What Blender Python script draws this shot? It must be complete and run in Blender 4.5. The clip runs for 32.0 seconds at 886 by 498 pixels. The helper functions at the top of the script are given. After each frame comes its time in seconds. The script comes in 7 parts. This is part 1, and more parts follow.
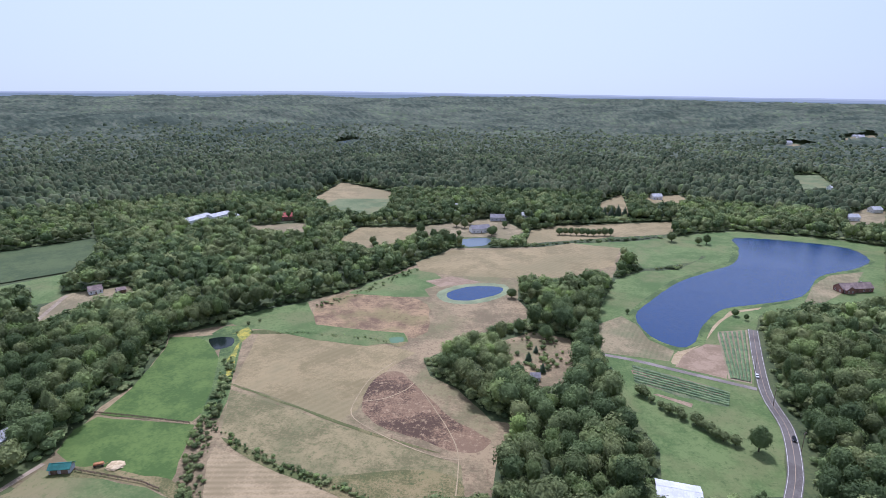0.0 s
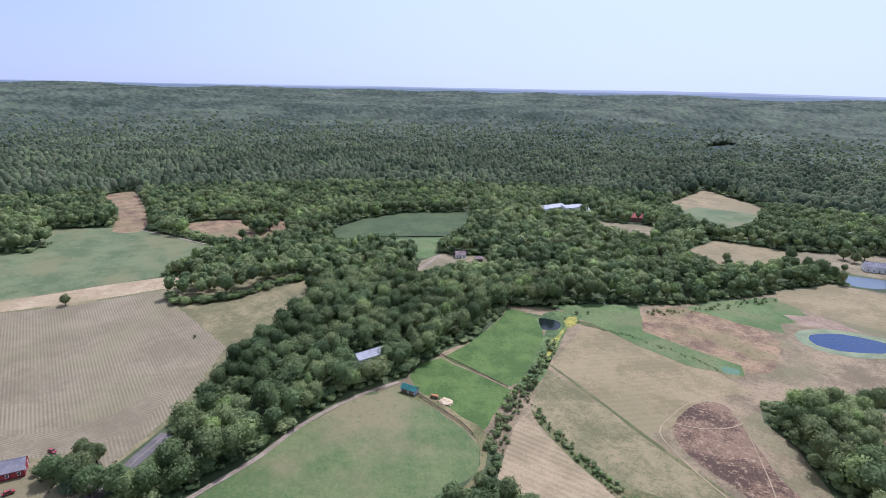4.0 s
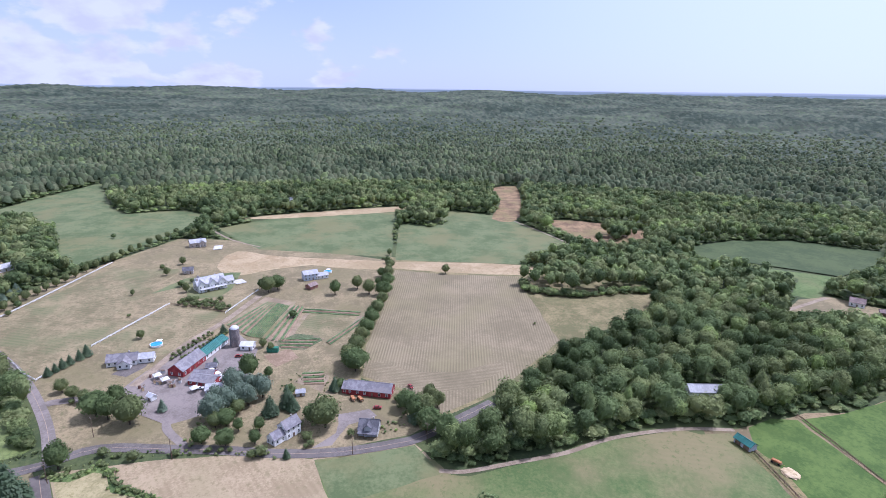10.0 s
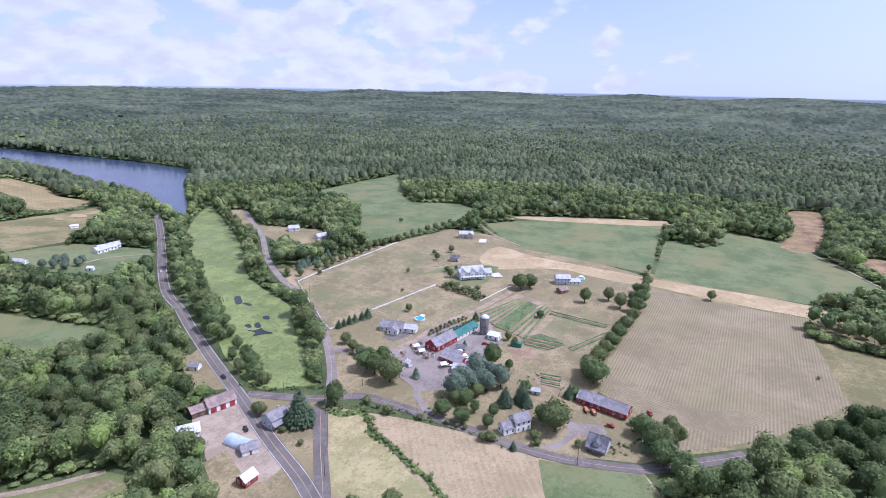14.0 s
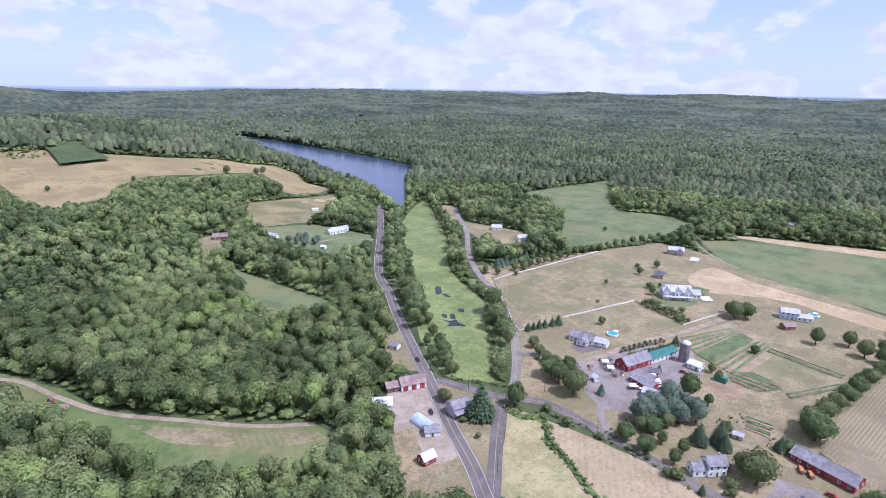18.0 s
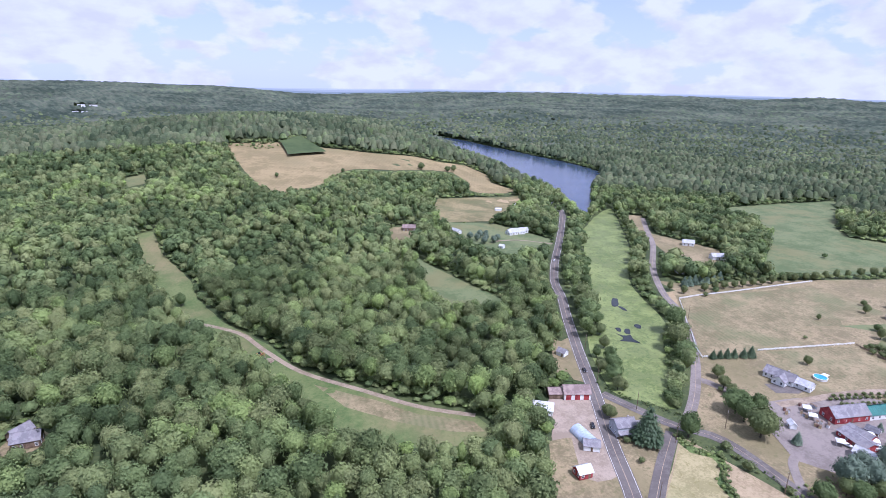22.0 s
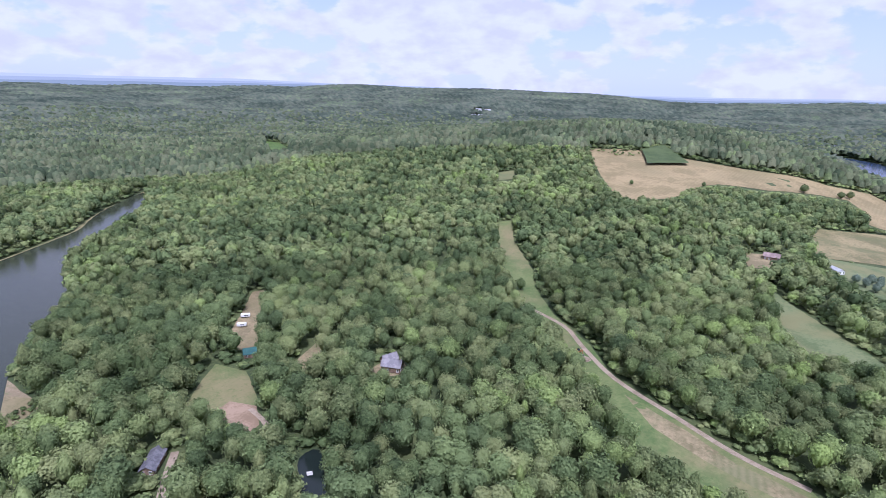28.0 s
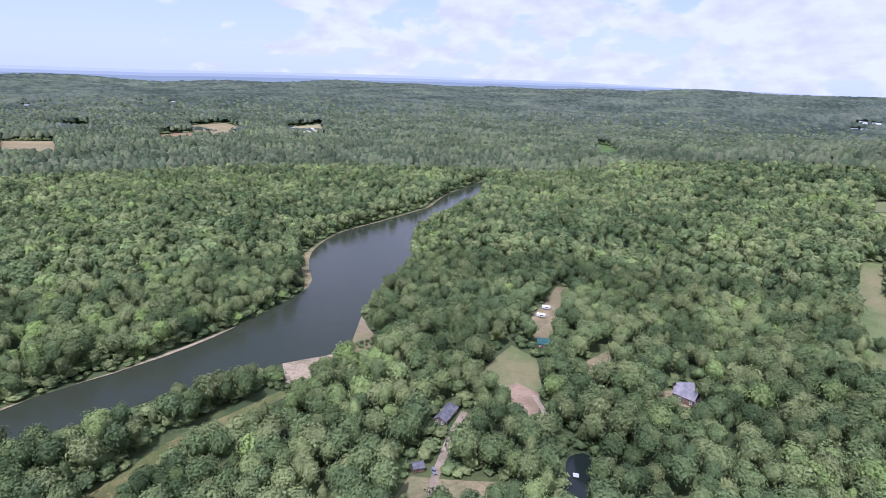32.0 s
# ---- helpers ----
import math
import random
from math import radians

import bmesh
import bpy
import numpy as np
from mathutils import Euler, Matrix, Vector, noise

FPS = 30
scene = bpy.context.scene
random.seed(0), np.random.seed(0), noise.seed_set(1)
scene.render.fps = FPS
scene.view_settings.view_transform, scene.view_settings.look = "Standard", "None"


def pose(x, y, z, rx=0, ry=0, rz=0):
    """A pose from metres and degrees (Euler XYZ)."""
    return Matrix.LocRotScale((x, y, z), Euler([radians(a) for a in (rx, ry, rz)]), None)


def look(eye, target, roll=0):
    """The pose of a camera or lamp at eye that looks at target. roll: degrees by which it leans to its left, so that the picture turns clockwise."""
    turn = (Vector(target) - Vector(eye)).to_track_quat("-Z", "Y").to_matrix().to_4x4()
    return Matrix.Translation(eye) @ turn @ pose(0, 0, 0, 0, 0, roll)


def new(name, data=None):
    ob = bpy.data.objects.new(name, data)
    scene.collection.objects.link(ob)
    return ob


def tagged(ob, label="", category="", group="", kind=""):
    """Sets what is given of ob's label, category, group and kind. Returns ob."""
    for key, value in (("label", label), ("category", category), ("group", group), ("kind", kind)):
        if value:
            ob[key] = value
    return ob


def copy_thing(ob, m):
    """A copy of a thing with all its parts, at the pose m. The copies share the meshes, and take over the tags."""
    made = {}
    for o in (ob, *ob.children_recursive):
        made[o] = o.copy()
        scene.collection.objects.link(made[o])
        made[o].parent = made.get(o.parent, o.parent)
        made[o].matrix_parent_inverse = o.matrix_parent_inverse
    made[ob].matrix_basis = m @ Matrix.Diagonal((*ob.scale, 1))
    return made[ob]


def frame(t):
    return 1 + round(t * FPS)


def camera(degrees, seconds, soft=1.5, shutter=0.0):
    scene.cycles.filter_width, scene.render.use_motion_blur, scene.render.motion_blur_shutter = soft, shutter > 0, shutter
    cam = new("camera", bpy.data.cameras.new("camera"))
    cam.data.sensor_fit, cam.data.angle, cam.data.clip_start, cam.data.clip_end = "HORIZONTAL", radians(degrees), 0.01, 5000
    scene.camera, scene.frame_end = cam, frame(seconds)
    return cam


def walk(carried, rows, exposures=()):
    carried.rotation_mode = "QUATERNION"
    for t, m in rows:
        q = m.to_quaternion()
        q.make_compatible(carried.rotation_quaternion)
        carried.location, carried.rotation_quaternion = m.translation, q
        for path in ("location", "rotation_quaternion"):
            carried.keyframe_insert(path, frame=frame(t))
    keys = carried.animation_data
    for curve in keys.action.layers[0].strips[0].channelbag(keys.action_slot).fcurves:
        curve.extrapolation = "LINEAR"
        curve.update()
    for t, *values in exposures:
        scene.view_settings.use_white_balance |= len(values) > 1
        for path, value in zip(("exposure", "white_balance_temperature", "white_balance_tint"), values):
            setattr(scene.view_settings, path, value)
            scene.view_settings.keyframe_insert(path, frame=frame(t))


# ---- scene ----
# the camera drifts in the air over the valley and turns to its left: seconds, turn, tilt, lean, place
EYE = 160.0
cam = camera(76.85, 32.0, soft=0.5)
TURNS = [
    (0, 8.51, -15.56, 0.35, -0.01, -0.02, -0.04), (0.5, 12.89, -15.66, 0.39, 0.51, 0.01, -0.14), (1, 17.65, -15.71, 0.76, 1.03, 0.06, -0.30),
    (1.5, 23.05, -15.80, 1.08, 1.56, 0.13, -0.50), (2, 27.47, -15.87, 1.21, 2.12, 0.18, -0.72), (2.5, 31.30, -15.93, 1.43, 2.65, 0.18, -0.90),
    (3, 34.96, -15.96, 1.39, 3.15, 0.15, -1.08), (3.5, 39.39, -15.99, 1.31, 3.56, 0.17, -1.26), (4, 44.16, -16.11, 1.35, 3.84, 0.32, -1.45),
    (4.5, 48.82, -16.14, 1.47, 3.96, 0.66, -1.73), (6.5, 59.66, -16.26, 0.93, 3.81, 3.11, -2.83), (7, 62.27, -16.09, 1.39, 3.89, 3.83, -3.00),
    (7.5, 64.88, -16.21, 0.56, 4.09, 4.68, -3.07), (8, 67.95, -16.18, 0.60, 4.39, 5.62, -3.09), (8.5, 71.12, -16.17, 0.52, 4.73, 6.58, -3.09),
    (9, 74.46, -16.17, 0.70, 5.08, 7.51, -3.04), (9.5, 77.92, -16.18, 0.62, 5.40, 8.35, -2.93), (10, 81.50, -16.11, 0.94, 5.63, 9.07, -2.74),
    (10.5, 84.91, -16.18, 0.75, 5.81, 9.68, -2.48), (11, 88.32, -16.16, 0.86, 6.02, 10.15, -2.28), (11.5, 91.78, -16.12, 1.00, 6.26, 10.52, -2.26),
    (12, 95.28, -16.06, 0.82, 6.52, 10.86, -2.44), (12.5, 98.78, -16.02, 0.92, 6.74, 11.16, -2.69), (13, 102.11, -15.97, 1.06, 6.84, 11.39, -2.87),
    (13.5, 105.39, -15.98, 1.17, 6.83, 11.55, -2.87), (14, 108.68, -16.04, 1.28, 6.79, 11.70, -2.67), (14.5, 111.96, -16.10, 1.33, 6.74, 11.87, -2.32),
    (15, 115.30, -16.18, 1.57, 6.68, 12.08, -1.92), (15.5, 118.49, -16.21, 1.49, 6.61, 12.39, -1.67), (17.5, 127.84, -16.28, 1.24, 6.09, 13.80, -1.10),
    (18, 129.94, -16.27, 1.30, 5.98, 14.10, -1.07), (18.5, 132.06, -16.27, 1.43, 5.92, 14.36, -1.17), (19, 134.17, -16.29, 1.74, 5.89, 14.64, -1.36),
    (19.5, 136.55, -16.30, 1.46, 5.78, 14.93, -1.59), (20, 139.31, -16.35, 1.62, 5.62, 15.19, -1.82), (20.5, 141.74, -16.33, 1.61, 5.44, 15.40, -1.99),
    (21, 144.30, -16.35, 1.61, 5.26, 15.60, -2.09), (21.5, 146.74, -16.37, 1.61, 5.15, 15.86, -2.11), (22, 148.98, -16.36, 1.53, 5.15, 16.21, -2.09),
    (22.5, 151.34, -16.38, 1.56, 5.25, 16.66, -2.03), (23, 153.94, -16.40, 1.73, 5.40, 17.15, -1.93), (23.5, 156.63, -16.49, 1.61, 5.44, 17.63, -1.72),
    (24, 159.54, -16.54, 1.66, 5.39, 18.12, -1.56), (24.5, 162.53, -16.61, 1.74, 5.24, 18.63, -1.56), (25, 165.57, -16.34, 1.42, 4.94, 19.14, -1.70),
    (25.5, 168.76, -16.63, 1.92, 4.51, 19.57, -1.89), (27.5, 181.63, -16.54, 1.49, 2.15, 21.19, -3.03), (28, 184.72, -16.54, 1.63, 1.61, 21.45, -3.23),
    (28.5, 188.12, -16.57, 1.56, 1.10, 21.53, -3.34), (29, 191.75, -16.64, 1.57, 0.61, 21.55, -3.40), (29.5, 195.77, -16.71, 1.71, 0.16, 21.58, -3.44),
    (30, 199.82, -16.78, 1.76, -0.22, 21.59, -3.44), (30.5, 203.90, -16.89, 2.08, -0.48, 21.54, -3.40), (31, 208.16, -17.03, 2.13, -0.73, 21.48, -3.40),
    (31.5, 212.75, -17.16, 2.27, -0.99, 21.41, -3.45), (32, 217.43, -17.23, 2.17, -1.30, 21.33, -3.55)]
EXPOSURES = [(0, -0.2, 5260, 26), (4, -0.15, 5260, 26), (8, -0.05, 5260, 28), (14, 0.08, 5260, 30), (22, 0.12, 5260, 30), (28, 0.10, 5260, 31), (32, 0.14, 5260, 31)]
walk(cam, [(t, pose(x, y, EYE + z, 90 + p, 0, w) @ pose(0, 0, 0, 0, 0, r)) for t, w, p, r, x, y, z in TURNS], EXPOSURES)

# ---- sky and sun ----
SUN_TURN, SUN_HEIGHT = 14.0, 60.0
world = bpy.data.worlds.new("summer_sky")
scene.world = world
world.use_nodes = True


def wire(tree, kind, **values):
    node = tree.nodes.new(kind)
    for key, value in values.items():
        if key in node.inputs:
            node.inputs[key].default_value = value
        elif key == "sky_type":
            node.sky_type = value
        elif key == "sun_disc":
            node.sun_disc = value
        elif key == "air_density":
            node.air_density = value
        elif key == "dust_density":
            node.dust_density = value
        elif key == "ozone_density":
            node.ozone_density = value
        elif key == "operation":
            node.operation = value
        elif key == "data_type":
            node.data_type = value
        elif key == "interpolation_type":
            node.interpolation_type = value
        elif key == "blend_type":
            node.blend_type = value
        elif key == "attribute_name":
            node.attribute_name = value
        else:
            raise KeyError(key)
    return node


def sky_nodes():
    tree = world.node_tree
    tree.nodes.clear()
    link = tree.links.new
    sky = wire(tree, "ShaderNodeTexSky", sky_type="NISHITA", sun_disc=False, air_density=1.0, dust_density=0.45, ozone_density=1.5)
    sky.sun_elevation, sky.sun_rotation = radians(SUN_HEIGHT), radians(-SUN_TURN)
    coord = wire(tree, "ShaderNodeTexCoord")
    split = wire(tree, "ShaderNodeSeparateXYZ")
    link(coord.outputs["Generated"], split.inputs[0])
    # fair weather clouds on a high flat layer
    up = wire(tree, "ShaderNodeMath", operation="MAXIMUM")
    up.inputs[1].default_value = 0.0
    link(split.outputs["Z"], up.inputs[0])
    lift = wire(tree, "ShaderNodeMath", operation="ADD")
    lift.inputs[1].default_value = 0.5
    link(up.outputs[0], lift.inputs[0])
    flat = wire(tree, "ShaderNodeVectorMath", operation="DIVIDE")
    join = wire(tree, "ShaderNodeCombineXYZ")
    for name in "XYZ":
        link(lift.outputs[0], join.inputs[name])
    link(coord.outputs["Generated"], flat.inputs[0])
    link(join.outputs[0], flat.inputs[1])
    cloud = wire(tree, "ShaderNodeTexNoise", Scale=6.0, Detail=10.0, Roughness=0.5)
    link(flat.outputs[0], cloud.inputs["Vector"])
    wide = wire(tree, "ShaderNodeTexNoise", Scale=1.2, Detail=2.0)
    link(flat.outputs[0], wide.inputs["Vector"])
    # more cloud towards the south-west than in the north-east
    lean = wire(tree, "ShaderNodeVectorMath", operation="DOT_PRODUCT")
    lean.inputs[1].default_value = (-0.2, -0.98, 0)
    link(coord.outputs["Generated"], lean.inputs[0])
    bias = wire(tree, "ShaderNodeMapRange")
    for key, value in (("From Min", -0.1), ("From Max", 0.6), ("To Min", -0.26), ("To Max", 0.115)):
        bias.inputs[key].default_value = value
    link(lean.outputs["Value"], bias.inputs["Value"])
    total = wire(tree, "ShaderNodeMath", operation="ADD")
    link(cloud.outputs["Fac"], total.inputs[0])
    link(bias.outputs[0], total.inputs[1])
    more = wire(tree, "ShaderNodeMath", operation="MULTIPLY_ADD")
    more.inputs[1].default_value = 0.35
    link(wide.outputs["Fac"], more.inputs[0])
    link(total.outputs[0], more.inputs[2])
    ramp = wire(tree, "ShaderNodeMapRange", interpolation_type="SMOOTHSTEP")
    for key, value in (("From Min", 0.67), ("From Max", 0.77), ("To Min", 0.0), ("To Max", 0.95)):
        ramp.inputs[key].default_value = value
    link(more.outputs[0], ramp.inputs["Value"])
    # pale summer haze low over the horizon
    low = wire(tree, "ShaderNodeMapRange", interpolation_type="SMOOTHSTEP")
    for key, value in (("From Min", -0.02), ("From Max", 0.42), ("To Min", 0.8), ("To Max", 0.0)):
        low.inputs[key].default_value = value
    link(split.outputs["Z"], low.inputs["Value"])
    haze = wire(tree, "ShaderNodeMix", data_type="RGBA")
    link(low.outputs[0], haze.inputs["Factor"])
    link(sky.outputs[0], haze.inputs["A"])
    haze.inputs["B"].default_value = (6.5, 7.4, 9.2, 1)
    # the sky is whiter on the sun's side
    near = wire(tree, "ShaderNodeVectorMath", operation="DOT_PRODUCT")
    near.inputs[1].default_value = (-math.sin(radians(SUN_TURN)) * math.cos(radians(SUN_HEIGHT)), math.cos(radians(SUN_TURN)) * math.cos(radians(SUN_HEIGHT)), math.sin(radians(SUN_HEIGHT)))
    link(coord.outputs["Generated"], near.inputs[0])
    glow = wire(tree, "ShaderNodeMapRange", interpolation_type="SMOOTHSTEP")
    for key, value in (("From Min", 0.16), ("From Max", 0.66), ("To Min", 0.0), ("To Max", 0.82)):
        glow.inputs[key].default_value = value
    link(near.outputs["Value"], glow.inputs["Value"])
    white = wire(tree, "ShaderNodeMix", data_type="RGBA")
    link(glow.outputs[0], white.inputs["Factor"])
    link(haze.outputs["Result"], white.inputs["A"])
    white.inputs["B"].default_value = (9.2, 10.1, 10.2, 1)
    mix = wire(tree, "ShaderNodeMix", data_type="RGBA")
    link(ramp.outputs[0], mix.inputs["Factor"])
    link(white.outputs["Result"], mix.inputs["A"])
    # white heads and lilac grey undersides
    puff = wire(tree, "ShaderNodeTexNoise", Scale=11.0, Detail=6.0)
    link(flat.outputs[0], puff.inputs["Vector"])
    shade = wire(tree, "ShaderNodeMapRange")
    for key, value in (("From Min", 0.35), ("From Max", 0.6)):
        shade.inputs[key].default_value = value
    link(puff.outputs["Fac"], shade.inputs["Value"])
    body = wire(tree, "ShaderNodeMix", data_type="RGBA")
    body.inputs["A"].default_value, body.inputs["B"].default_value = (6.6, 6.75, 7.9, 1), (7.8, 8.1, 8.7, 1)
    link(shade.outputs[0], body.inputs["Factor"])
    link(body.outputs["Result"], mix.inputs["B"])
    back = wire(tree, "ShaderNodeBackground", Strength=0.102)
    link(mix.outputs["Result"], back.inputs["Color"])
    out = wire(tree, "ShaderNodeOutputWorld")
    link(back.outputs[0], out.inputs[0])


sky_nodes()
sun = new("sun", bpy.data.lights.new("sun", "SUN"))
sun.data.energy, sun.data.angle, sun.data.color = 4.8, radians(0.53), (1.0, 0.955, 0.88)
sun_way = Vector((-math.sin(radians(SUN_TURN)) * math.cos(radians(SUN_HEIGHT)), math.cos(radians(SUN_TURN)) * math.cos(radians(SUN_HEIGHT)), math.sin(radians(SUN_HEIGHT))))
sun.matrix_world = look(sun_way * 900, (0, 0, 0))

# ---- materials ----
MATERIALS = {}


def surface(name, dark, light, rough=0.85, grain=1.0, patch=0.03, bump=0.0, third=None, third_size=0.012, lines=None, metal=0.0, spec=0.3, tint=False, sheen=0.0, tuft=None):
    """A material of two tones mixed by fine grain and broad patches, with an optional third tone in large stains, and optional drilled lines (width, turn, strength)."""
    mat = bpy.data.materials.new(name)
    mat.use_nodes = True
    tree, link = mat.node_tree, mat.node_tree.links.new
    bsdf = tree.nodes["Principled BSDF"]
    bsdf.inputs["Roughness"].default_value, bsdf.inputs["Metallic"].default_value = rough, metal
    bsdf.inputs["Specular IOR Level"].default_value = spec
    coord = wire(tree, "ShaderNodeTexCoord")
    fine = wire(tree, "ShaderNodeTexNoise", Scale=grain, Detail=5.0, Roughness=0.65)
    broad = wire(tree, "ShaderNodeTexNoise", Scale=patch, Detail=5.0, Roughness=0.6)
    for node in (fine, broad):
        link(coord.outputs["Object"], node.inputs["Vector"])
    middle = wire(tree, "ShaderNodeTexNoise", Scale=grain * 0.22, Detail=6.0, Roughness=0.7)
    link(coord.outputs["Object"], middle.inputs["Vector"])
    half = wire(tree, "ShaderNodeMath", operation="MULTIPLY_ADD")
    half.inputs[1].default_value = 0.55
    link(middle.outputs["Fac"], half.inputs[0])
    link(broad.outputs["Fac"], half.inputs[2])
    add = wire(tree, "ShaderNodeMath", operation="MULTIPLY_ADD")
    add.inputs[1].default_value = 0.6
    link(fine.outputs["Fac"], add.inputs[0])
    link(half.outputs[0], add.inputs[2])
    ramp = wire(tree, "ShaderNodeMapRange")
    for key, value in (("From Min", 0.97), ("From Max", 1.18)):
        ramp.inputs[key].default_value = value
    link(add.outputs[0], ramp.inputs["Value"])
    mix = wire(tree, "ShaderNodeMix", data_type="RGBA")
    mix.inputs["A"].default_value, mix.inputs["B"].default_value = (*dark, 1), (*light, 1)
    link(ramp.outputs[0], mix.inputs["Factor"])
    colour = mix.outputs["Result"]
    if third:
        stain = wire(tree, "ShaderNodeTexNoise", Scale=third_size, Detail=6.0, Roughness=0.62)
        link(coord.outputs["Object"], stain.inputs["Vector"])
        edge = wire(tree, "ShaderNodeMapRange", interpolation_type="SMOOTHSTEP")
        for key, value in (("From Min", 0.46), ("From Max", 0.64), ("To Max", 0.8)):
            edge.inputs[key].default_value = value
        link(stain.outputs["Fac"], edge.inputs["Value"])
        over = wire(tree, "ShaderNodeMix", data_type="RGBA")
        link(edge.outputs[0], over.inputs["Factor"])
        link(colour, over.inputs["A"])
        over.inputs["B"].default_value = (*third, 1)
        colour = over.outputs["Result"]
    if tuft:
        # scattered weeds and bare spots
        weed = wire(tree, "ShaderNodeTexNoise", Scale=0.32, Detail=4.0, Roughness=0.75)
        link(coord.outputs["Object"], weed.inputs["Vector"])
        spot = wire(tree, "ShaderNodeMapRange", interpolation_type="SMOOTHSTEP")
        for key, value in (("From Min", 0.53), ("From Max", 0.64), ("To Max", 0.75)):
            spot.inputs[key].default_value = value
        link(weed.outputs["Fac"], spot.inputs["Value"])
        over = wire(tree, "ShaderNodeMix", data_type="RGBA")
        link(spot.outputs[0], over.inputs["Factor"])
        link(colour, over.inputs["A"])
        over.inputs["B"].default_value = (*tuft, 1)
        colour = over.outputs["Result"]
    if lines:
        width, turn, strength, tone = lines
        turned = wire(tree, "ShaderNodeMapping")
        turned.inputs["Rotation"].default_value[2] = radians(turn)
        link(coord.outputs["Object"], turned.inputs["Vector"])
        wave = wire(tree, "ShaderNodeTexWave", Scale=0.314 / width, Distortion=0.35, Detail=2.0)
        wave.inputs["Detail Scale"].default_value = 0.3
        link(turned.outputs[0], wave.inputs["Vector"])
        gap = wire(tree, "ShaderNodeTexNoise", Scale=0.06, Detail=3.0)
        link(coord.outputs["Object"], gap.inputs["Vector"])
        force = wire(tree, "ShaderNodeMath", operation="MULTIPLY")
        link(wave.outputs["Fac"], force.inputs[0])
        link(gap.outputs["Fac"], force.inputs[1])
        much = wire(tree, "ShaderNodeMath", operation="MULTIPLY")
        much.inputs[1].default_value = strength * 2
        much.use_clamp = True
        link(force.outputs[0], much.inputs[0])
        over = wire(tree, "ShaderNodeMix", data_type="RGBA")
        link(much.outputs[0], over.inputs["Factor"])
        link(colour, over.inputs["A"])
        over.inputs["B"].default_value = (*tone, 1)
        colour = over.outputs["Result"]
    if tint:
        # each tree and each leaf clump has its own tone
        tone = wire(tree, "ShaderNodeAttribute", attribute_name="tone")
        island = wire(tree, "ShaderNodeNewGeometry")
        which = wire(tree, "ShaderNodeObjectInfo")
        first = wire(tree, "ShaderNodeMath", operation="MULTIPLY_ADD")
        first.inputs[1].default_value = 0.36
        link(island.outputs["Random Per Island"], first.inputs[0])
        link(tone.outputs["Fac"], first.inputs[2])
        second = wire(tree, "ShaderNodeMath", operation="MULTIPLY_ADD")
        second.inputs[1].default_value = 0.25
        link(which.outputs["Random"], second.inputs[0])
        link(first.outputs[0], second.inputs[2])
        value = wire(tree, "ShaderNodeMapRange")
        for key, v in (("From Min", 0.0), ("From Max", 1.4), ("To Min", 0.64), ("To Max", 1.56)):
            value.inputs[key].default_value = v
        link(second.outputs[0], value.inputs["Value"])
        # from dark bluish conifers over grey olive oaks to bright yellow green crowns
        kind = wire(tree, "ShaderNodeValToRGB")
        stops = kind.color_ramp.elements
        stops[0].color, stops[1].position, stops[1].color = (0.74, 0.84, 0.86, 1), 1.0, (1.02, 1.10, 0.82, 1)
        for spot, shade in ((0.28, (0.90, 0.98, 0.94, 1)), (0.5, (1.08, 1.0, 1.02, 1)), (0.72, (0.98, 1.02, 0.92, 1))):
            stops.new(spot).color = shade
        link(tone.outputs["Fac"], kind.inputs[0])
        dyed = wire(tree, "ShaderNodeMix", data_type="RGBA", blend_type="MULTIPLY")
        dyed.inputs["Factor"].default_value = 1.0
        link(colour, dyed.inputs["A"])
        link(kind.outputs[0], dyed.inputs["B"])
        colour = dyed.outputs["Result"]
        hsv = wire(tree, "ShaderNodeHueSaturation")
        link(value.outputs[0], hsv.inputs["Value"])
        link(colour, hsv.inputs["Color"])
        colour = hsv.outputs[0]
    link(colour, bsdf.inputs["Base Color"])
    if tint:
        # thin leaves let light through
        thin = wire(tree, "ShaderNodeBsdfTranslucent")
        link(colour, thin.inputs["Color"])
        both = wire(tree, "ShaderNodeMixShader", Fac=0.32)
        link(bsdf.outputs[0], both.inputs[1])
        link(thin.outputs[0], both.inputs[2])
        link(both.outputs[0], tree.nodes["Material Output"].inputs[0])
    if sheen:
        bsdf.inputs["Sheen Weight"].default_value, bsdf.inputs["Sheen Roughness"].default_value = sheen, 0.5
    if bump:
        relief = wire(tree, "ShaderNodeBump", Strength=min(bump, 1.0), Distance=max(bump, 0.3))
        link(fine.outputs["Fac"], relief.inputs["Height"])
        link(relief.outputs[0], bsdf.inputs["Normal"])
    MATERIALS[name] = mat
    return mat


surface("forest_floor", (0.042, 0.060, 0.022), (0.084, 0.102, 0.036), grain=0.5, patch=0.02)
surface("rough", (0.090, 0.090, 0.029), (0.233, 0.181, 0.084), grain=0.9, patch=0.04, bump=0.4, third=(0.081, 0.107, 0.029), tuft=(0.06, 0.085, 0.024))
surface("mown", (0.082, 0.113, 0.044), (0.144, 0.166, 0.074), grain=0.6, patch=0.03, bump=0.15, third=(0.168, 0.160, 0.071), third_size=0.018)
surface("lush", (0.070, 0.116, 0.030), (0.128, 0.172, 0.056), grain=0.6, patch=0.03, bump=0.15, third=(0.150, 0.156, 0.062), third_size=0.02, tuft=(0.060, 0.098, 0.026))
surface("bright", (0.052, 0.096, 0.017), (0.098, 0.150, 0.032), grain=0.5, patch=0.05, bump=0.2, third=(0.084, 0.126, 0.025), tuft=(0.055, 0.1, 0.018))
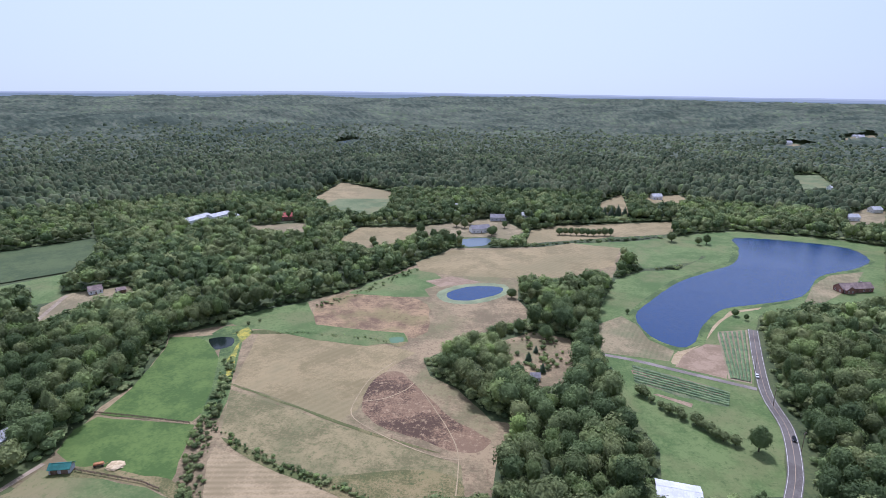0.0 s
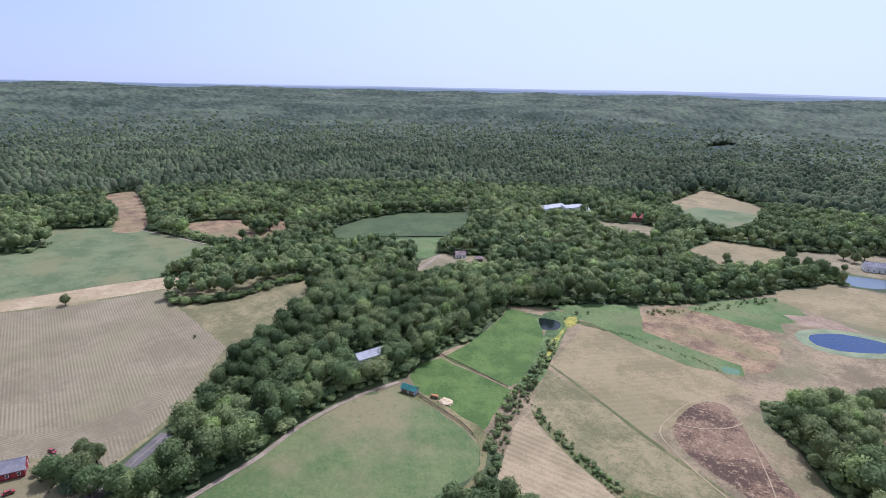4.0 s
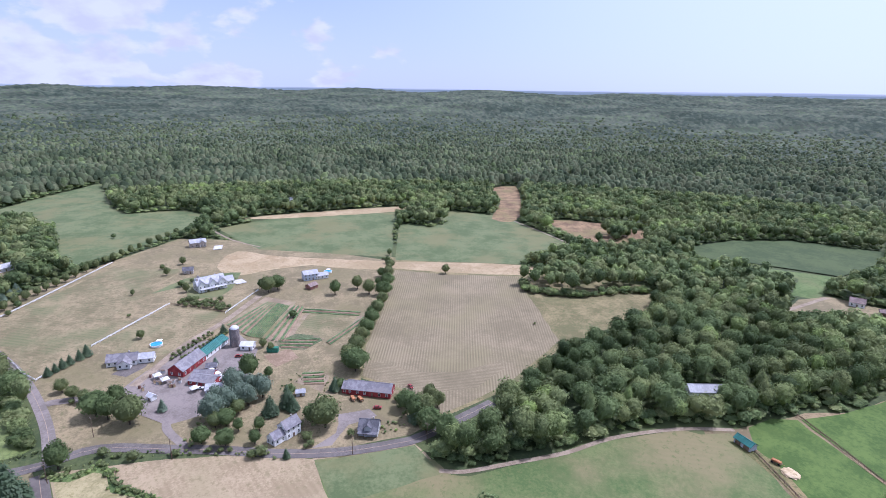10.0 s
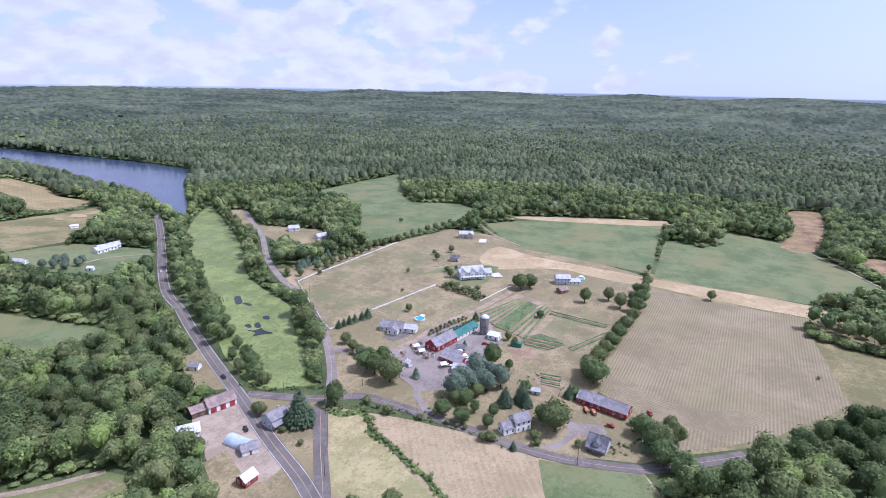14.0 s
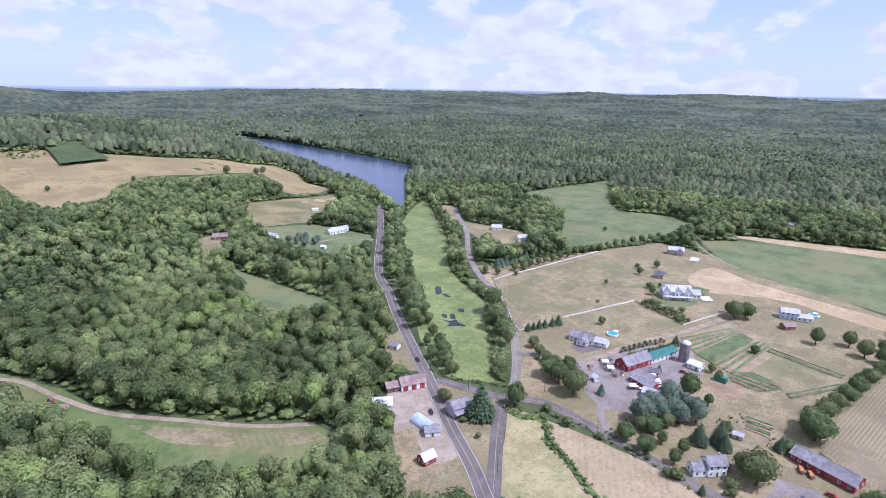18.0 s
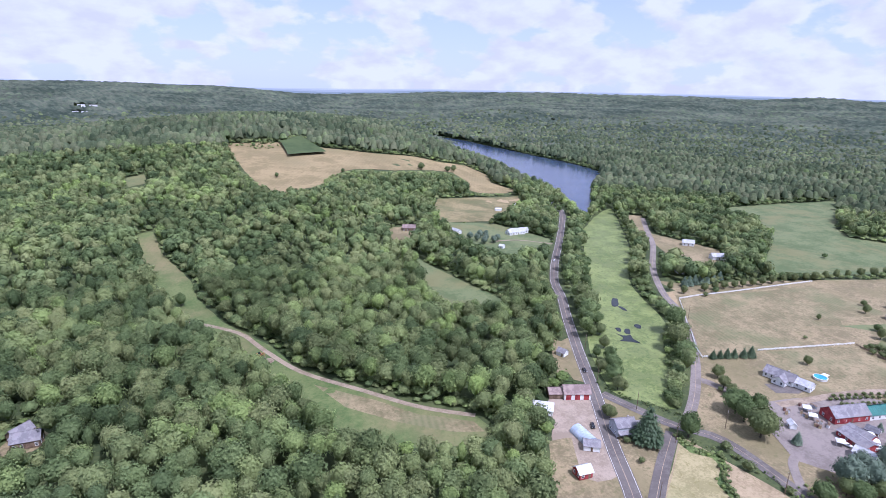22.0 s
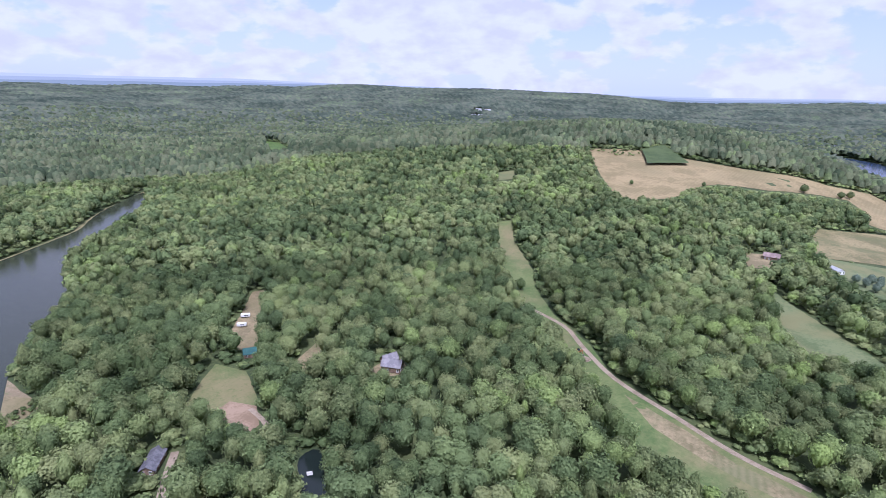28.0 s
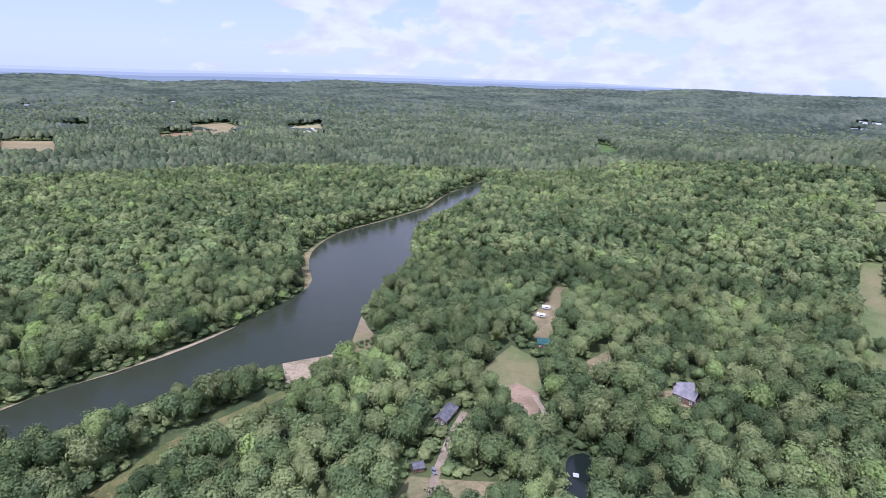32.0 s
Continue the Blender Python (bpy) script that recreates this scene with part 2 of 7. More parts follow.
surface("dry", (0.168, 0.137, 0.074), (0.290, 0.228, 0.130), grain=0.8, patch=0.05, bump=0.15, third=(0.165, 0.140, 0.068), third_size=0.025, tuft=(0.14, 0.13, 0.058))
surface("dry2", (0.146, 0.124, 0.062), (0.272, 0.216, 0.122), grain=0.7, patch=0.04, bump=0.25, third=(0.128, 0.136, 0.060), third_size=0.03, tuft=(0.112, 0.112, 0.050), lines=(3.2, 20, 0.16, (0.290, 0.236, 0.140)))
surface("tan", (0.182, 0.144, 0.066), (0.292, 0.224, 0.112), grain=0.9, patch=0.03, bump=0.2, third=(0.180, 0.150, 0.070), third_size=0.015, lines=(4.5, 35, 0.16, (0.310, 0.240, 0.140)))
surface("palehay", (0.240, 0.184, 0.106), (0.360, 0.278, 0.172), grain=0.9, patch=0.04, bump=0.2, third=(0.250, 0.206, 0.112), third_size=0.02, lines=(3.0, 62, 0.2, (0.400, 0.310, 0.195)), tuft=(0.200, 0.165, 0.085))
surface("roof_teal", (0.016, 0.070, 0.066), (0.026, 0.100, 0.094), rough=0.7, grain=1.0, patch=0.2)
surface("tan2", (0.130, 0.116, 0.050), (0.250, 0.202, 0.100), grain=0.8, patch=0.03, bump=0.3, third=(0.120, 0.120, 0.050), third_size=0.02, tuft=(0.105, 0.11, 0.042))
surface("tanline", (0.215, 0.165, 0.085), (0.325, 0.245, 0.135), grain=0.9, patch=0.03, bump=0.2, lines=(3.4, 80, 0.32, (0.390, 0.300, 0.185)))
surface("yellow", (0.235, 0.204, 0.098), (0.355, 0.300, 0.158), grain=0.9, patch=0.06, bump=0.2, third=(0.190, 0.198, 0.082), tuft=(0.2, 0.175, 0.07))
surface("redbrown", (0.070, 0.040, 0.024), (0.260, 0.165, 0.095), grain=0.9, patch=0.03, bump=0.5, third=(0.155, 0.098, 0.058), third_size=0.03, tuft=(0.33, 0.235, 0.14))
surface("redbrown2", (0.140, 0.088, 0.050), (0.306, 0.206, 0.109), grain=0.8, patch=0.05, bump=0.3, third=(0.198, 0.165, 0.067), third_size=0.03, tuft=(0.12, 0.075, 0.042))
surface("greentan", (0.070, 0.112, 0.032), (0.136, 0.162, 0.058), grain=0.7, patch=0.02, bump=0.15, third=(0.225, 0.177, 0.092), third_size=0.011, lines=(3.5, 20, 0.12, (0.108, 0.140, 0.050)), tuft=(0.115, 0.13, 0.048))
surface("crop", (0.044, 0.068, 0.021), (0.074, 0.100, 0.033), grain=0.6, patch=0.03, bump=0.3, lines=(4.0, 60, 0.2, (0.038, 0.059, 0.025)))
surface("plough", (0.190, 0.154, 0.092), (0.272, 0.220, 0.136), grain=0.8, patch=0.02, bump=0.2, third=(0.233, 0.198, 0.105), third_size=0.012, lines=(1.7, 100, 0.6, (0.130, 0.108, 0.058)))
surface("plough_turn", (0.190, 0.154, 0.092), (0.272, 0.220, 0.136), grain=0.8, patch=0.02, bump=0.2, lines=(1.7, 14, 0.6, (0.130, 0.108, 0.058)))
surface("rows", (0.193, 0.143, 0.092), (0.277, 0.210, 0.134), grain=0.8, patch=0.08, bump=0.2, lines=(3.6, 35, 1.0, (0.059, 0.118, 0.034)))
surface("lily2", (0.125, 0.155, 0.07), (0.20, 0.23, 0.11), grain=0.6, patch=0.05, bump=0.2, rough=0.6)
surface("soil2", (0.200, 0.154, 0.100), (0.296, 0.228, 0.152), grain=0.9, patch=0.08, bump=0.2, third=(0.203, 0.176, 0.085), third_size=0.06)
surface("soil", (0.200, 0.138, 0.086), (0.296, 0.212, 0.142), grain=0.8, patch=0.08, bump=0.2)
surface("sand", (0.300, 0.222, 0.120), (0.430, 0.332, 0.200), grain=0.9, patch=0.06, bump=0.15, third=(0.270, 0.206, 0.109), third_size=0.03, tuft=(0.24, 0.18, 0.1))
surface("gravel", (0.240, 0.190, 0.142), (0.340, 0.272, 0.212), grain=1.2, patch=0.07, bump=0.1)
surface("yard", (0.160, 0.134, 0.119), (0.232, 0.196, 0.175), grain=1.0, patch=0.05, third=(0.265, 0.228, 0.196), third_size=0.04)
surface("lily", (0.112, 0.144, 0.041), (0.204, 0.240, 0.079), grain=0.5, patch=0.03, bump=0.3, third=(0.142, 0.168, 0.060), third_size=0.05, rough=0.6, tuft=(0.075, 0.115, 0.03))
surface("asphalt", (0.104, 0.090, 0.082), (0.156, 0.137, 0.126), grain=1.0, patch=0.08, rough=0.9, third=(0.132, 0.114, 0.104), third_size=0.05)
surface("asphalt_worn", (0.168, 0.143, 0.127), (0.242, 0.208, 0.188), grain=1.0, patch=0.08, rough=0.9)
surface("weedy", (0.153, 0.117, 0.063), (0.288, 0.214, 0.120), grain=0.7, patch=0.03, bump=0.4, third=(0.150, 0.145, 0.062), third_size=0.014, tuft=(0.15, 0.098, 0.056))
surface("reed", (0.052, 0.088, 0.026), (0.135, 0.182, 0.055), grain=0.6, patch=0.05, bump=0.8, tuft=(0.04, 0.068, 0.02))
surface("flower", (0.13, 0.16, 0.04), (0.42, 0.34, 0.05), grain=0.8, patch=0.1, bump=0.5)
surface("veg", (0.060, 0.090, 0.040), (0.130, 0.150, 0.072), grain=0.8, patch=0.08, bump=0.5, third=(0.21, 0.16, 0.10), third_size=0.06, tuft=(0.05, 0.075, 0.03))
surface("mud", (0.20, 0.155, 0.095), (0.34, 0.265, 0.175), grain=0.9, patch=0.06, bump=0.2, tuft=(0.13, 0.14, 0.06))
surface("worn_hay", (0.250, 0.195, 0.110), (0.345, 0.262, 0.155), grain=0.9, patch=0.05, bump=0.1)
surface("dirt", (0.215, 0.166, 0.116), (0.310, 0.246, 0.180), grain=1.0, patch=0.1, bump=0.1)
surface("line_white", (0.48, 0.47, 0.45), (0.66, 0.65, 0.62), grain=1.5)
surface("line_yellow", (0.30, 0.22, 0.15), (0.40, 0.30, 0.20), grain=1.5)
surface("leaf", (0.100, 0.130, 0.052), (0.222, 0.264, 0.110), rough=0.6, grain=0.9, patch=0.02, bump=0.6, tint=True, spec=0.08)
# these two carry distance haze in their colour: greyer and bluer than the near leaf
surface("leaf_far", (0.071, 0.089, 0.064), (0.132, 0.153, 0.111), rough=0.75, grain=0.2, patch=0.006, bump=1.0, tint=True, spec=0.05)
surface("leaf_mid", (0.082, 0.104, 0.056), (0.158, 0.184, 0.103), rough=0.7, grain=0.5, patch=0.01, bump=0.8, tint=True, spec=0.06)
surface("needle", (0.064, 0.102, 0.050), (0.130, 0.178, 0.090), rough=0.6, grain=1.0, patch=0.2, bump=0.5, tint=True)
surface("needle_blue", (0.112, 0.160, 0.108), (0.215, 0.275, 0.190), rough=0.6, grain=1.0, patch=0.2, bump=0.5, tint=True)
surface("bark", (0.05, 0.04, 0.03), (0.12, 0.10, 0.08), rough=0.9, grain=2.0, patch=0.5, bump=0.2)


def water_material(name, deep, rough, wave, size):
    mat = bpy.data.materials.new(name)
    mat.use_nodes = True
    tree, link = mat.node_tree, mat.node_tree.links.new
    bsdf = tree.nodes["Principled BSDF"]
    bsdf.inputs["Base Color"].default_value = (*deep, 1)
    bsdf.inputs["Roughness"].default_value, bsdf.inputs["IOR"].default_value = rough, 1.33
    coord = wire(tree, "ShaderNodeTexCoord")
    ripple = wire(tree, "ShaderNodeTexNoise", Scale=size, Detail=6.0, Roughness=0.7)
    link(coord.outputs["Object"], ripple.inputs["Vector"])
    gust = wire(tree, "ShaderNodeTexNoise", Scale=0.02, Detail=3.0)
    link(coord.outputs["Object"], gust.inputs["Vector"])
    much = wire(tree, "ShaderNodeMath", operation="MULTIPLY")
    much.inputs[1].default_value = wave
    link(gust.outputs["Fac"], much.inputs[0])
    relief = wire(tree, "ShaderNodeBump", Distance=0.5)
    link(much.outputs[0], relief.inputs["Strength"])
    link(ripple.outputs["Fac"], relief.inputs["Height"])
    link(relief.outputs[0], bsdf.inputs["Normal"])
    MATERIALS[name] = mat


water_material("lake", (0.014, 0.040, 0.115), 0.10, 1.0, 0.4)
water_material("lake2", (0.035, 0.055, 0.10), 0.15, 0.6, 0.4)
water_material("lake3", (0.034, 0.040, 0.026), 0.13, 0.35, 0.4)
water_material("pond", (0.012, 0.018, 0.016), 0.06, 0.1, 0.8)
water_material("pale", (0.10, 0.13, 0.16), 0.15, 0.2, 0.8)
water_material("green", (0.10, 0.17, 0.09), 0.2, 0.2, 0.8)


# ---- land ----
# the turn to the left of north, and the height of the last wooded land and of the blue hills behind it
SKY_TURN = (0, 17, 30, 49, 68, 90, 112, 128, 140, 150, 160, 168, 180, 195, 205, 220, 233, 245, 260, 300, 331, 345, 360)
LAND_TOP = (112, 122, 114, 118, 118, 120, 108, 98, 86, 88, 48, 66, 82, 96, 84, 68, 56, 42, 42, 66, 90, 104, 112)
HILL_TOP = (158, 172, 164, 160, 146, 146, 138, 138, 127, 122, 104, 100, 118, 130, 146, 142, 136, 122, 114, 120, 138, 148, 158)


def terrain(x, y):
    x, y = np.asarray(x, float), np.asarray(y, float)
    def step(a, b, v):
        k = np.clip((v - a) / (b - a), 0, 1)
        return k * k * (3 - 2 * k)
    def away(ax, ay, bx, by):
        k = np.clip(((x - ax) * (bx - ax) + (y - ay) * (by - ay)) / ((bx - ax) ** 2 + (by - ay) ** 2), 0, 1)
        return np.hypot(x - ax - k * (bx - ax), y - ay - k * (by - ay))
    r = np.hypot(x, y)
    z = 24 * step(1400, 2900, r) * np.sin(x / 560 + 1.3) * np.sin(y / 700 + 0.6) * (1 - 0.5 * step(3400, 4900, r))
    for hx, hy, hr, hh in ((-340, -1015, 275, 35), (-435, -1420, 375, 38), (-87, -1190, 290, 23), (-330, -3785, 720, 26), (900, -3900, 500, 10), (-1900, -3300, 420, 22), (180, -950, 210, 22), (115, -520, 62, 14), (-150, -560, 70, 9)):
        z = z + hh * np.exp(-((x - hx) ** 2 + (y - hy) ** 2) / (2 * hr * hr))
    # rolling ridges far off
    z = z + step(1700, 2800, r) * (11 * np.sin(x / 210 + 2.1 * np.sin(y / 640)) * np.sin(y / 260 + 0.9 + np.sin(x / 480)) + 9 * np.sin(y / 170 + 1.7 * np.sin(x / 750 + 1)) * np.sin(x / 900 + 0.4))
    lake = np.minimum(np.minimum(away(-560, -540, -760, -740), away(-760, -740, -800, -1000)), away(-800, -1000, -890, -1560))
    cove = np.minimum(np.minimum(away(270, -40, 250, -200), away(250, -200, 370, -350)), np.minimum(away(370, -350, 400, -470), away(400, -470, 465, -690)))
    return z * step(100, 300, lake) * step(60, 230, cove) + np.interp(np.degrees(np.arctan2(-x, y)) % 360, SKY_TURN, LAND_TOP) * step(1900, 4900, r)


def mesh_of(name, verts, faces, sides, tone=None):
    """A mesh from arrays: corner indices in one row and the number of corners of each face."""
    me = bpy.data.meshes.new(name)
    verts, faces, sides = np.asarray(verts, np.float32), np.asarray(faces, np.int32).ravel(), np.asarray(sides, np.int32)
    me.vertices.add(len(verts))
    me.vertices.foreach_set("co", verts.ravel())
    me.loops.add(len(faces))
    me.loops.foreach_set("vertex_index", faces)
    me.polygons.add(len(sides))
    me.polygons.foreach_set("loop_start", np.concatenate([[0], np.cumsum(sides)[:-1]]).astype(np.int32))
    me.polygons.foreach_set("loop_total", sides)
    if tone is not None:
        me.attributes.new("tone", "FLOAT", "POINT").data.foreach_set("value", np.asarray(tone, np.float32))
    me.update(calc_edges=True)
    return me


def dress(ob, material):
    ob.data.materials.append(MATERIALS[material])
    return ob


def make_ground():
    rings = np.concatenate([np.arange(0, 1500, 20), np.geomspace(1500, 4990, 80)])
    around = 288
    turn = np.arange(around) * 2 * math.pi / around
    x, y = np.outer(rings, np.cos(turn)).ravel(), np.outer(rings, np.sin(turn)).ravel()
    verts = np.stack([x, y, terrain(x, y)], 1)
    i, j = np.meshgrid(np.arange(len(rings) - 1), np.arange(around), indexing="ij")
    a, b = i * around + j, i * around + (j + 1) % around
    quads = np.stack([a, a + around, b + around, b], -1).reshape(-1, 4)
    ob = dress(new("ground", mesh_of("ground", verts, quads, np.full(len(quads), 4))), "forest_floor")
    tagged(ob, "wide green rolling land with woodland floor", "ground", kind="structure")
    ob.data.polygons.foreach_set("use_smooth", np.ones(len(quads), bool))


def far_ridges():
    """Hills beyond the woods, in three rows, too far off to shift, painted haze blue."""
    n = 1080
    # the glowing colours stand in for haze, paler with each row
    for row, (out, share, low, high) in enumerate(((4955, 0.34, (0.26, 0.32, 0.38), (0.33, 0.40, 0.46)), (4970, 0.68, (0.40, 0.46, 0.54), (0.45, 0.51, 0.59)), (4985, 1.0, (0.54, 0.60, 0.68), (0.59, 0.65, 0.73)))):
        mat = bpy.data.materials.new("far_ridges")
        mat.use_nodes = True
        tree, link = mat.node_tree, mat.node_tree.links.new
        bsdf = tree.nodes["Principled BSDF"]
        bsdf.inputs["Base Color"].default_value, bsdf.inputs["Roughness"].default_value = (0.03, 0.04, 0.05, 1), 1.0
        bsdf.inputs["Specular IOR Level"].default_value = 0.0
        coord = wire(tree, "ShaderNodeTexCoord")
        tall = wire(tree, "ShaderNodeMapping")
        tall.inputs["Scale"].default_value = (1, 1, 7)
        link(coord.outputs["Object"], tall.inputs["Vector"])
        woods = wire(tree, "ShaderNodeTexNoise", Scale=0.006, Detail=7.0, Roughness=0.65)
        link(tall.outputs[0], woods.inputs["Vector"])
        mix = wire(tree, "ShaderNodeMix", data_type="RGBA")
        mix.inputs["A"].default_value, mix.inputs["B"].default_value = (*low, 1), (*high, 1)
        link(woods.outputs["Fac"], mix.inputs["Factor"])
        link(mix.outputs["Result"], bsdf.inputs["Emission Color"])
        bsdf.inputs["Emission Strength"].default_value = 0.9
        MATERIALS["far_ridges"] = mat
        verts, quads = [], []
        for k in range(n):
            turn = 2 * math.pi * k / n
            c, s = math.cos(turn), math.sin(turn)
            way = math.degrees(math.atan2(-c, s)) % 360
            land, hill = np.interp(way, SKY_TURN, LAND_TOP), np.interp(way, SKY_TURN, HILL_TOP)
            land = land + 14
            top = land + (hill - land) * share + (1.25 - 0.25 * row) * (6 * noise.noise((c * 5, s * 5, 2 + row)) + 3.5 * noise.noise((c * 16, s * 16, 5 + row)) + 1.2 * noise.noise((c * 60, s * 60, 9)))
            verts += [(out * c, out * s, 20), (out * c, out * s, top), ((out + 8) * c, (out + 8) * s, 20)]
            m = (k + 1) % n
            quads += [3 * k, 3 * m, 3 * m + 1, 3 * k + 1, 3 * k + 1, 3 * m + 1, 3 * m + 2, 3 * k + 2]
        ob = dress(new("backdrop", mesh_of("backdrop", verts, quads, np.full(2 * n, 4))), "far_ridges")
        tagged(ob, "far hills along the horizon in painted blue haze", "backdrop", kind="structure")


make_ground()
far_ridges()
CLEAR = []
WOODED = []
GROVES = []
LEVELS = [0.02]
wobble = random.Random(5)


def dense(points, step, closed=True):
    out, n = [], len(points)
    for k in range(n if closed else n - 1):
        a, b = Vector(points[k]), Vector(points[(k + 1) % n])
        parts = max(1, round((b - a).length / step))
        out += [a.lerp(b, m / parts) for m in range(parts)]
    return out if closed else out + [Vector(points[-1])]


def rounded(points, closed=True, each=4):
    """A smooth line through the corners."""
    n, out = len(points), []
    p = [Vector(q) for q in points]
    for k in range(n if closed else n - 1):
        a, b, c, d = (p[(k + m) % n] if closed else p[min(max(k + m, 0), n - 1)] for m in (-1, 0, 1, 2))
        for m in range(each):
            t = m / each
            out.append(0.5 * (2 * b + (c - a) * t + (2 * a - 5 * b + 4 * c - d) * t * t + (3 * b - a - 3 * c + d) * t ** 3))
    return out if closed else out + [p[-1]]


def inside(poly, x, y):
    px, py = np.array([p[0] for p in poly], float), np.array([p[1] for p in poly], float)
    hit = np.zeros(len(x), bool)
    box = (x > px.min()) & (x < px.max()) & (y > py.min()) & (y < py.max())
    if not box.any():
        return hit
    xs, ys = x[box], y[box]
    odd = np.zeros(len(xs), bool)
    for k in range(len(px)):
        ax, ay, bx, by = px[k - 1], py[k - 1], px[k], py[k]
        if ay != by:
            odd ^= ((ay > ys) != (by > ys)) & (xs < (bx - ax) * (ys - ay) / (by - ay) + ax)
    hit[box] = odd
    return hit


def sheet(name, label, material, points, lift, level=None, rag=1.0, soft=False):
    """A thin sheet of land or water that lies on the ground inside a rounded outline."""
    from mathutils.geometry import delaunay_2d_cdt
    line = dense(rounded(points, each=3) if soft else points, 9.0)
    rim = []
    for p in line:
        far = max(1.0, p.length / 500)
        rim.append(Vector((p.x + rag * far * noise.noise((p.x * 0.15, p.y * 0.15, 1.7)), p.y + rag * far * noise.noise((p.x * 0.15, p.y * 0.15, 8.2)))))
    mid = sum(rim, Vector((0, 0))) / len(rim)
    gap = max(12.0, mid.length / 30) if level is None else 1e9
    xs, ys = [p.x for p in rim], [p.y for p in rim]
    extra = []
    if gap < 1e8:
        gx, gy = np.meshgrid(np.arange(min(xs), max(xs), gap), np.arange(min(ys), max(ys), gap))
        gx, gy = gx.ravel(), gy.ravel()
        keep = inside(rim, gx, gy)
        extra = [Vector((a, b)) for a, b in zip(gx[keep], gy[keep])]
    got = delaunay_2d_cdt(rim + extra, [], [list(range(len(rim)))], 1, 0.01)
    v = np.array([(p.x, p.y) for p in got[0]])
    z = (terrain(v[:, 0], v[:, 1]) if level is None else np.full(len(v), level)) + lift * (1 + 4 * np.clip(terrain(v[:, 0], v[:, 1]) / 6, 0, 1))
    faces = [list(f) for f in got[2]]
    ob = dress(new(name, mesh_of(name, np.column_stack([v, z]), [i for f in faces for i in f], [len(f) for f in faces])), material)
    tagged(ob, label, name.replace("_", " "), kind="structure")
    CLEAR.append(rim)
    return ob


def open_land(name, label, material, points):
    LEVELS[0] += 0.0009
    return sheet(name, label, material, points, LEVELS[0] + (0.9 if material == "crop" else 0.0), soft=material in ("lily", "lily2", "sand", "redbrown", "redbrown2", "gravel", "rough"))


field = open_land


def water(name, label, material, points):
    LEVELS[0] += 0.0009
    x, y = np.array(points, float).T
    return sheet(name, label, material, points, LEVELS[0], level=float(np.median(terrain(x, y))), rag=0.7, soft=True)


def wooded(points):
    WOODED.append([Vector(p) for p in points])


def grove(points):
    """A clump of woodland that stands on open land."""
    GROVES.append([Vector(p) for p in points])


def strip(line, width, lift, shift=0.0):
    """Corner points and quads of a band along a line."""
    verts, quads = [], []
    for k, p in enumerate(line):
        a, b = line[max(k - 1, 0)], line[min(k + 1, len(line) - 1)]
        side = Vector((-(b - a).y, (b - a).x)).normalized()
        for s in (-1, 1):
            q = p + side * (shift + s * width / 2)
            verts.append((q.x, q.y, float(terrain(q.x, q.y)) + lift * (1 + 4 * min(max(float(terrain(q.x, q.y)) / 6, 0), 1))))
        if k:
            quads += [2 * k - 2, 2 * k - 1, 2 * k + 1, 2 * k]
    return verts, quads, [4] * (len(quads) // 4)


def road(name, label, width, points):
    LEVELS[0] += 0.0009
    line = dense(rounded(points, closed=False), 8.0, closed=False)
    paved = "asphalt" in name or "lane" in name
    lift = LEVELS[0] + 0.012
    ob = dress(new(name, mesh_of(name, *strip(line, width, lift))), ("asphalt_worn" if "winding" in label or "lane" in name else "asphalt") if paved else "yard" if "drive" in name else "worn_hay" if "wheel" in label else "dirt")
    tagged(ob, label, "road", kind="structure")
    if name == "asphalt_road":
        both = ((-width / 2 + 0.5, 0.16, "line_white"), (width / 2 - 0.5, 0.16, "line_white"), (0.0, 0.2, "line_yellow"))
        for shift, wide, paint in both if "white" in label else both[2:]:
            mark = dress(new("road_marking", mesh_of("road_marking", *strip(line, wide, lift + 0.008, shift))), paint)
            mark.parent = ob
    side = []
    for s in (1, -1):
        v = strip(line, width + (5 if "asphalt" in name else 1), 0)[0]
        side += [Vector(q[:2]) for q in (v[1::2] if s > 0 else v[0::2][::-1])]
    CLEAR.append(side)
    return ob


open_land("dry_meadow", "rough dry summer meadow with scattered weeds", "weedy", [(-237, 321),(-207, 341),(-183, 363),(-163, 402),(-132, 442),(-103, 505),(-76, 572),(8, 591),(101, 622),(101, 580),(81, 498),(45, 516),(-2, 491),(-3, 428),(10, 395),(-8, 376),(-34, 347),(-58, 310),(-51, 292),(-33, 279),(-12, 251),(1, 250),(-7, 230),(-8, 195),(-139, 174),(-195, 165),(-209, 170),(-208, 187),(-212, 211),(-216, 231),(-214, 256),(-226, 298)])
open_land("lake_meadow", "mown green grass round the lake", "lush", [(101, 622),(221, 696),(260, 709),(356, 684),(394, 659),(291, 471),(225, 454),(178, 423),(158, 379),(133, 306),(121, 304),(64, 329),(51, 339),(56, 402),(83, 494),(113, 524),(146, 533),(186, 585)])
open_land("roadside_meadow", "green field margin beside the road", "lush", [(51, 337),(134, 304),(130, 261),(112, 214),(60, 205),(68, 238),(57, 273),(55, 313)])
open_land("dry_lawn", "dry pale lawn of the farmstead", "dry", [(-368, -256),(-444, -248),(-516, -217),(-596, -181),(-579, -104),(-501, 29),(-461, 33),(-382, 24),(-305, 7),(-271, 6),(-272, 36),(-263, 44),(-235, 45),(-222, 29),(-213, -17),(-223, -60),(-227, -113),(-227, -127),(-265, -150),(-322, -199)])
open_land("hay_meadow", "pale mown hay meadow beside the road", "palehay", [(-213, -123),(-217, -76),(-216, -41),(-210, -16),(-211, -3),(-215, 31),(-193, 41),(-188, 43),(-155, -89)])
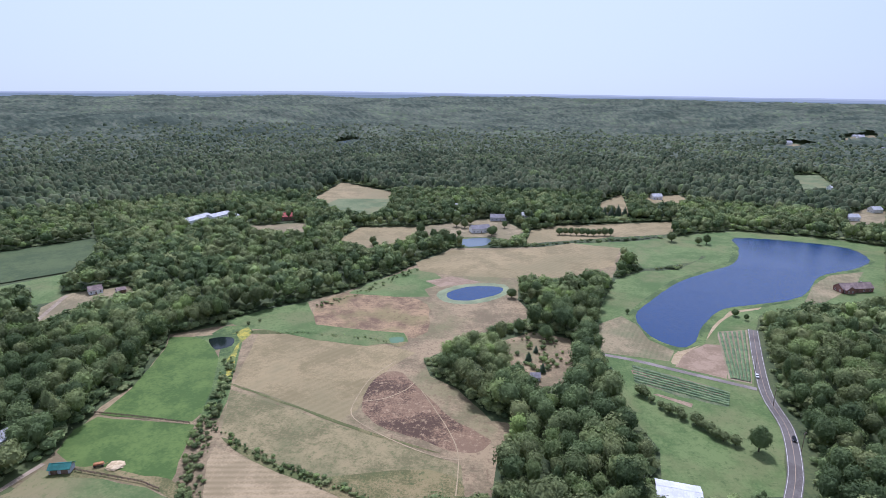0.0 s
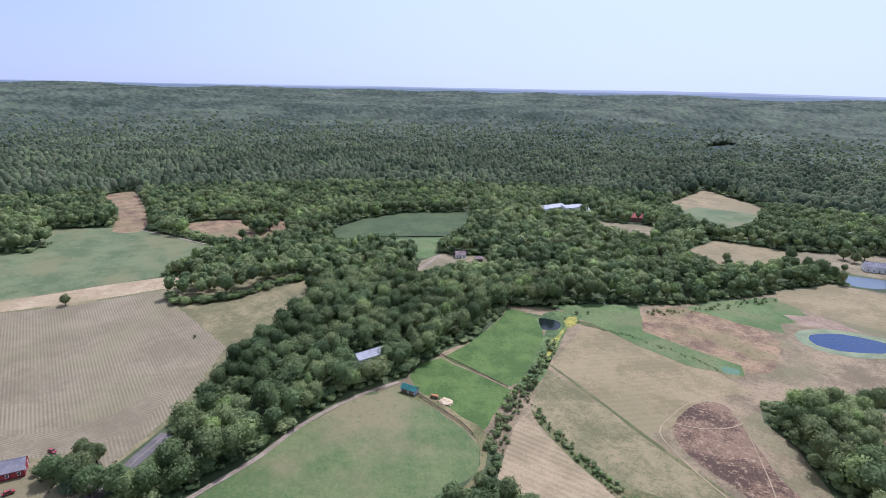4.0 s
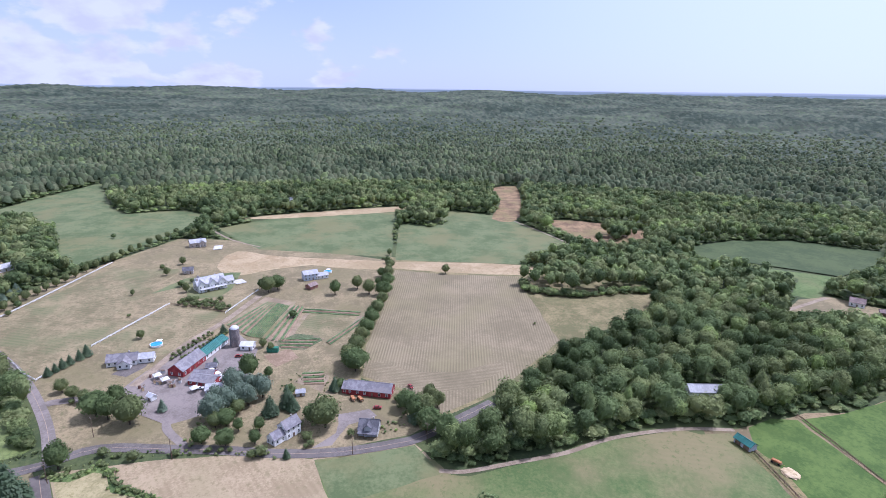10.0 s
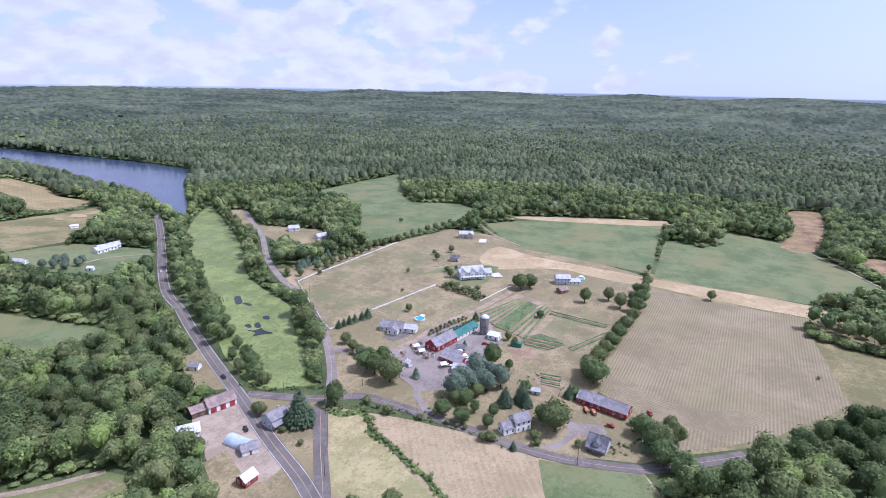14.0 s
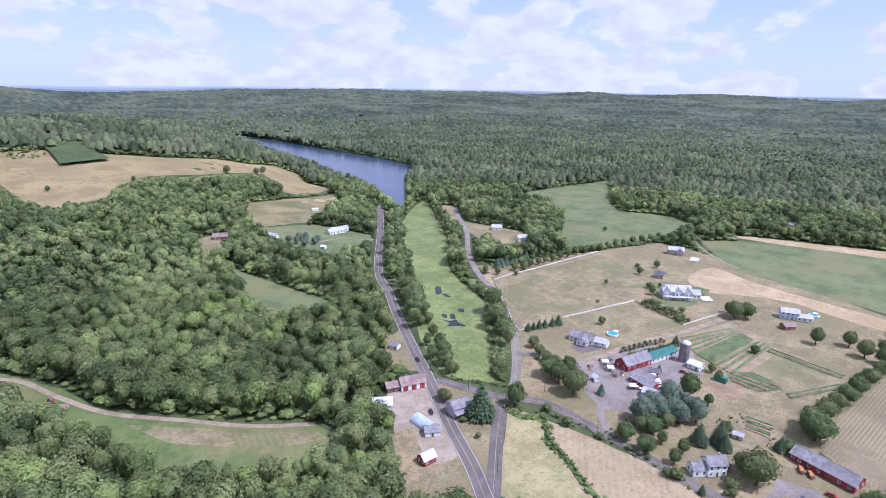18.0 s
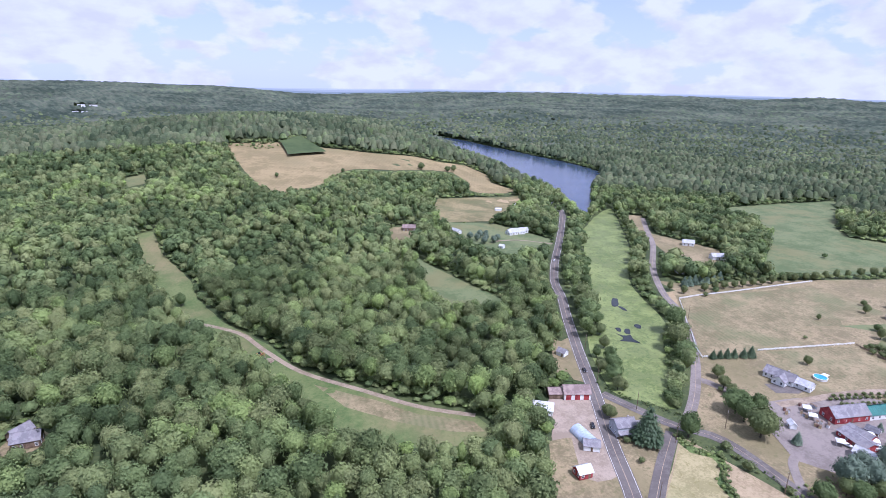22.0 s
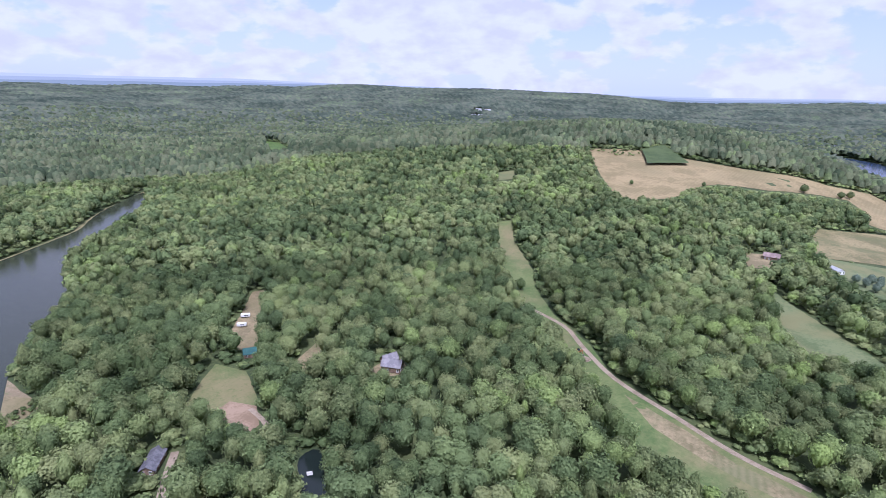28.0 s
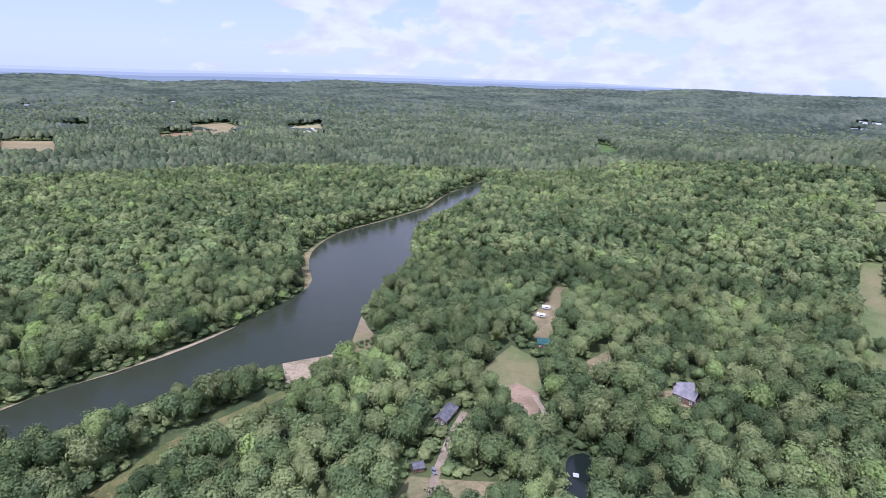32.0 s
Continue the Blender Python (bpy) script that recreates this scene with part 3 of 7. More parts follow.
open_land("house_plots", "grass plots between the road and yards", "dry", [(-207, -166),(-211, -145),(-215, -130),(-160, -96),(-162, -108)])
open_land("field_base", "dry grass margin of ploughed land", "tan2", [(-510, 35),(-472, 158),(-402, 249),(-358, 221),(-321, 165),(-306, 136),(-257, 86),(-234, 45),(-254, 37),(-280, 5),(-322, 7),(-388, 24)])
open_land("crop_field", "broad green crop field", "greentan", [(-209, -14),(-211, 6),(-203, 38),(-192, 44),(-190, 51),(-200, 97),(-207, 127),(-205, 181),(-191, 182),(-161, 178),(-153, 171),(-175, -5)])
field("hay_field", "mown tan hay field", "tan", [(-179, 337),(-138, 337),(-84, 328),(-65, 320),(-77, 298),(-83, 250),(-88, 237),(-125, 253),(-160, 266)])
field("hay_field", "mown hay field with curved mowing lines", "tanline", [(-139, 208),(-109, 199),(-70, 185),(-43, 171),(-83, 159),(-118, 162),(-136, 197)])
field("hay_field", "dry hay strip with darker stubble", "tan2", [(-158, 259),(-87, 235),(-56, 226),(-23, 213),(-20, 193),(-47, 186),(-72, 190),(-108, 203),(-142, 219)])
field("stubble_patch", "dead reddish brown weeds in a hay field", "redbrown", [(-83, 269),(-81, 286),(-76, 293),(-68, 293),(-58, 281),(-42, 261),(-32, 249),(-17, 239),(-11, 232),(-17, 224),(-30, 223),(-46, 230),(-63, 235),(-74, 243),(-81, 252)])
field("stubble_patch", "reddish brown weedy patch beside a hedge", "redbrown2", [(-156, 385),(-141, 422),(-82, 415),(-67, 382),(-70, 343),(-139, 341)])
field("pasture", "bright green pasture", "bright", [(-234, 317),(-210, 321),(-181, 289),(-160, 240),(-161, 226),(-211, 224),(-213, 250),(-225, 297)])
field("pasture", "bright green pasture beside woods", "bright", [(-211, 222),(-158, 224),(-151, 203),(-143, 181),(-152, 183),(-170, 186),(-193, 186),(-208, 193),(-214, 210)])
field("green_meadow", "green meadow beside a pond", "lush", [(-142, 419),(-133, 445),(-101, 497),(-82, 489),(-66, 461),(-82, 440),(-74, 423),(-101, 418)])
field("hay_field", "broad tan field near the lake", "tan", [(-104, 515),(-75, 566),(2, 582),(52, 616),(107, 618),(87, 538),(43, 492),(3, 482),(-63, 480),(-95, 489)])
field("green_meadow", "green meadow near the lake", "lush", [(52, 616),(115, 634),(191, 668),(199, 625),(173, 568),(138, 542),(115, 532),(105, 604)])
field("bare_soil", "bare tilled reddish soil", "soil", [(101, 345),(123, 364),(136, 364),(121, 316),(95, 327)])
field("garden_plot", "green crop rows on tilled soil", "soil2", [(137, 387),(159, 394),(134, 312),(122, 316)])
field("garden_plot", "dense green crops with bare strips", "veg", [(69, 326),(93, 314),(118, 301),(112, 283),(88, 291),(67, 304)])
field("green_field", "green grass field behind the hedge", "lush", [(59, 275),(81, 262),(103, 247),(119, 237),(111, 214),(62, 208),(68, 242)])
field("sand_path", "pale sandy bank of the lake", "sand", [(94, 334),(102, 350),(121, 368),(133, 399),(160, 433),(187, 448),(182, 437),(160, 424),(138, 394),(124, 368),(104, 345),(97, 331)])
field("dry_clearing", "dry gaps between scrub bushes", "weedy", [(-11, 347),(8, 365),(34, 358),(35, 325),(27, 296),(11, 287),(-4, 312)])
field("hay_field", "distant tan field among woods", "tan", [(-329, 824),(-339, 993),(-222, 907),(-197, 788),(-215, 731),(-264, 755)])
field("green_meadow", "green half of a distant field", "mown", [(-295, 783),(-290, 831),(-212, 846),(-196, 784),(-213, 724),(-261, 747)])
field("hay_field", "distant tan field among woods", "tan", [(-207, 586),(-200, 652),(-131, 664),(-124, 613),(-140, 580),(-165, 557)])
field("hay_field", "distant tan strip field", "tan", [(8, 670),(43, 701),(191, 750),(175, 680),(106, 653),(2, 605)])
field("hay_field", "small distant tan field", "tan", [(111, 867),(157, 951),(144, 789),(106, 763)])
field("hay_field", "small distant dry field", "tan", [(189, 929),(250, 968),(255, 903),(186, 871)])
field("green_meadow", "distant green clearing", "mown", [(546, 1263),(606, 1274),(546, 1081),(471, 1037)])
field("dry_yard", "dry lawn beside far houses", "dry", [(-131, 664),(-92, 694),(-51, 725),(-21, 706),(1, 664),(-17, 619),(-37, 628),(-82, 620),(-108, 616)])
field("dry_yard", "dry clearing with houses", "dry", [(429, 821),(494, 892),(513, 875),(458, 774),(409, 766)])
field("dry_yard", "lawn of a far house", "dry", [(-339, 633),(-277, 661),(-254, 613),(-316, 602)])
field("pink_garden", "bare garden beside a pond", "soil", [(-85, 461),(-63, 478),(-36, 466),(-69, 448)])
field("dark_crop", "dark green crop field at the wood's edge", "crop", [(-516, 352),(-534, 410),(-527, 478),(-477, 544),(-447, 515),(-410, 431),(-454, 379),(-476, 335)])
field("green_meadow", "light green meadow", "lush", [(-449, 367),(-411, 428),(-362, 366),(-374, 352),(-410, 389)])
field("dry_yard", "clearing beside a small house", "dry", [(-343, 322),(-364, 350),(-368, 380),(-332, 406),(-317, 394),(-335, 361)])
field("crop_field", "green crop field with a tan edge", "greentan", [(-193, 67),(-196, 85),(-205, 105),(-208, 132),(-210, 161),(-199, 175),(-177, 179),(-152, 178),(-138, 173),(-125, 158),(-127, 144),(-127, 131),(-141, 88)])
field("field_bank", "scrubby field edge", "rough", [(-200, 176),(-185, 187),(-158, 185),(-141, 182),(-122, 156),(-123, 140),(-126, 158),(-138, 173),(-152, 178),(-178, 180)])
field("bare_strip", "bare soil strip between crops", "soil", [(67, 318),(70, 318),(92, 307),(115, 298),(115, 294),(90, 301),(67, 314)])
field("bare_strip", "bare soil strip between crops", "soil", [(75, 291),(78, 292),(94, 284),(92, 280)])
field("ploughed_field", "dry tan field with drilled rows", "plough", [(-470, 37),(-453, 81),(-441, 144),(-406, 139),(-354, 136),(-312, 134),(-263, 87),(-237, 46),(-255, 39),(-281, 7),(-321, 10),(-388, 24)])
field("headland", "turning strip of a drilled field", "plough_turn", [(-291, 9),(-272, 19),(-258, 45),(-261, 69),(-280, 89),(-289, 89),(-279, 61),(-283, 35),(-297, 17)])
field("hay_field", "tan field beside a wood", "tan2", [(-400, 138),(-396, 246),(-361, 223),(-326, 167),(-311, 137),(-348, 137)])
field("farm_track", "bare sandy strip between fields", "sand", [(-494, 34),(-473, 153),(-444, 150),(-473, 38)])
field("green_field", "green field", "mown", [(-635, 52),(-667, 99),(-712, 128),(-670, 194),(-534, 225),(-508, 172),(-476, 154),(-499, 39)])
field("green_field", "green field with hay tracks", "mown", [(-637, -153),(-682, -101),(-710, 52),(-509, 36),(-547, -92),(-586, -121)])
field("brown_clearing", "brown clearing at the wood's edge", "redbrown2", [(-662, 170),(-759, 205),(-874, 219),(-899, 254),(-867, 262),(-662, 206)])
field("brown_clearing", "brown clearing at the wood's edge", "redbrown2", [(-650, 243),(-599, 334),(-542, 305),(-548, 250)])
field("sand_bank", "pale bank along the wood", "sand", [(-696, -120),(-745, 55),(-713, 53),(-682, -101)])
field("bare_field", "bare pale tan field", "sand", [(-492, -120),(-542, -113),(-520, -67),(-494, 34),(-472, 33),(-480, -13),(-490, -38),(-480, -72),(-467, -98)])
field("green_field", "green field beyond a tree row", "mown", [(-724, -448),(-815, -433),(-959, -406),(-755, -310),(-720, -279),(-741, -219),(-706, -181),(-640, -188),(-569, -206),(-507, -245),(-539, -272),(-631, -316),(-726, -395)])
field("paddock", "dry grass paddock inside a white fence", "dry2", [(-367, -240),(-496, -209),(-488, -147),(-439, -158),(-413, -141),(-341, -156),(-301, -169)])
field("paddock", "dry grass paddock", "dry2", [(-338, -155),(-398, -133),(-386, -92),(-325, -107),(-314, -117),(-327, -141)])
field("lawn", "green watered lawn", "mown", [(-428, -154),(-444, -133),(-411, -123),(-417, -100),(-434, -95),(-475, -96),(-476, -105),(-462, -139)])
field("garden_plot", "vegetable beds with green rows", "soil2", [(-365, -84),(-413, -66),(-400, -41),(-345, -57),(-347, -69)])
field("garden_plot", "vegetable beds in dry soil", "soil2", [(-336, -55),(-386, -26),(-373, 10),(-356, 5),(-326, -23),(-320, -44)])
field("garden_plot", "small vegetable garden", "soil2", [(-278, -30),(-292, -22),(-283, -11),(-266, -15)])
field("farmyard", "grey gravel and asphalt farmyard", "yard", [(-282, -120),(-315, -108),(-334, -98),(-346, -73),(-322, -56),(-289, -57),(-272, -60),(-265, -73),(-250, -72),(-244, -85),(-257, -104)])
field("driveway", "grey asphalt drive beside a house", "asphalt_worn", [(-217, -16),(-228, -5),(-243, -5),(-246, 10),(-240, 14),(-234, 0),(-218, -7)])
field("fallow_plot", "pale fallow garden plot", "dry2", [(-343, -37),(-379, -29),(-367, 4),(-345, -3),(-332, -16)])
field("mixed_bed", "mixed low vegetables in a garden", "veg", [(-331, -48),(-342, -36),(-338, -21),(-330, -18),(-317, -29),(-320, -43)])
field("asphalt_pad", "dark asphalt pad beside a house", "asphalt", [(-298, -132),(-310, -126),(-316, -117),(-305, -116),(-294, -123)])
field("dark_yard", "worn asphalt between the barns", "asphalt_worn", [(-296, -81),(-317, -75),(-328, -67),(-322, -56),(-289, -57),(-283, -66),(-285, -74)])
field("bare_paddock", "bare sandy part of a paddock", "dry", [(-404, -165),(-428, -154),(-410, -122),(-395, -134),(-375, -148),(-379, -164)])
field("bare_soil", "bare soil beside a farm road", "soil", [(-312, -52),(-320, -37),(-307, -31),(-296, -43)])
field("hay_field", "pale mown hay field", "palehay", [(-213, -97),(-214, -74),(-213, -41),(-207, -16),(-179, -5),(-169, -45),(-196, -84)])
field("hay_field", "yellow hay field", "yellow", [(-210, -120),(-212, -103),(-198, -90),(-174, -55),(-166, -45),(-156, -88)])
field("crop_field", "green field at the road", "mown", [(-207, -14),(-214, 31),(-193, 39),(-179, -5)])
field("swamp", "lily covered green marsh", "lily", [(-517, -482),(-582, -515),(-531, -453),(-435, -349),(-368, -292),(-340, -252),(-318, -214),(-280, -181),(-256, -154),(-231, -139),(-222, -152),(-215, -167),(-246, -217),(-302, -268),(-356, -329),(-437, -420)])
field("gravel_yard", "pale gravel yard beside a barn", "gravel", [(-182, -180),(-200, -169),(-183, -147),(-157, -136),(-155, -147),(-169, -162)])
field("dry_yard", "dry lawn beside a road", "dry", [(-229, -232),(-235, -221),(-223, -204),(-209, -179),(-205, -186),(-214, -214)])
field("dry_yard", "dry lawn with a shed", "dry", [(-154, -150),(-181, -142),(-162, -106),(-152, -90),(-128, -113)])
field("dry_yard", "clearing with houses beyond the marsh", "dry", [(-570, -477),(-589, -468),(-519, -393),(-527, -314),(-480, -274),(-456, -315),(-496, -382)])
field("dry_yard", "dry ground along the tree row", "dry", [(-387, -277),(-411, -252),(-461, -234),(-452, -224),(-380, -254)])
field("hill_field", "dry tan hilltop field", "tan", [(-155, -928),(-242, -919),(-298, -875),(-374, -835),(-478, -809),(-542, -822),(-561, -783),(-535, -733),(-546, -685),(-527, -663),(-464, -665),(-455, -677),(-480, -721),(-479, -764),(-439, -759),(-362, -741),(-303, -754),(-280, -743),(-245, -710),(-226, -682),(-184, -671),(-170, -650),(-155, -708),(-151, -793)])
field("hill_field", "tan field of a hillside farm", "tan2", [(-369, -623),(-438, -640),(-519, -640),(-472, -577),(-410, -544),(-377, -510),(-309, -510),(-332, -571)])
field("bare_soil", "bare pale soil beside farm buildings", "sand", [(-436, -623),(-505, -628),(-488, -600),(-447, -600)])
field("dark_crop", "dark green crop on the hill", "crop", [(-238, -912),(-281, -948),(-290, -836),(-227, -829)])
field("green_meadow", "green meadow of a hillside farm", "mown", [(-313, -510),(-374, -496),(-390, -420),(-375, -399),(-314, -387),(-299, -435)])
field("green_meadow", "green strip meadow between woods", "mown", [(-225, -419),(-231, -373),(-240, -303),(-231, -290),(-198, -314),(-206, -366)])
field("valley_meadow", "long green meadow with a dirt track", "greentan", [(-9, -573),(-23, -574),(-24, -510),(-38, -440),(-38, -400),(-47, -352),(-58, -325),(-66, -305),(-72, -270),(-87, -245),(-105, -215),(-136, -183),(-137, -171),(-127, -163),(-100, -172),(-84, -186),(-69, -209),(-65, -238),(-52, -296),(-37, -332),(-24, -368),(-18, -417),(-11, -465),(-7, -520)])
field("bare_meadow", "dry tan middle of a valley meadow", "dry2", [(-75, -249),(-93, -226),(-112, -197),(-133, -179),(-133, -170),(-119, -176),(-100, -196),(-82, -220)])
field("gravel_yard", "pale gravel yard beside a barn", "gravel", [(-173, -174),(-200, -167),(-180, -134),(-167, -117),(-151, -122),(-166, -147)])
field("dry_yard", "dry yard with small shed", "dry", [(-220, -223),(-240, -229),(-227, -207),(-210, -193),(-201, -196)])
field("dry_yard", "clearing with a farmhouse", "dry", [(-236, -501),(-276, -506),(-248, -464),(-227, -466)])
field("small_clearing", "small grassy clearing in woods", "mown", [(-8, -784),(-31, -794),(-32, -755),(-10, -744)])
field("sand_bank", "sandy spit of the lake shore", "mud", [(238, -147),(230, -173),(218, -169),(213, -145),(213, -131)])
field("sand_bank", "sandy point of the lake shore", "mud", [(226, -189),(251, -220),(221, -204),(218, -192)])
field("sand_bank", "dry grassy strip of the far shore", "tan2", [(309, -218),(325, -232),(352, -251),(382, -273),(401, -307),(418, -351),(420, -419),(427, -499),(444, -539),(464, -600),(483, -707),(472, -699),(440, -560),(415, -480),(406, -380),(385, -303),(353, -267),(312, -232)])
field("sand_bank", "narrow sandy strip of the far shore", "mud", [(298, -33),(294, -84),(295, -122),(298, -166),(313, -225),(308, -222),(295, -164),(291, -120),(290, -82),(294, -32)])
field("clearing", "grassy clearing with bare patches", "greentan", [(147, -208),(152, -252),(132, -247),(113, -219),(112, -199),(125, -205)])
field("bare_soil", "worn reddish soil in a clearing", "soil", [(130, -206),(127, -216),(112, -214),(104, -199),(106, -191),(118, -197)])
field("clearing", "grassy gap among trees", "dry2", [(109, -259),(103, -290),(95, -265),(101, -249)])
field("clearing", "cluttered clearing of a cabin", "dry", [(162, -290),(177, -361),(170, -365),(138, -277),(148, -268)])
field("clearing", "garden of a cabin in the woods", "dry2", [(118, -107),(122, -123),(111, -130),(93, -143),(85, -136)])
field("far_field", "distant pale field", "tan", [(1513, -787),(1522, -904),(1337, -856),(1251, -736),(1344, -710)])
field("far_field", "distant brown field", "redbrown2", [(1323, -602),(1347, -704),(1222, -629)])
field("far_field", "distant pale field", "yellow", [(1341, -967),(1363, -1129),(1148, -950),(1220, -913)])
field("far_field", "distant field", "tan", [(1643, -474),(1658, -594),(1522, -541)])
field("far_field", "distant field", "tan", [(1387, -325),(1336, -401),(1163, -348),(1230, -283)])
field("far_field", "bright green meadow in the woods", "bright", [(584, -1379),(529, -1337),(395, -1076),(404, -1000),(437, -1046)])
field("clearing", "house plot in the woods", "dry", [(65, -254),(53, -279),(44, -263),(48, -251)])
field("clearing", "shore lawn", "dry", [(242, -206),(224, -206),(214, -198),(215, -177)])
field("reed_rim", "tall green reeds round the lake", "reed", [(239, 677),(302, 673),(354, 649),(351, 596),(316, 557),(274, 530),(234, 470),(188, 443),(159, 429),(136, 395),(122, 364),(103, 350),(83, 370),(79, 408),(97, 443),(132, 499),(173, 539),(203, 571),(225, 627)])
water("lake", "deep blue lake", "lake", [(242, 672),(301, 667),(349, 646),(346, 598),(312, 562),(270, 534),(230, 474),(185, 448),(155, 433),(131, 398),(117, 367),(104, 356),(89, 372),(85, 407),(102, 440),(137, 495),(177, 535),(208, 568),(231, 625)])
field("reed_ring", "green reeds round a pond", "lily2", [(-69, 435),(-47, 459),(-15, 463),(-12, 438),(-35, 413),(-60, 413)])
water("pond", "blue pond with lily pads", "lake", [(-61, 434),(-45, 452),(-19, 456),(-17, 442),(-33, 424),(-46, 418),(-57, 420)])
field("weed_strip", "green weedy strip along a ditch", "rough", [(-187, 335),(-157, 342),(-123, 341),(-91, 341),(-78, 347),(-74, 336),(-78, 327),(-85, 330),(-105, 335),(-146, 336),(-184, 330)])
field("weed_belt", "lush green weeds between a pasture and hay fields", "lush", [(-212, 349),(-193, 374),(-167, 395),(-144, 353),(-105, 349),(-79, 349),(-74, 336),(-99, 325),(-135, 328),(-176, 339),(-192, 338)])
field("hedge_bank", "lush green bank beside a pasture", "reed", [(-209, 326),(-206, 340),(-186, 346),(-182, 318),(-169, 284),(-156, 253),(-149, 231),(-159, 229),(-169, 257),(-183, 289),(-192, 308)])
field("flower_strip", "yellow flowers beside a small pond", "flower", [(-195, 328),(-190, 341),(-182, 332),(-182, 314),(-173, 291),(-164, 269),(-168, 271),(-185, 305)])
field("pasture_edge", "lush green edge of a pond", "reed", [(-218, 320),(-192, 329),(-184, 319),(-178, 290),(-185, 296),(-187, 311),(-193, 302),(-207, 315)])
field("dry_shore", "dry grass beside the lake", "dry2", [(52, 340),(56, 386),(75, 406),(83, 390),(87, 365),(100, 350),(93, 334)])
field("dry_shore", "dry grass beside the lake", "dry2", [(253, 507),(282, 539),(319, 556),(284, 505),(234, 455),(225, 459)])
field("field_edge", "dark weedy line between hay fields", "rough", [(-160, 263),(-158, 264),(-117, 249),(-87, 238),(-56, 227),(-33, 220),(-56, 225),(-88, 236),(-124, 250)])
field("scrub_strip", "green scrubby strip between hay fields", "rough", [(-139, 216),(-122, 210),(-102, 200),(-81, 194),(-59, 187),(-59, 181),(-82, 190),(-102, 196),(-122, 204)])
field("weedy_patch", "green weeds in a hay strip", "rough", [(-54, 204),(-37, 208),(-23, 203),(-23, 190),(-60, 184),(-83, 194)])
field("far_field", "small pale field among woods", "dry", [(761, 1925),(864, 2036),(913, 1970),(796, 1869)])
field("far_field", "small pale field among woods", "dry", [(1072, 2149),(1206, 2219),(1176, 2127),(1056, 2076)])
water("pond", "small dark pond", "pond", [(-206, 318),(-192, 323),(-186, 311),(-194, 304)])
water("pond", "distant grey pond", "pale", [(-71, 610),(-42, 623),(-37, 601),(-47, 586),(-64, 584)])
water("pond", "tiny green pond", "green", [(-87, 339),(-79, 342),(-77, 335),(-84, 332)])
water("reservoir", "distant pale water in the woods", "pale", [(-629, 1804),(-616, 1952),(-566, 1852),(-572, 1664)])
water("lake", "long blue lake between wooded hills", "lake2", [(-878, -1560),(-916, -1438),(-900, -1290),(-888, -1134),(-875, -1020),(-869, -919),(-831, -781),(-760, -715),(-692, -660),(-610, -580),(-533, -507),(-549, -551),(-607, -646),(-650, -760),(-673, -849),(-717, -984),(-785, -1228),(-843, -1413)])
water("lake", "calm grey green lake", "lake3", [(296, -33),(293, -81),(292, -121),(298, -161),(318, -230),(350, -257),(378, -281),(398, -309),(415, -352),(418, -419),(425, -500),(441, -540),(462, -600),(480, -701),(428, -613),(377, -427),(306, -335),(290, -290),(259, -232),(230, -193),(223, -176),(236, -146),(252, -90),(257, -54),(265, -25)])
water("pond", "dark pond in the woods", "pond", [(78, -177),(71, -184),(63, -166),(59, -154),(65, -148),(72, -163)])
water("pond", "open water in the marsh", "pond", [(-274, -219),(-275, -214),(-280, -212),(-277, -207),(-276, -200),(-272, -205),(-267, -209),(-272, -211)])
water("pond", "open water in the marsh", "pond", [(-319, -265),(-322, -262),(-311, -252),(-308, -255)])
water("pond", "open water in the marsh", "pond", [(-284, -221),(-287, -219),(-281, -213),(-279, -216)])
water("pond", "open water in the marsh", "pond", [(-297, -223),(-299, -220),(-294, -216),(-293, -220)])
water("pond", "open water in the marsh", "pond", [(-311, -252),(-313, -250),(-311, -243),(-309, -245)])
water("pond", "open water in the marsh", "pond", [(-279, -225),(-282, -224),(-279, -219),(-277, -220)])
field("shore_strip", "grassy strip behind a belt of trees", "rough", [(207, -30),(209, -46),(216, -72),(215, -98),(214, -130),(213, -137),(208, -128),(208, -100),(208, -71),(202, -46),(197, -39)])
field("brook_bank", "green weedy banks of a small brook", "reed", [(-214, -125),(-211, -114),(-216, -104),(-213, -98),(-202, -92),(-195, -78),(-188, -67),(-181, -56),(-171, -44),(-169, -46),(-179, -58),(-185, -69),(-192, -79),(-198, -93),(-209, -99),(-211, -104),(-206, -112),(-207, -121)])
field("lane_verge", "pale sandy verge", "sand", [(-374, -250),(-343, -221),(-322, -197),(-292, -169),(-288, -168),(-317, -197),(-340, -222),(-367, -250)])
grove([(-421, 140), (-402, 143), (-390, 173), (-395, 229), (-391, 252), (-384, 276), (-425, 300), (-472, 290), (-482, 240), (-474, 200), (-452, 172)])
grove([(-739, 112), (-800, 128), (-812, 177), (-775, 200), (-713, 186), (-707, 147)])
grove([(-643, 68), (-668, 82), (-672, 110), (-650, 112), (-629, 92)])
grove([(-549, 262), (-580, 285), (-585, 320), (-551, 312)])
grove([(-396, -272), (-408, -281), (-440, -306), (-450, -310), (-436, -286), (-410, -268)])
grove([(-462, -247), (-490, -250), (-520, -285), (-500, -292), (-470, -268)])
grove([(-548, -402), (-550, -345), (-622, -386), (-680, -470), (-672, -500)])
wooded([(-514, -510), (-475, -463), (-390, -372), (-335, -310), (-286, -256), (-247, -218), (-221, -184), (-222, -189), (-262, -239), (-284, -268), (-311, -308), (-386, -385)])
wooded([(-315, -203), (-305, -188), (-276, -164), (-251, -146), (-234, -138), (-256, -154), (-280, -180), (-314, -209)])
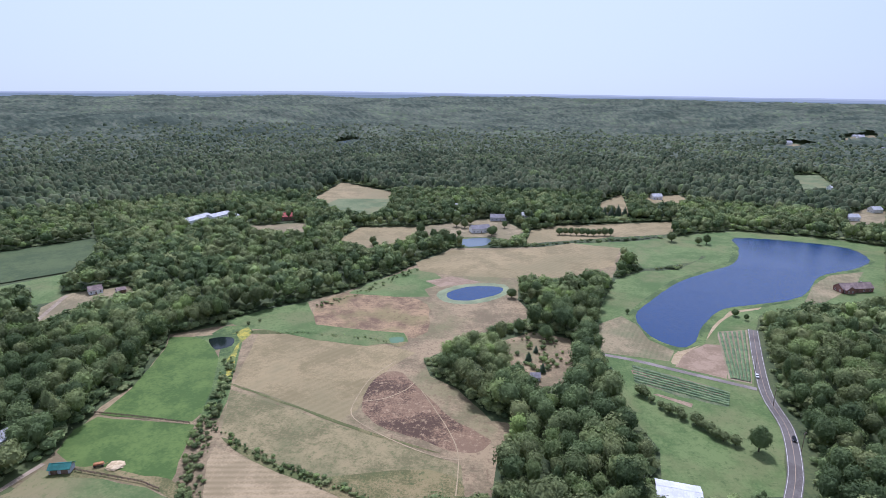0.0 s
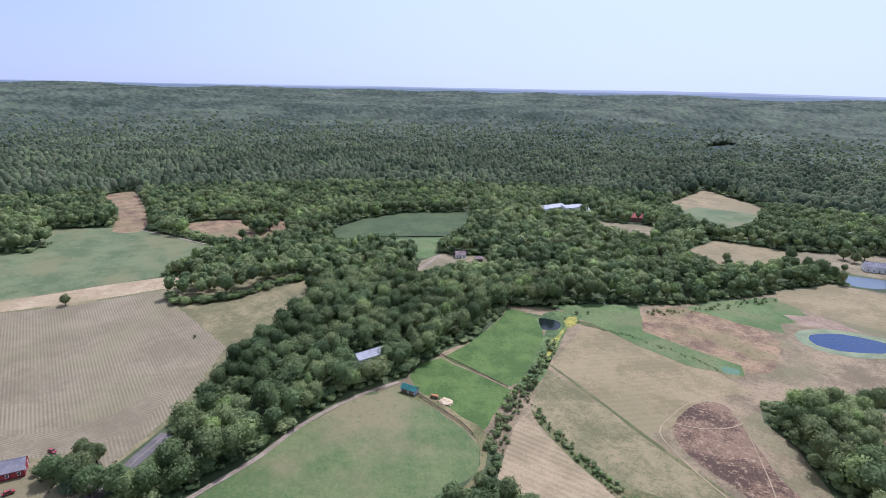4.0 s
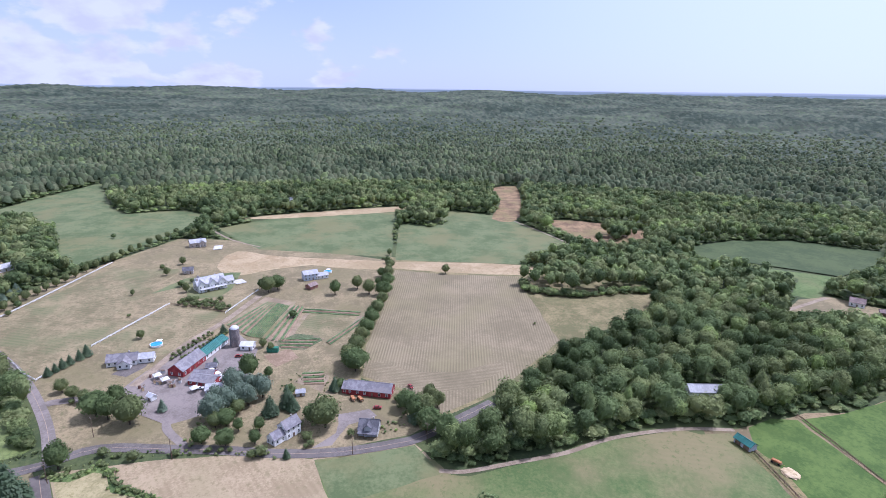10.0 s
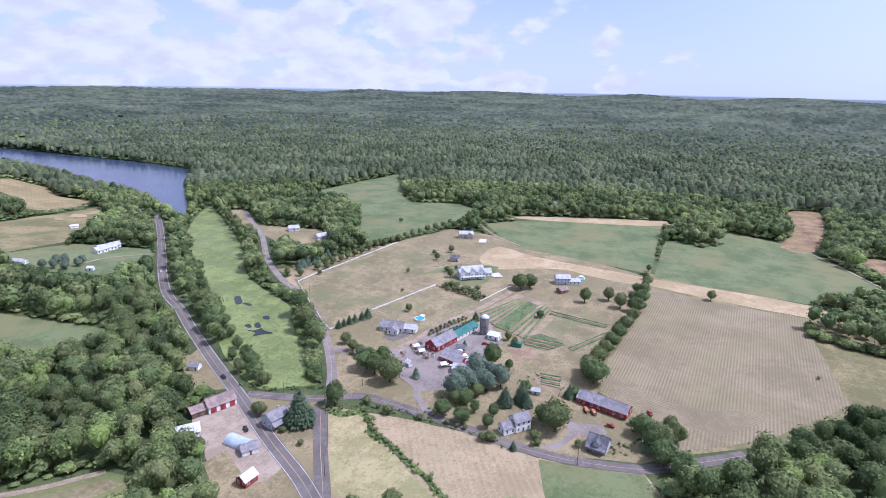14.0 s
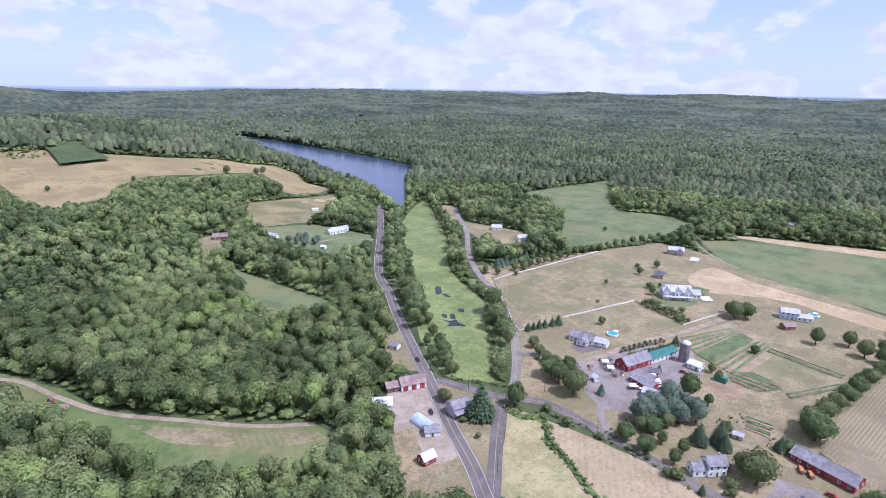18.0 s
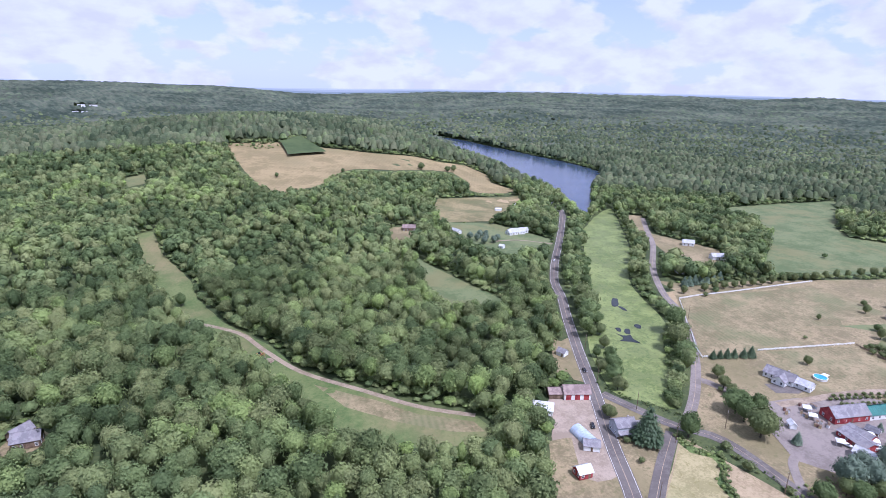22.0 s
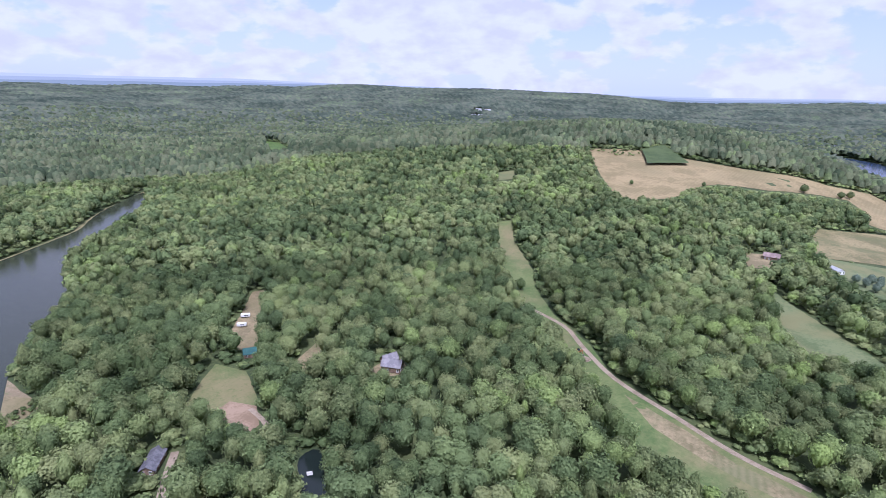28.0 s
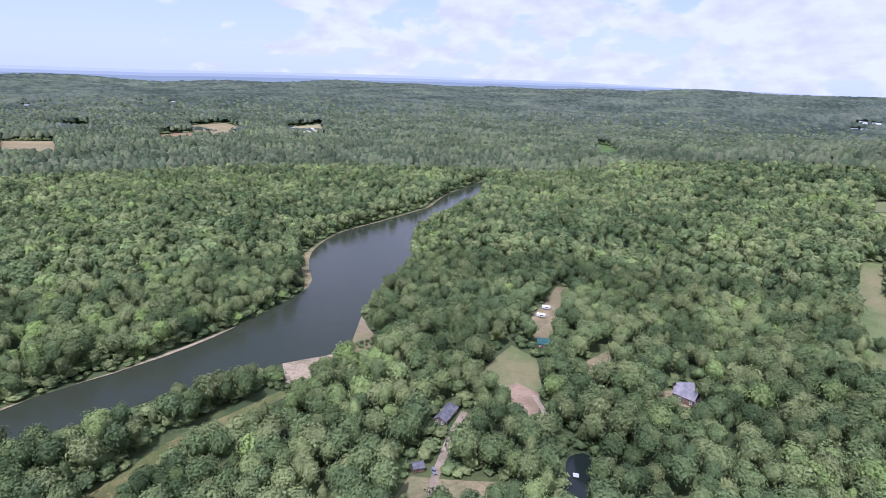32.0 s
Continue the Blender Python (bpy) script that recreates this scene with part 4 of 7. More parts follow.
wooded([(-352, 13), (-467, 32), (-467, 36), (-387, 28), (-329, 17), (-288, 7), (-286, -2), (-300, -3), (-326, 7)])
road("asphalt_road", "asphalt road with white edge lines", 6.6, [(163, 394),(148, 343),(137, 300),(134, 267),(124, 234),(113, 211),(101, 188)])
road("farm_lane", "narrow paved lane", 3.6, [(53, 337),(74, 331),(95, 322),(134, 306)])
road("asphalt_road", "main asphalt road with white edge lines", 7.6, [(-136, -70),(-149, -90),(-162, -107),(-180, -135),(-204, -169),(-230, -208),(-262, -254),(-285, -285),(-304, -315),(-340, -355),(-382, -397),(-449, -466),(-498, -519),(-517, -549)])
road("asphalt_road", "grey asphalt road", 6.4, [(-140, -81),(-150, -88),(-158, -93),(-186, -111),(-212, -126)])
road("asphalt_road", "grey asphalt connecting road", 6.4, [(-208, -168),(-213, -146),(-218, -129),(-228, -110),(-224, -78),(-220, -53),(-215, -30),(-213, -4),(-216, 21),(-221, 36),(-245, 74)])
road("asphalt_road", "winding grey asphalt road", 5.6, [(-223, -127),(-252, -143),(-291, -171),(-322, -199),(-349, -229),(-368, -257),(-412, -303),(-478, -357),(-523, -402),(-577, -455)])
road("farm_drive", "grey asphalt farm drive", 6.0, [(-248, -87),(-271, -124),(-271, -146),(-269, -151)])
road("farm_track", "pale worn drive up to the farm", 5.0, [(-283, -115),(-333, -102),(-366, -87),(-415, -71)])
road("farm_drive", "curved farm drive", 4.0, [(-248, -87),(-239, -84),(-226, -73)])
road("track", "bare dirt track through the meadow", 3.2, [(-25, -365),(-52, -332),(-61, -301),(-73, -265),(-95, -232),(-115, -203),(-136, -183)])
road("track", "pale dirt track along the wood", 2.6, [(-195, 39),(-193, 50),(-196, 71),(-200, 97),(-208, 123),(-211, 158),(-207, 185)])
road("track", "pale sandy drive in the woods", 3.4, [(106, -118),(113, -128),(120, -143),(126, -157),(132, -175)])
road("track", "narrow dirt lane in the woods", 2.6, [(98, -186),(101, -199),(114, -211)])
road("track", "grey lane in the woods", 3.6, [(-341, 317),(-353, 346),(-365, 376)])
road("track", "pale track across the field", 2.4, [(-648, 195),(-590, 213),(-536, 227)])
road("track", "pale track across the field", 2.4, [(-630, -157),(-586, -127),(-555, -93)])
road("track", "faint wheel track across hay fields", 0.6, [(-75, 307),(-84, 285),(-86, 264),(-84, 245),(-69, 233),(-50, 223),(-33, 217),(-24, 217)])
road("track", "faint wheel track across hay fields", 0.5, [(-53, 275),(-43, 258),(-32, 238),(-26, 223),(-24, 209),(-23, 193)])
road("track", "faint wheel track across hay fields", 0.6, [(-82, 258),(-71, 263),(-62, 273),(-58, 283)])
road("track", "gravel drive of a hillside farm", 3.0, [(-322, -430),(-352, -426),(-378, -402)])

# ---- woods ----
grow = np.random.default_rng(11)


def ball(times):
    bm = bmesh.new()
    bmesh.ops.create_icosphere(bm, subdivisions=times, radius=1)
    v, f = np.array([q.co[:] for q in bm.verts]), np.array([[q.index for q in face.verts] for face in bm.faces])
    bm.free()
    return v, f


def crown_shape(times, cards, size, low=-0.75):
    """A lumpy crown of radius one: a core and many small leaf clumps on it."""
    v, f = ball(times)
    f = f[v[f].mean(1)[:, 2] > low]
    lumps = grow.normal(size=(11, 3))
    lumps[:, 2] = np.abs(lumps[:, 2]) * 0.9 - 0.2
    lumps /= np.linalg.norm(lumps, axis=1)[:, None]
    reach = grow.uniform(0.2, 0.46, 11)

    def radius(d):
        return 0.66 + (reach * np.clip(d @ lumps.T, 0, 1) ** 8).max(1)

    # crowns hang low and broad
    v = v * np.column_stack([1 + 0.28 * np.clip(-v[:, 2], 0, 1)] * 2 + [np.ones(len(v))])
    core = v * (radius(v / np.linalg.norm(v, axis=1)[:, None]) * (0.95 if cards else 1.0) * grow.uniform(0.9, 1.1, len(v)))[:, None]
    verts, faces, sides = [core], [f.ravel()], [np.full(len(f), 3)]
    if cards:
        d = grow.normal(size=(cards, 3))
        d[:, 2] = np.where(d[:, 2] < -0.8, -d[:, 2], d[:, 2])
        d /= np.linalg.norm(d, axis=1)[:, None]
        at = d * (radius(d) * grow.uniform(0.86, 1.08, cards))[:, None]
        at[:, :2] *= (1 + 0.28 * np.clip(-d[:, 2], 0, 1))[:, None]
        up = d + grow.normal(size=(cards, 3)) * 0.38
        up /= np.linalg.norm(up, axis=1)[:, None]
        a = np.cross(up, grow.normal(size=(cards, 3)))
        a /= np.linalg.norm(a, axis=1)[:, None]
        b = np.cross(up, a)
        s = grow.uniform(0.6, 1.25, (cards, 1)) * size
        quad = np.stack([at - a * s, at + a * s * 0.7 - b * s * 0.9 + up * s * 0.2, at + a * s * 0.5 + b * s - up * s * 0.15], 1).reshape(-1, 3)
        verts.append(quad)
        faces.append(np.arange(cards * 3) + len(core))
        sides.append(np.full(cards, 3))
    return np.concatenate(verts), np.concatenate(faces), np.concatenate(sides)


def leafy_crown(times, lumps, cards, size, low=-0.35):
    """A crown of radius one: a rough core under a close coat of small leaf sprays, heaped into many soft boughs."""
    v, f = ball(times)
    f = f[v[f].mean(1)[:, 2] > low]
    way = grow.normal(size=(lumps, 3))
    way[:, 2] = np.abs(way[:, 2]) * 0.9 - 0.25
    way /= np.linalg.norm(way, axis=1)[:, None]
    reach = grow.uniform(0.10, 0.34, lumps)

    def radius(d):
        return 0.70 + (reach * np.clip(d @ way.T, 0, 1) ** 14).max(1)

    core = v * (radius(v) * grow.uniform(0.84, 0.98, len(v)))[:, None]
    d = grow.normal(size=(cards, 3))
    d[:, 2] = np.where(d[:, 2] < -0.5, -d[:, 2], d[:, 2])
    d /= np.linalg.norm(d, axis=1)[:, None]
    at = d * (radius(d) * grow.uniform(0.80, 1.10, cards))[:, None]
    # a spray faces outwards from the bough it grows on
    bough = way[np.argmax(d @ way.T, 1)]
    up = at - bough * 0.34 + grow.normal(size=(cards, 3)) * 0.17 + np.array((0, 0, 0.04))
    up /= np.linalg.norm(up, axis=1)[:, None]
    a = np.cross(up, grow.normal(size=(cards, 3)))
    a /= np.linalg.norm(a, axis=1)[:, None]
    b = np.cross(up, a)
    s = grow.uniform(0.55, 1.3, (cards, 1)) * size
    spray = np.stack([at - a * s, at + a * s * 0.7 - b * s * 0.9 + up * s * 0.2, at + a * s * 0.5 + b * s - up * s * 0.15], 1).reshape(-1, 3)
    verts, faces = np.concatenate([core, spray]), np.concatenate([f.ravel(), np.arange(cards * 3) + len(core)])
    verts[:, :2] *= (1 + 0.16 * np.clip(-verts[:, 2], 0, 1))[:, None]
    return verts, faces, np.full(len(f) + cards, 3)


def dome_shape():
    """The sunlit top of a distant crown, uneven all round."""
    turn = np.arange(6) * math.pi / 3 + grow.uniform(-0.3, 0.3, 6)
    inner, outer = grow.uniform(0.42, 0.70, 6), grow.uniform(0.78, 1.2, 6)
    verts = np.vstack([(grow.uniform(-0.2, 0.2), grow.uniform(-0.2, 0.2), grow.uniform(0.9, 1.15)),
                       np.column_stack([inner * np.cos(turn), inner * np.sin(turn), grow.uniform(0.55, 0.88, 6)]),
                       np.column_stack([outer * np.cos(turn + 0.4), outer * np.sin(turn + 0.4), grow.uniform(-0.7, -0.1, 6)])])
    faces = []
    for k in range(6):
        m = (k + 1) % 6
        faces += [0, 1 + k, 1 + m, 1 + k, 7 + k, 1 + m, 1 + m, 7 + k, 7 + m]
    return verts, np.array(faces), np.full(18, 3)


def spire_shape(cards, size):
    """A pointed conifer crown of radius one."""
    v, f, s = leafy_crown(1, 12, cards, size, -0.9)
    slim = (1.0 - 0.40 * (v[:, 2] + 1)) * 0.95
    return np.column_stack([v[:, 0] * slim, v[:, 1] * slim, v[:, 2] * 1.08 + 0.1]), f, s


def is_clear(x, y, height, reach):
    """True where a tree of that height would stand in, or stand in front of, open land."""
    bad = np.zeros(len(x), bool)
    tall = EYE / (EYE - np.minimum(height * 0.66, 60))
    for poly in CLEAR:
        px, py = np.array([p[0] for p in poly]), np.array([p[1] for p in poly])
        near = (x > px.min() - 60) & (x < px.max() + 60) & (y > py.min() - 60) & (y < py.max() + 60)
        far = np.hypot(x, y) > 350
        near |= far & (x * 1.2 > px.min() - 60) & (x * 0.8 < px.max() + 60) & (y * 1.2 > py.min() - 60) & (y * 0.8 < py.max() + 60)
        n = np.where(near & ~bad)[0]
        if not len(n):
            continue
        out = np.zeros(len(n), bool)
        for k in (0.0, 0.35, 0.7, 1.0):
            s = 1 + (tall[n] - 1) * k
            out |= inside(poly, x[n] * s, y[n] * s)
        for dx, dy in ((1, 0), (-1, 0), (0, 1), (0, -1)):
            out |= inside(poly, x[n] + dx * reach[n] * 0.45, y[n] + dy * reach[n] * 0.45)
        bad[n] |= out
    # banks where trees are known to stand
    for poly in WOODED:
        n = np.where(bad & inside(poly, x, y))[0]
        if len(n):
            out = np.zeros(len(n), bool)
            for other in CLEAR:
                out |= inside(other, x[n], y[n])
            bad[n] = out
    for poly in GROVES:
        bad[inside(poly, x, y)] = False
    return bad


def wood(name, label, inner, outer, gap, shapes, material, high=(15.0, 24.0), scrub=False, seen=None, fade=None):
    """One band of woodland between two distances: jittered trees as one joined mesh."""
    if callable(gap):
        x, y = [], []
        r = inner
        while r < outer:
            g = gap(r)
            n = int(2 * math.pi * r / g)
            turn = (np.arange(n) + grow.uniform(-0.4, 0.4, n) + grow.uniform()) * 2 * math.pi / n
            rr = r + grow.uniform(-0.4, 0.4, n) * g
            x.append(rr * np.cos(turn)), y.append(rr * np.sin(turn))
            r += g
        x, y = np.concatenate(x), np.concatenate(y)
        wide = gap(np.hypot(x, y)) * grow.uniform(0.42, 0.74, len(x))
        tall = grow.uniform(*high, len(x))
    else:
        g = np.arange(-outer, outer, gap)
        x, y = np.meshgrid(g, g)
        x, y = x.ravel() + grow.uniform(-0.42, 0.42, x.size) * gap, y.ravel() + grow.uniform(-0.42, 0.42, y.size) * gap
        r = np.hypot(x, y)
        keep = (r >= inner) & (r < outer)
        x, y = x[keep], y[keep]
        size = grow.uniform(size=len(x))
        wide = (0.50 + 0.44 * size ** 1.6) * gap
        tall = high[0] + (high[1] - high[0]) * (0.35 * size + 0.65 * grow.uniform(size=len(x)))
    keep = ~is_clear(x, y, tall, wide)
    if fade:
        # two bands grow into one another
        keep &= grow.uniform(size=len(x)) < np.clip((np.hypot(x, y) - fade[0]) / (fade[1] - fade[0]), 0, 1)
    if seen is not None:
        # the side that the eye never turns to, and the ground right under it, take plainer trees
        turn = np.degrees(np.arctan2(-x, y)) % 360
        plain = ((turn > 282) & (turn < 306)) | (np.hypot(x, y) < 130)
        keep &= ~plain if seen else plain
    if scrub:
        keep &= is_clear(x, y, np.full(len(x), 20.0), np.full(len(x), 30.0))
    x, y, wide, tall = x[keep], y[keep], wide[keep], tall[keep]
    z = terrain(x, y)
    broad = np.array([0.7 * noise.noise((a * 0.006, b * 0.006, 1017.5)) + 0.6 * noise.noise((a * 0.02, b * 0.02, 7.7)) for a, b in zip(x, y)]) * 0.38
    tone = np.clip(grow.normal(0.42, 0.21, len(x)) + broad, 0, 1)
    pick, spin = grow.integers(0, len(shapes), len(x)), grow.uniform(0, 2 * math.pi, len(x))
    verts, faces, sides, tones, base = [], [], [], [], 0
    for k, (v, f, s) in enumerate(shapes):
        n = np.where(pick == k)[0]
        if not len(n):
            continue
        c, q = np.cos(spin[n])[:, None], np.sin(spin[n])[:, None]
        px = (v[:, 0] * c - v[:, 1] * q) * wide[n, None] + x[n, None]
        py = (v[:, 0] * q + v[:, 1] * c) * wide[n, None] + y[n, None]
        # a round top, and a skirt of lower boughs down towards the ground
        half = np.clip(wide[n] * 0.95, 0.24 * tall[n], 0.5 * tall[n])
        pz = np.where(v[None, :, 2] > 0, v[None, :, 2] * half[:, None], v[None, :, 2] * (0.9 * tall[n] - half)[:, None]) + (z[n] + tall[n] - half)[:, None]
        verts.append(np.stack([px, py, pz], -1).reshape(-1, 3))
        faces.append((f[None] + (base + np.arange(len(n)) * len(v))[:, None]).ravel())
        sides.append(np.tile(s, len(n)))
        tones.append(np.repeat(tone[n], len(v)))
        base += len(n) * len(v)
    sides = np.concatenate(sides)
    ob = dress(new(name, mesh_of(name, np.concatenate(verts), np.concatenate(faces), sides, np.concatenate(tones))), material)
    tagged(ob, label, "woodland", kind="stuff")
    return ob



# ---- buildings ----
surface("paint_white", (0.66, 0.66, 0.65), (0.80, 0.80, 0.79), rough=0.7, grain=2.0, patch=0.3)
surface("paint_grey", (0.36, 0.37, 0.40), (0.46, 0.47, 0.50), rough=0.7, grain=2.0, patch=0.3)
surface("paint_blue", (0.40, 0.46, 0.56), (0.52, 0.58, 0.67), rough=0.7, grain=2.0, patch=0.3)
surface("paint_red", (0.22, 0.03, 0.035), (0.34, 0.06, 0.06), rough=0.8, grain=1.5, patch=0.3)
surface("paint_green", (0.03, 0.14, 0.09), (0.05, 0.20, 0.13), rough=0.7, grain=2.0, patch=0.3)
surface("timber", (0.11, 0.075, 0.05), (0.20, 0.14, 0.10), rough=0.85, grain=2.0, patch=0.4)
surface("timber_red", (0.20, 0.10, 0.08), (0.30, 0.16, 0.13), rough=0.85, grain=2.0, patch=0.4)
surface("stone", (0.30, 0.26, 0.23), (0.46, 0.41, 0.37), rough=0.9, grain=1.6, patch=0.4, bump=0.1)
surface("roof_grey", (0.17, 0.16, 0.175), (0.27, 0.255, 0.27), rough=0.8, grain=2.4, patch=0.25, third=(0.21, 0.19, 0.19), third_size=0.12)
surface("roof_dark", (0.09, 0.088, 0.10), (0.16, 0.155, 0.17), rough=0.8, grain=2.4, patch=0.25)
surface("roof_pale", (0.34, 0.34, 0.36), (0.46, 0.46, 0.48), rough=0.7, grain=2.4, patch=0.25)
surface("roof_brown", (0.19, 0.14, 0.13), (0.29, 0.22, 0.20), rough=0.85, grain=2.4, patch=0.25)
surface("roof_red", (0.26, 0.035, 0.03), (0.36, 0.06, 0.05), rough=0.7, grain=2.0, patch=0.25)
surface("metal_white", (0.50, 0.50, 0.52), (0.62, 0.62, 0.64), rough=0.45, grain=1.0, patch=0.2, spec=0.5)
surface("metal_teal", (0.016, 0.118, 0.100), (0.028, 0.168, 0.145), rough=0.6, grain=1.0, patch=0.2, spec=0.5)
surface("metal_blue", (0.33, 0.40, 0.50), (0.46, 0.52, 0.62), rough=0.4, grain=1.0, patch=0.2, spec=0.5)
surface("silo_stave", (0.20, 0.165, 0.155), (0.32, 0.27, 0.25), rough=0.85, grain=1.5, patch=0.3, lines=None)
surface("glass_dark", (0.02, 0.024, 0.03), (0.04, 0.046, 0.055), rough=0.08, grain=1.0, patch=0.3, spec=0.6)
surface("pool_water", (0.04, 0.26, 0.52), (0.07, 0.34, 0.60), rough=0.08, grain=1.0, patch=0.4, spec=0.5)
surface("concrete", (0.42, 0.40, 0.38), (0.56, 0.54, 0.51), rough=0.85, grain=1.6, patch=0.3)
surface("rubber", (0.015, 0.015, 0.016), (0.03, 0.03, 0.032), rough=0.8)
surface("car_black", (0.012, 0.012, 0.015), (0.02, 0.02, 0.024), rough=0.25, spec=0.6)
surface("car_white", (0.62, 0.62, 0.63), (0.74, 0.74, 0.75), rough=0.25, spec=0.6)
surface("car_grey", (0.18, 0.19, 0.21), (0.25, 0.26, 0.28), rough=0.25, spec=0.6)
surface("car_red", (0.26, 0.03, 0.025), (0.36, 0.05, 0.04), rough=0.3, spec=0.6)
surface("rust", (0.30, 0.12, 0.05), (0.46, 0.22, 0.10), rough=0.8, grain=2.0, patch=0.4)
surface("straw", (0.40, 0.30, 0.17), (0.56, 0.44, 0.28), rough=0.9, grain=2.0, patch=0.4, bump=0.2)
surface("blossom", (0.30, 0.24, 0.02), (0.42, 0.32, 0.03), rough=0.8, grain=1.0, patch=0.2)


def part(name, bm, material, parent, label=""):
    """Links a bmesh as one mesh object under a thing or a part."""
    me = bpy.data.meshes.new(name)
    bm.to_mesh(me)
    bm.free()
    return share(name, me, material, parent, label)


def share(name, me, material, parent, label=""):
    ob = new(name, me)
    if not me.materials:
        me.materials.append(MATERIALS[material])
    ob.parent = parent
    return tagged(ob, label) if label else ob


def thing(name, x, y, turn, label, category, group="", sink=0.0):
    ob = new(name)
    ob.empty_display_size = 0.5
    ob.matrix_world = pose(x, y, float(terrain(x, y)) + 0.3 - sink, 0, 0, turn)
    return tagged(ob, label, category, group)


def slab(bm, x0, x1, y0, y1, z0, z1):
    v = [bm.verts.new((x, y, z)) for z in (z0, z1) for x, y in ((x0, y0), (x1, y0), (x1, y1), (x0, y1))]
    for f in ((3, 2, 1, 0), (4, 5, 6, 7), (0, 1, 5, 4), (1, 2, 6, 5), (2, 3, 7, 6), (3, 0, 4, 7)):
        bm.faces.new([v[i] for i in f])
    return v


def tube(bm, x, y, z0, z1, r0, r1, sides=12, cap=True):
    low = [bm.verts.new((x + r0 * math.cos(2 * math.pi * k / sides), y + r0 * math.sin(2 * math.pi * k / sides), z0)) for k in range(sides)]
    high = [bm.verts.new((x + r1 * math.cos(2 * math.pi * k / sides), y + r1 * math.sin(2 * math.pi * k / sides), z1)) for k in range(sides)]
    for k in range(sides):
        bm.faces.new((low[k], low[(k + 1) % sides], high[(k + 1) % sides], high[k]))
    if cap:
        bm.faces.new(high)
        bm.faces.new(low[::-1])


def ready(name, build, *args):
    """A mesh made once and shared by alike pieces."""
    if name not in READY:
        bm = bmesh.new()
        build(bm, *args)
        me = bpy.data.meshes.new(name)
        bm.to_mesh(me)
        bm.free()
        READY[name] = me
    return READY[name]


READY = {}


def window_frame(bm):
    for x0, x1, z0, z1 in ((-0.62, 0.62, -0.82, -0.68), (-0.62, 0.62, 0.68, 0.82), (-0.62, -0.5, -0.68, 0.68), (0.5, 0.62, -0.68, 0.68), (-0.5, 0.5, -0.04, 0.04)):
        slab(bm, x0, x1, -0.07, 0.02, z0, z1)


def window_pane(bm):
    slab(bm, -0.5, 0.5, -0.03, 0.0, -0.68, 0.68)


def put_window(parent, x, y, z, turn):
    ob = share("window", ready("window", window_frame), "paint_white", parent)
    ob.matrix_local = pose(x, y, z, 0, 0, turn)
    share("pane", ready("pane", window_pane), "glass_dark", ob)


def gable_wall(bm, length, width, eave, peak):
    """Walls of a house with gable ends; the ridge runs along x."""
    a, b = length / 2, width / 2
    ring = [(-b, 0), (b, 0), (b, eave), (0, peak), (-b, eave)]
    ends = [[bm.verts.new((x, y, z)) for y, z in ring] for x in (-a, a)]
    bm.faces.new(ends[0])
    bm.faces.new(ends[1][::-1])
    for k in range(5):
        bm.faces.new((ends[0][k], ends[1][k], ends[1][(k + 1) % 5], ends[0][(k + 1) % 5]))


def gable_roof(bm, length, width, eave, peak, over, thick=0.22, ribs=0.0):
    a, b = length / 2 + over, width / 2
    slope = (peak - eave) / b
    b += over
    low = peak - slope * b
    for s in (-1, 1):
        v = [bm.verts.new((x, s * y, z + up)) for up in (0.03, thick) for x, y, z in ((-a, 0, peak), (a, 0, peak), (a, b, low), (-a, b, low))]
        for f in ((0, 1, 2, 3), (7, 6, 5, 4), (0, 4, 5, 1), (1, 5, 6, 2), (2, 6, 7, 3), (3, 7, 4, 0)):
            bm.faces.new([v[i] for i in f])
    slab(bm, -a, a, -0.18, 0.18, peak + thick - 0.05, peak + thick + 0.06)
    bmesh.ops.recalc_face_normals(bm, faces=bm.faces)


def roof_rib(bm, length, width, eave, peak, over, side):
    b = width / 2
    slope = (peak - eave) / b
    b += over
    low = peak - slope * b
    w = [bm.verts.new((dx, side * y, z)) for dx in (-0.05, 0.05) for y, z in ((0.15, peak + 0.2), (0.15, peak + 0.31), (b, low + 0.31), (b, low + 0.2))]
    for f in ((0, 1, 2, 3), (7, 6, 5, 4), (1, 5, 6, 2), (3, 2, 6, 7), (0, 4, 5, 1)):
        bm.faces.new([w[i] for i in f])
    bmesh.ops.recalc_face_normals(bm, faces=bm.faces)


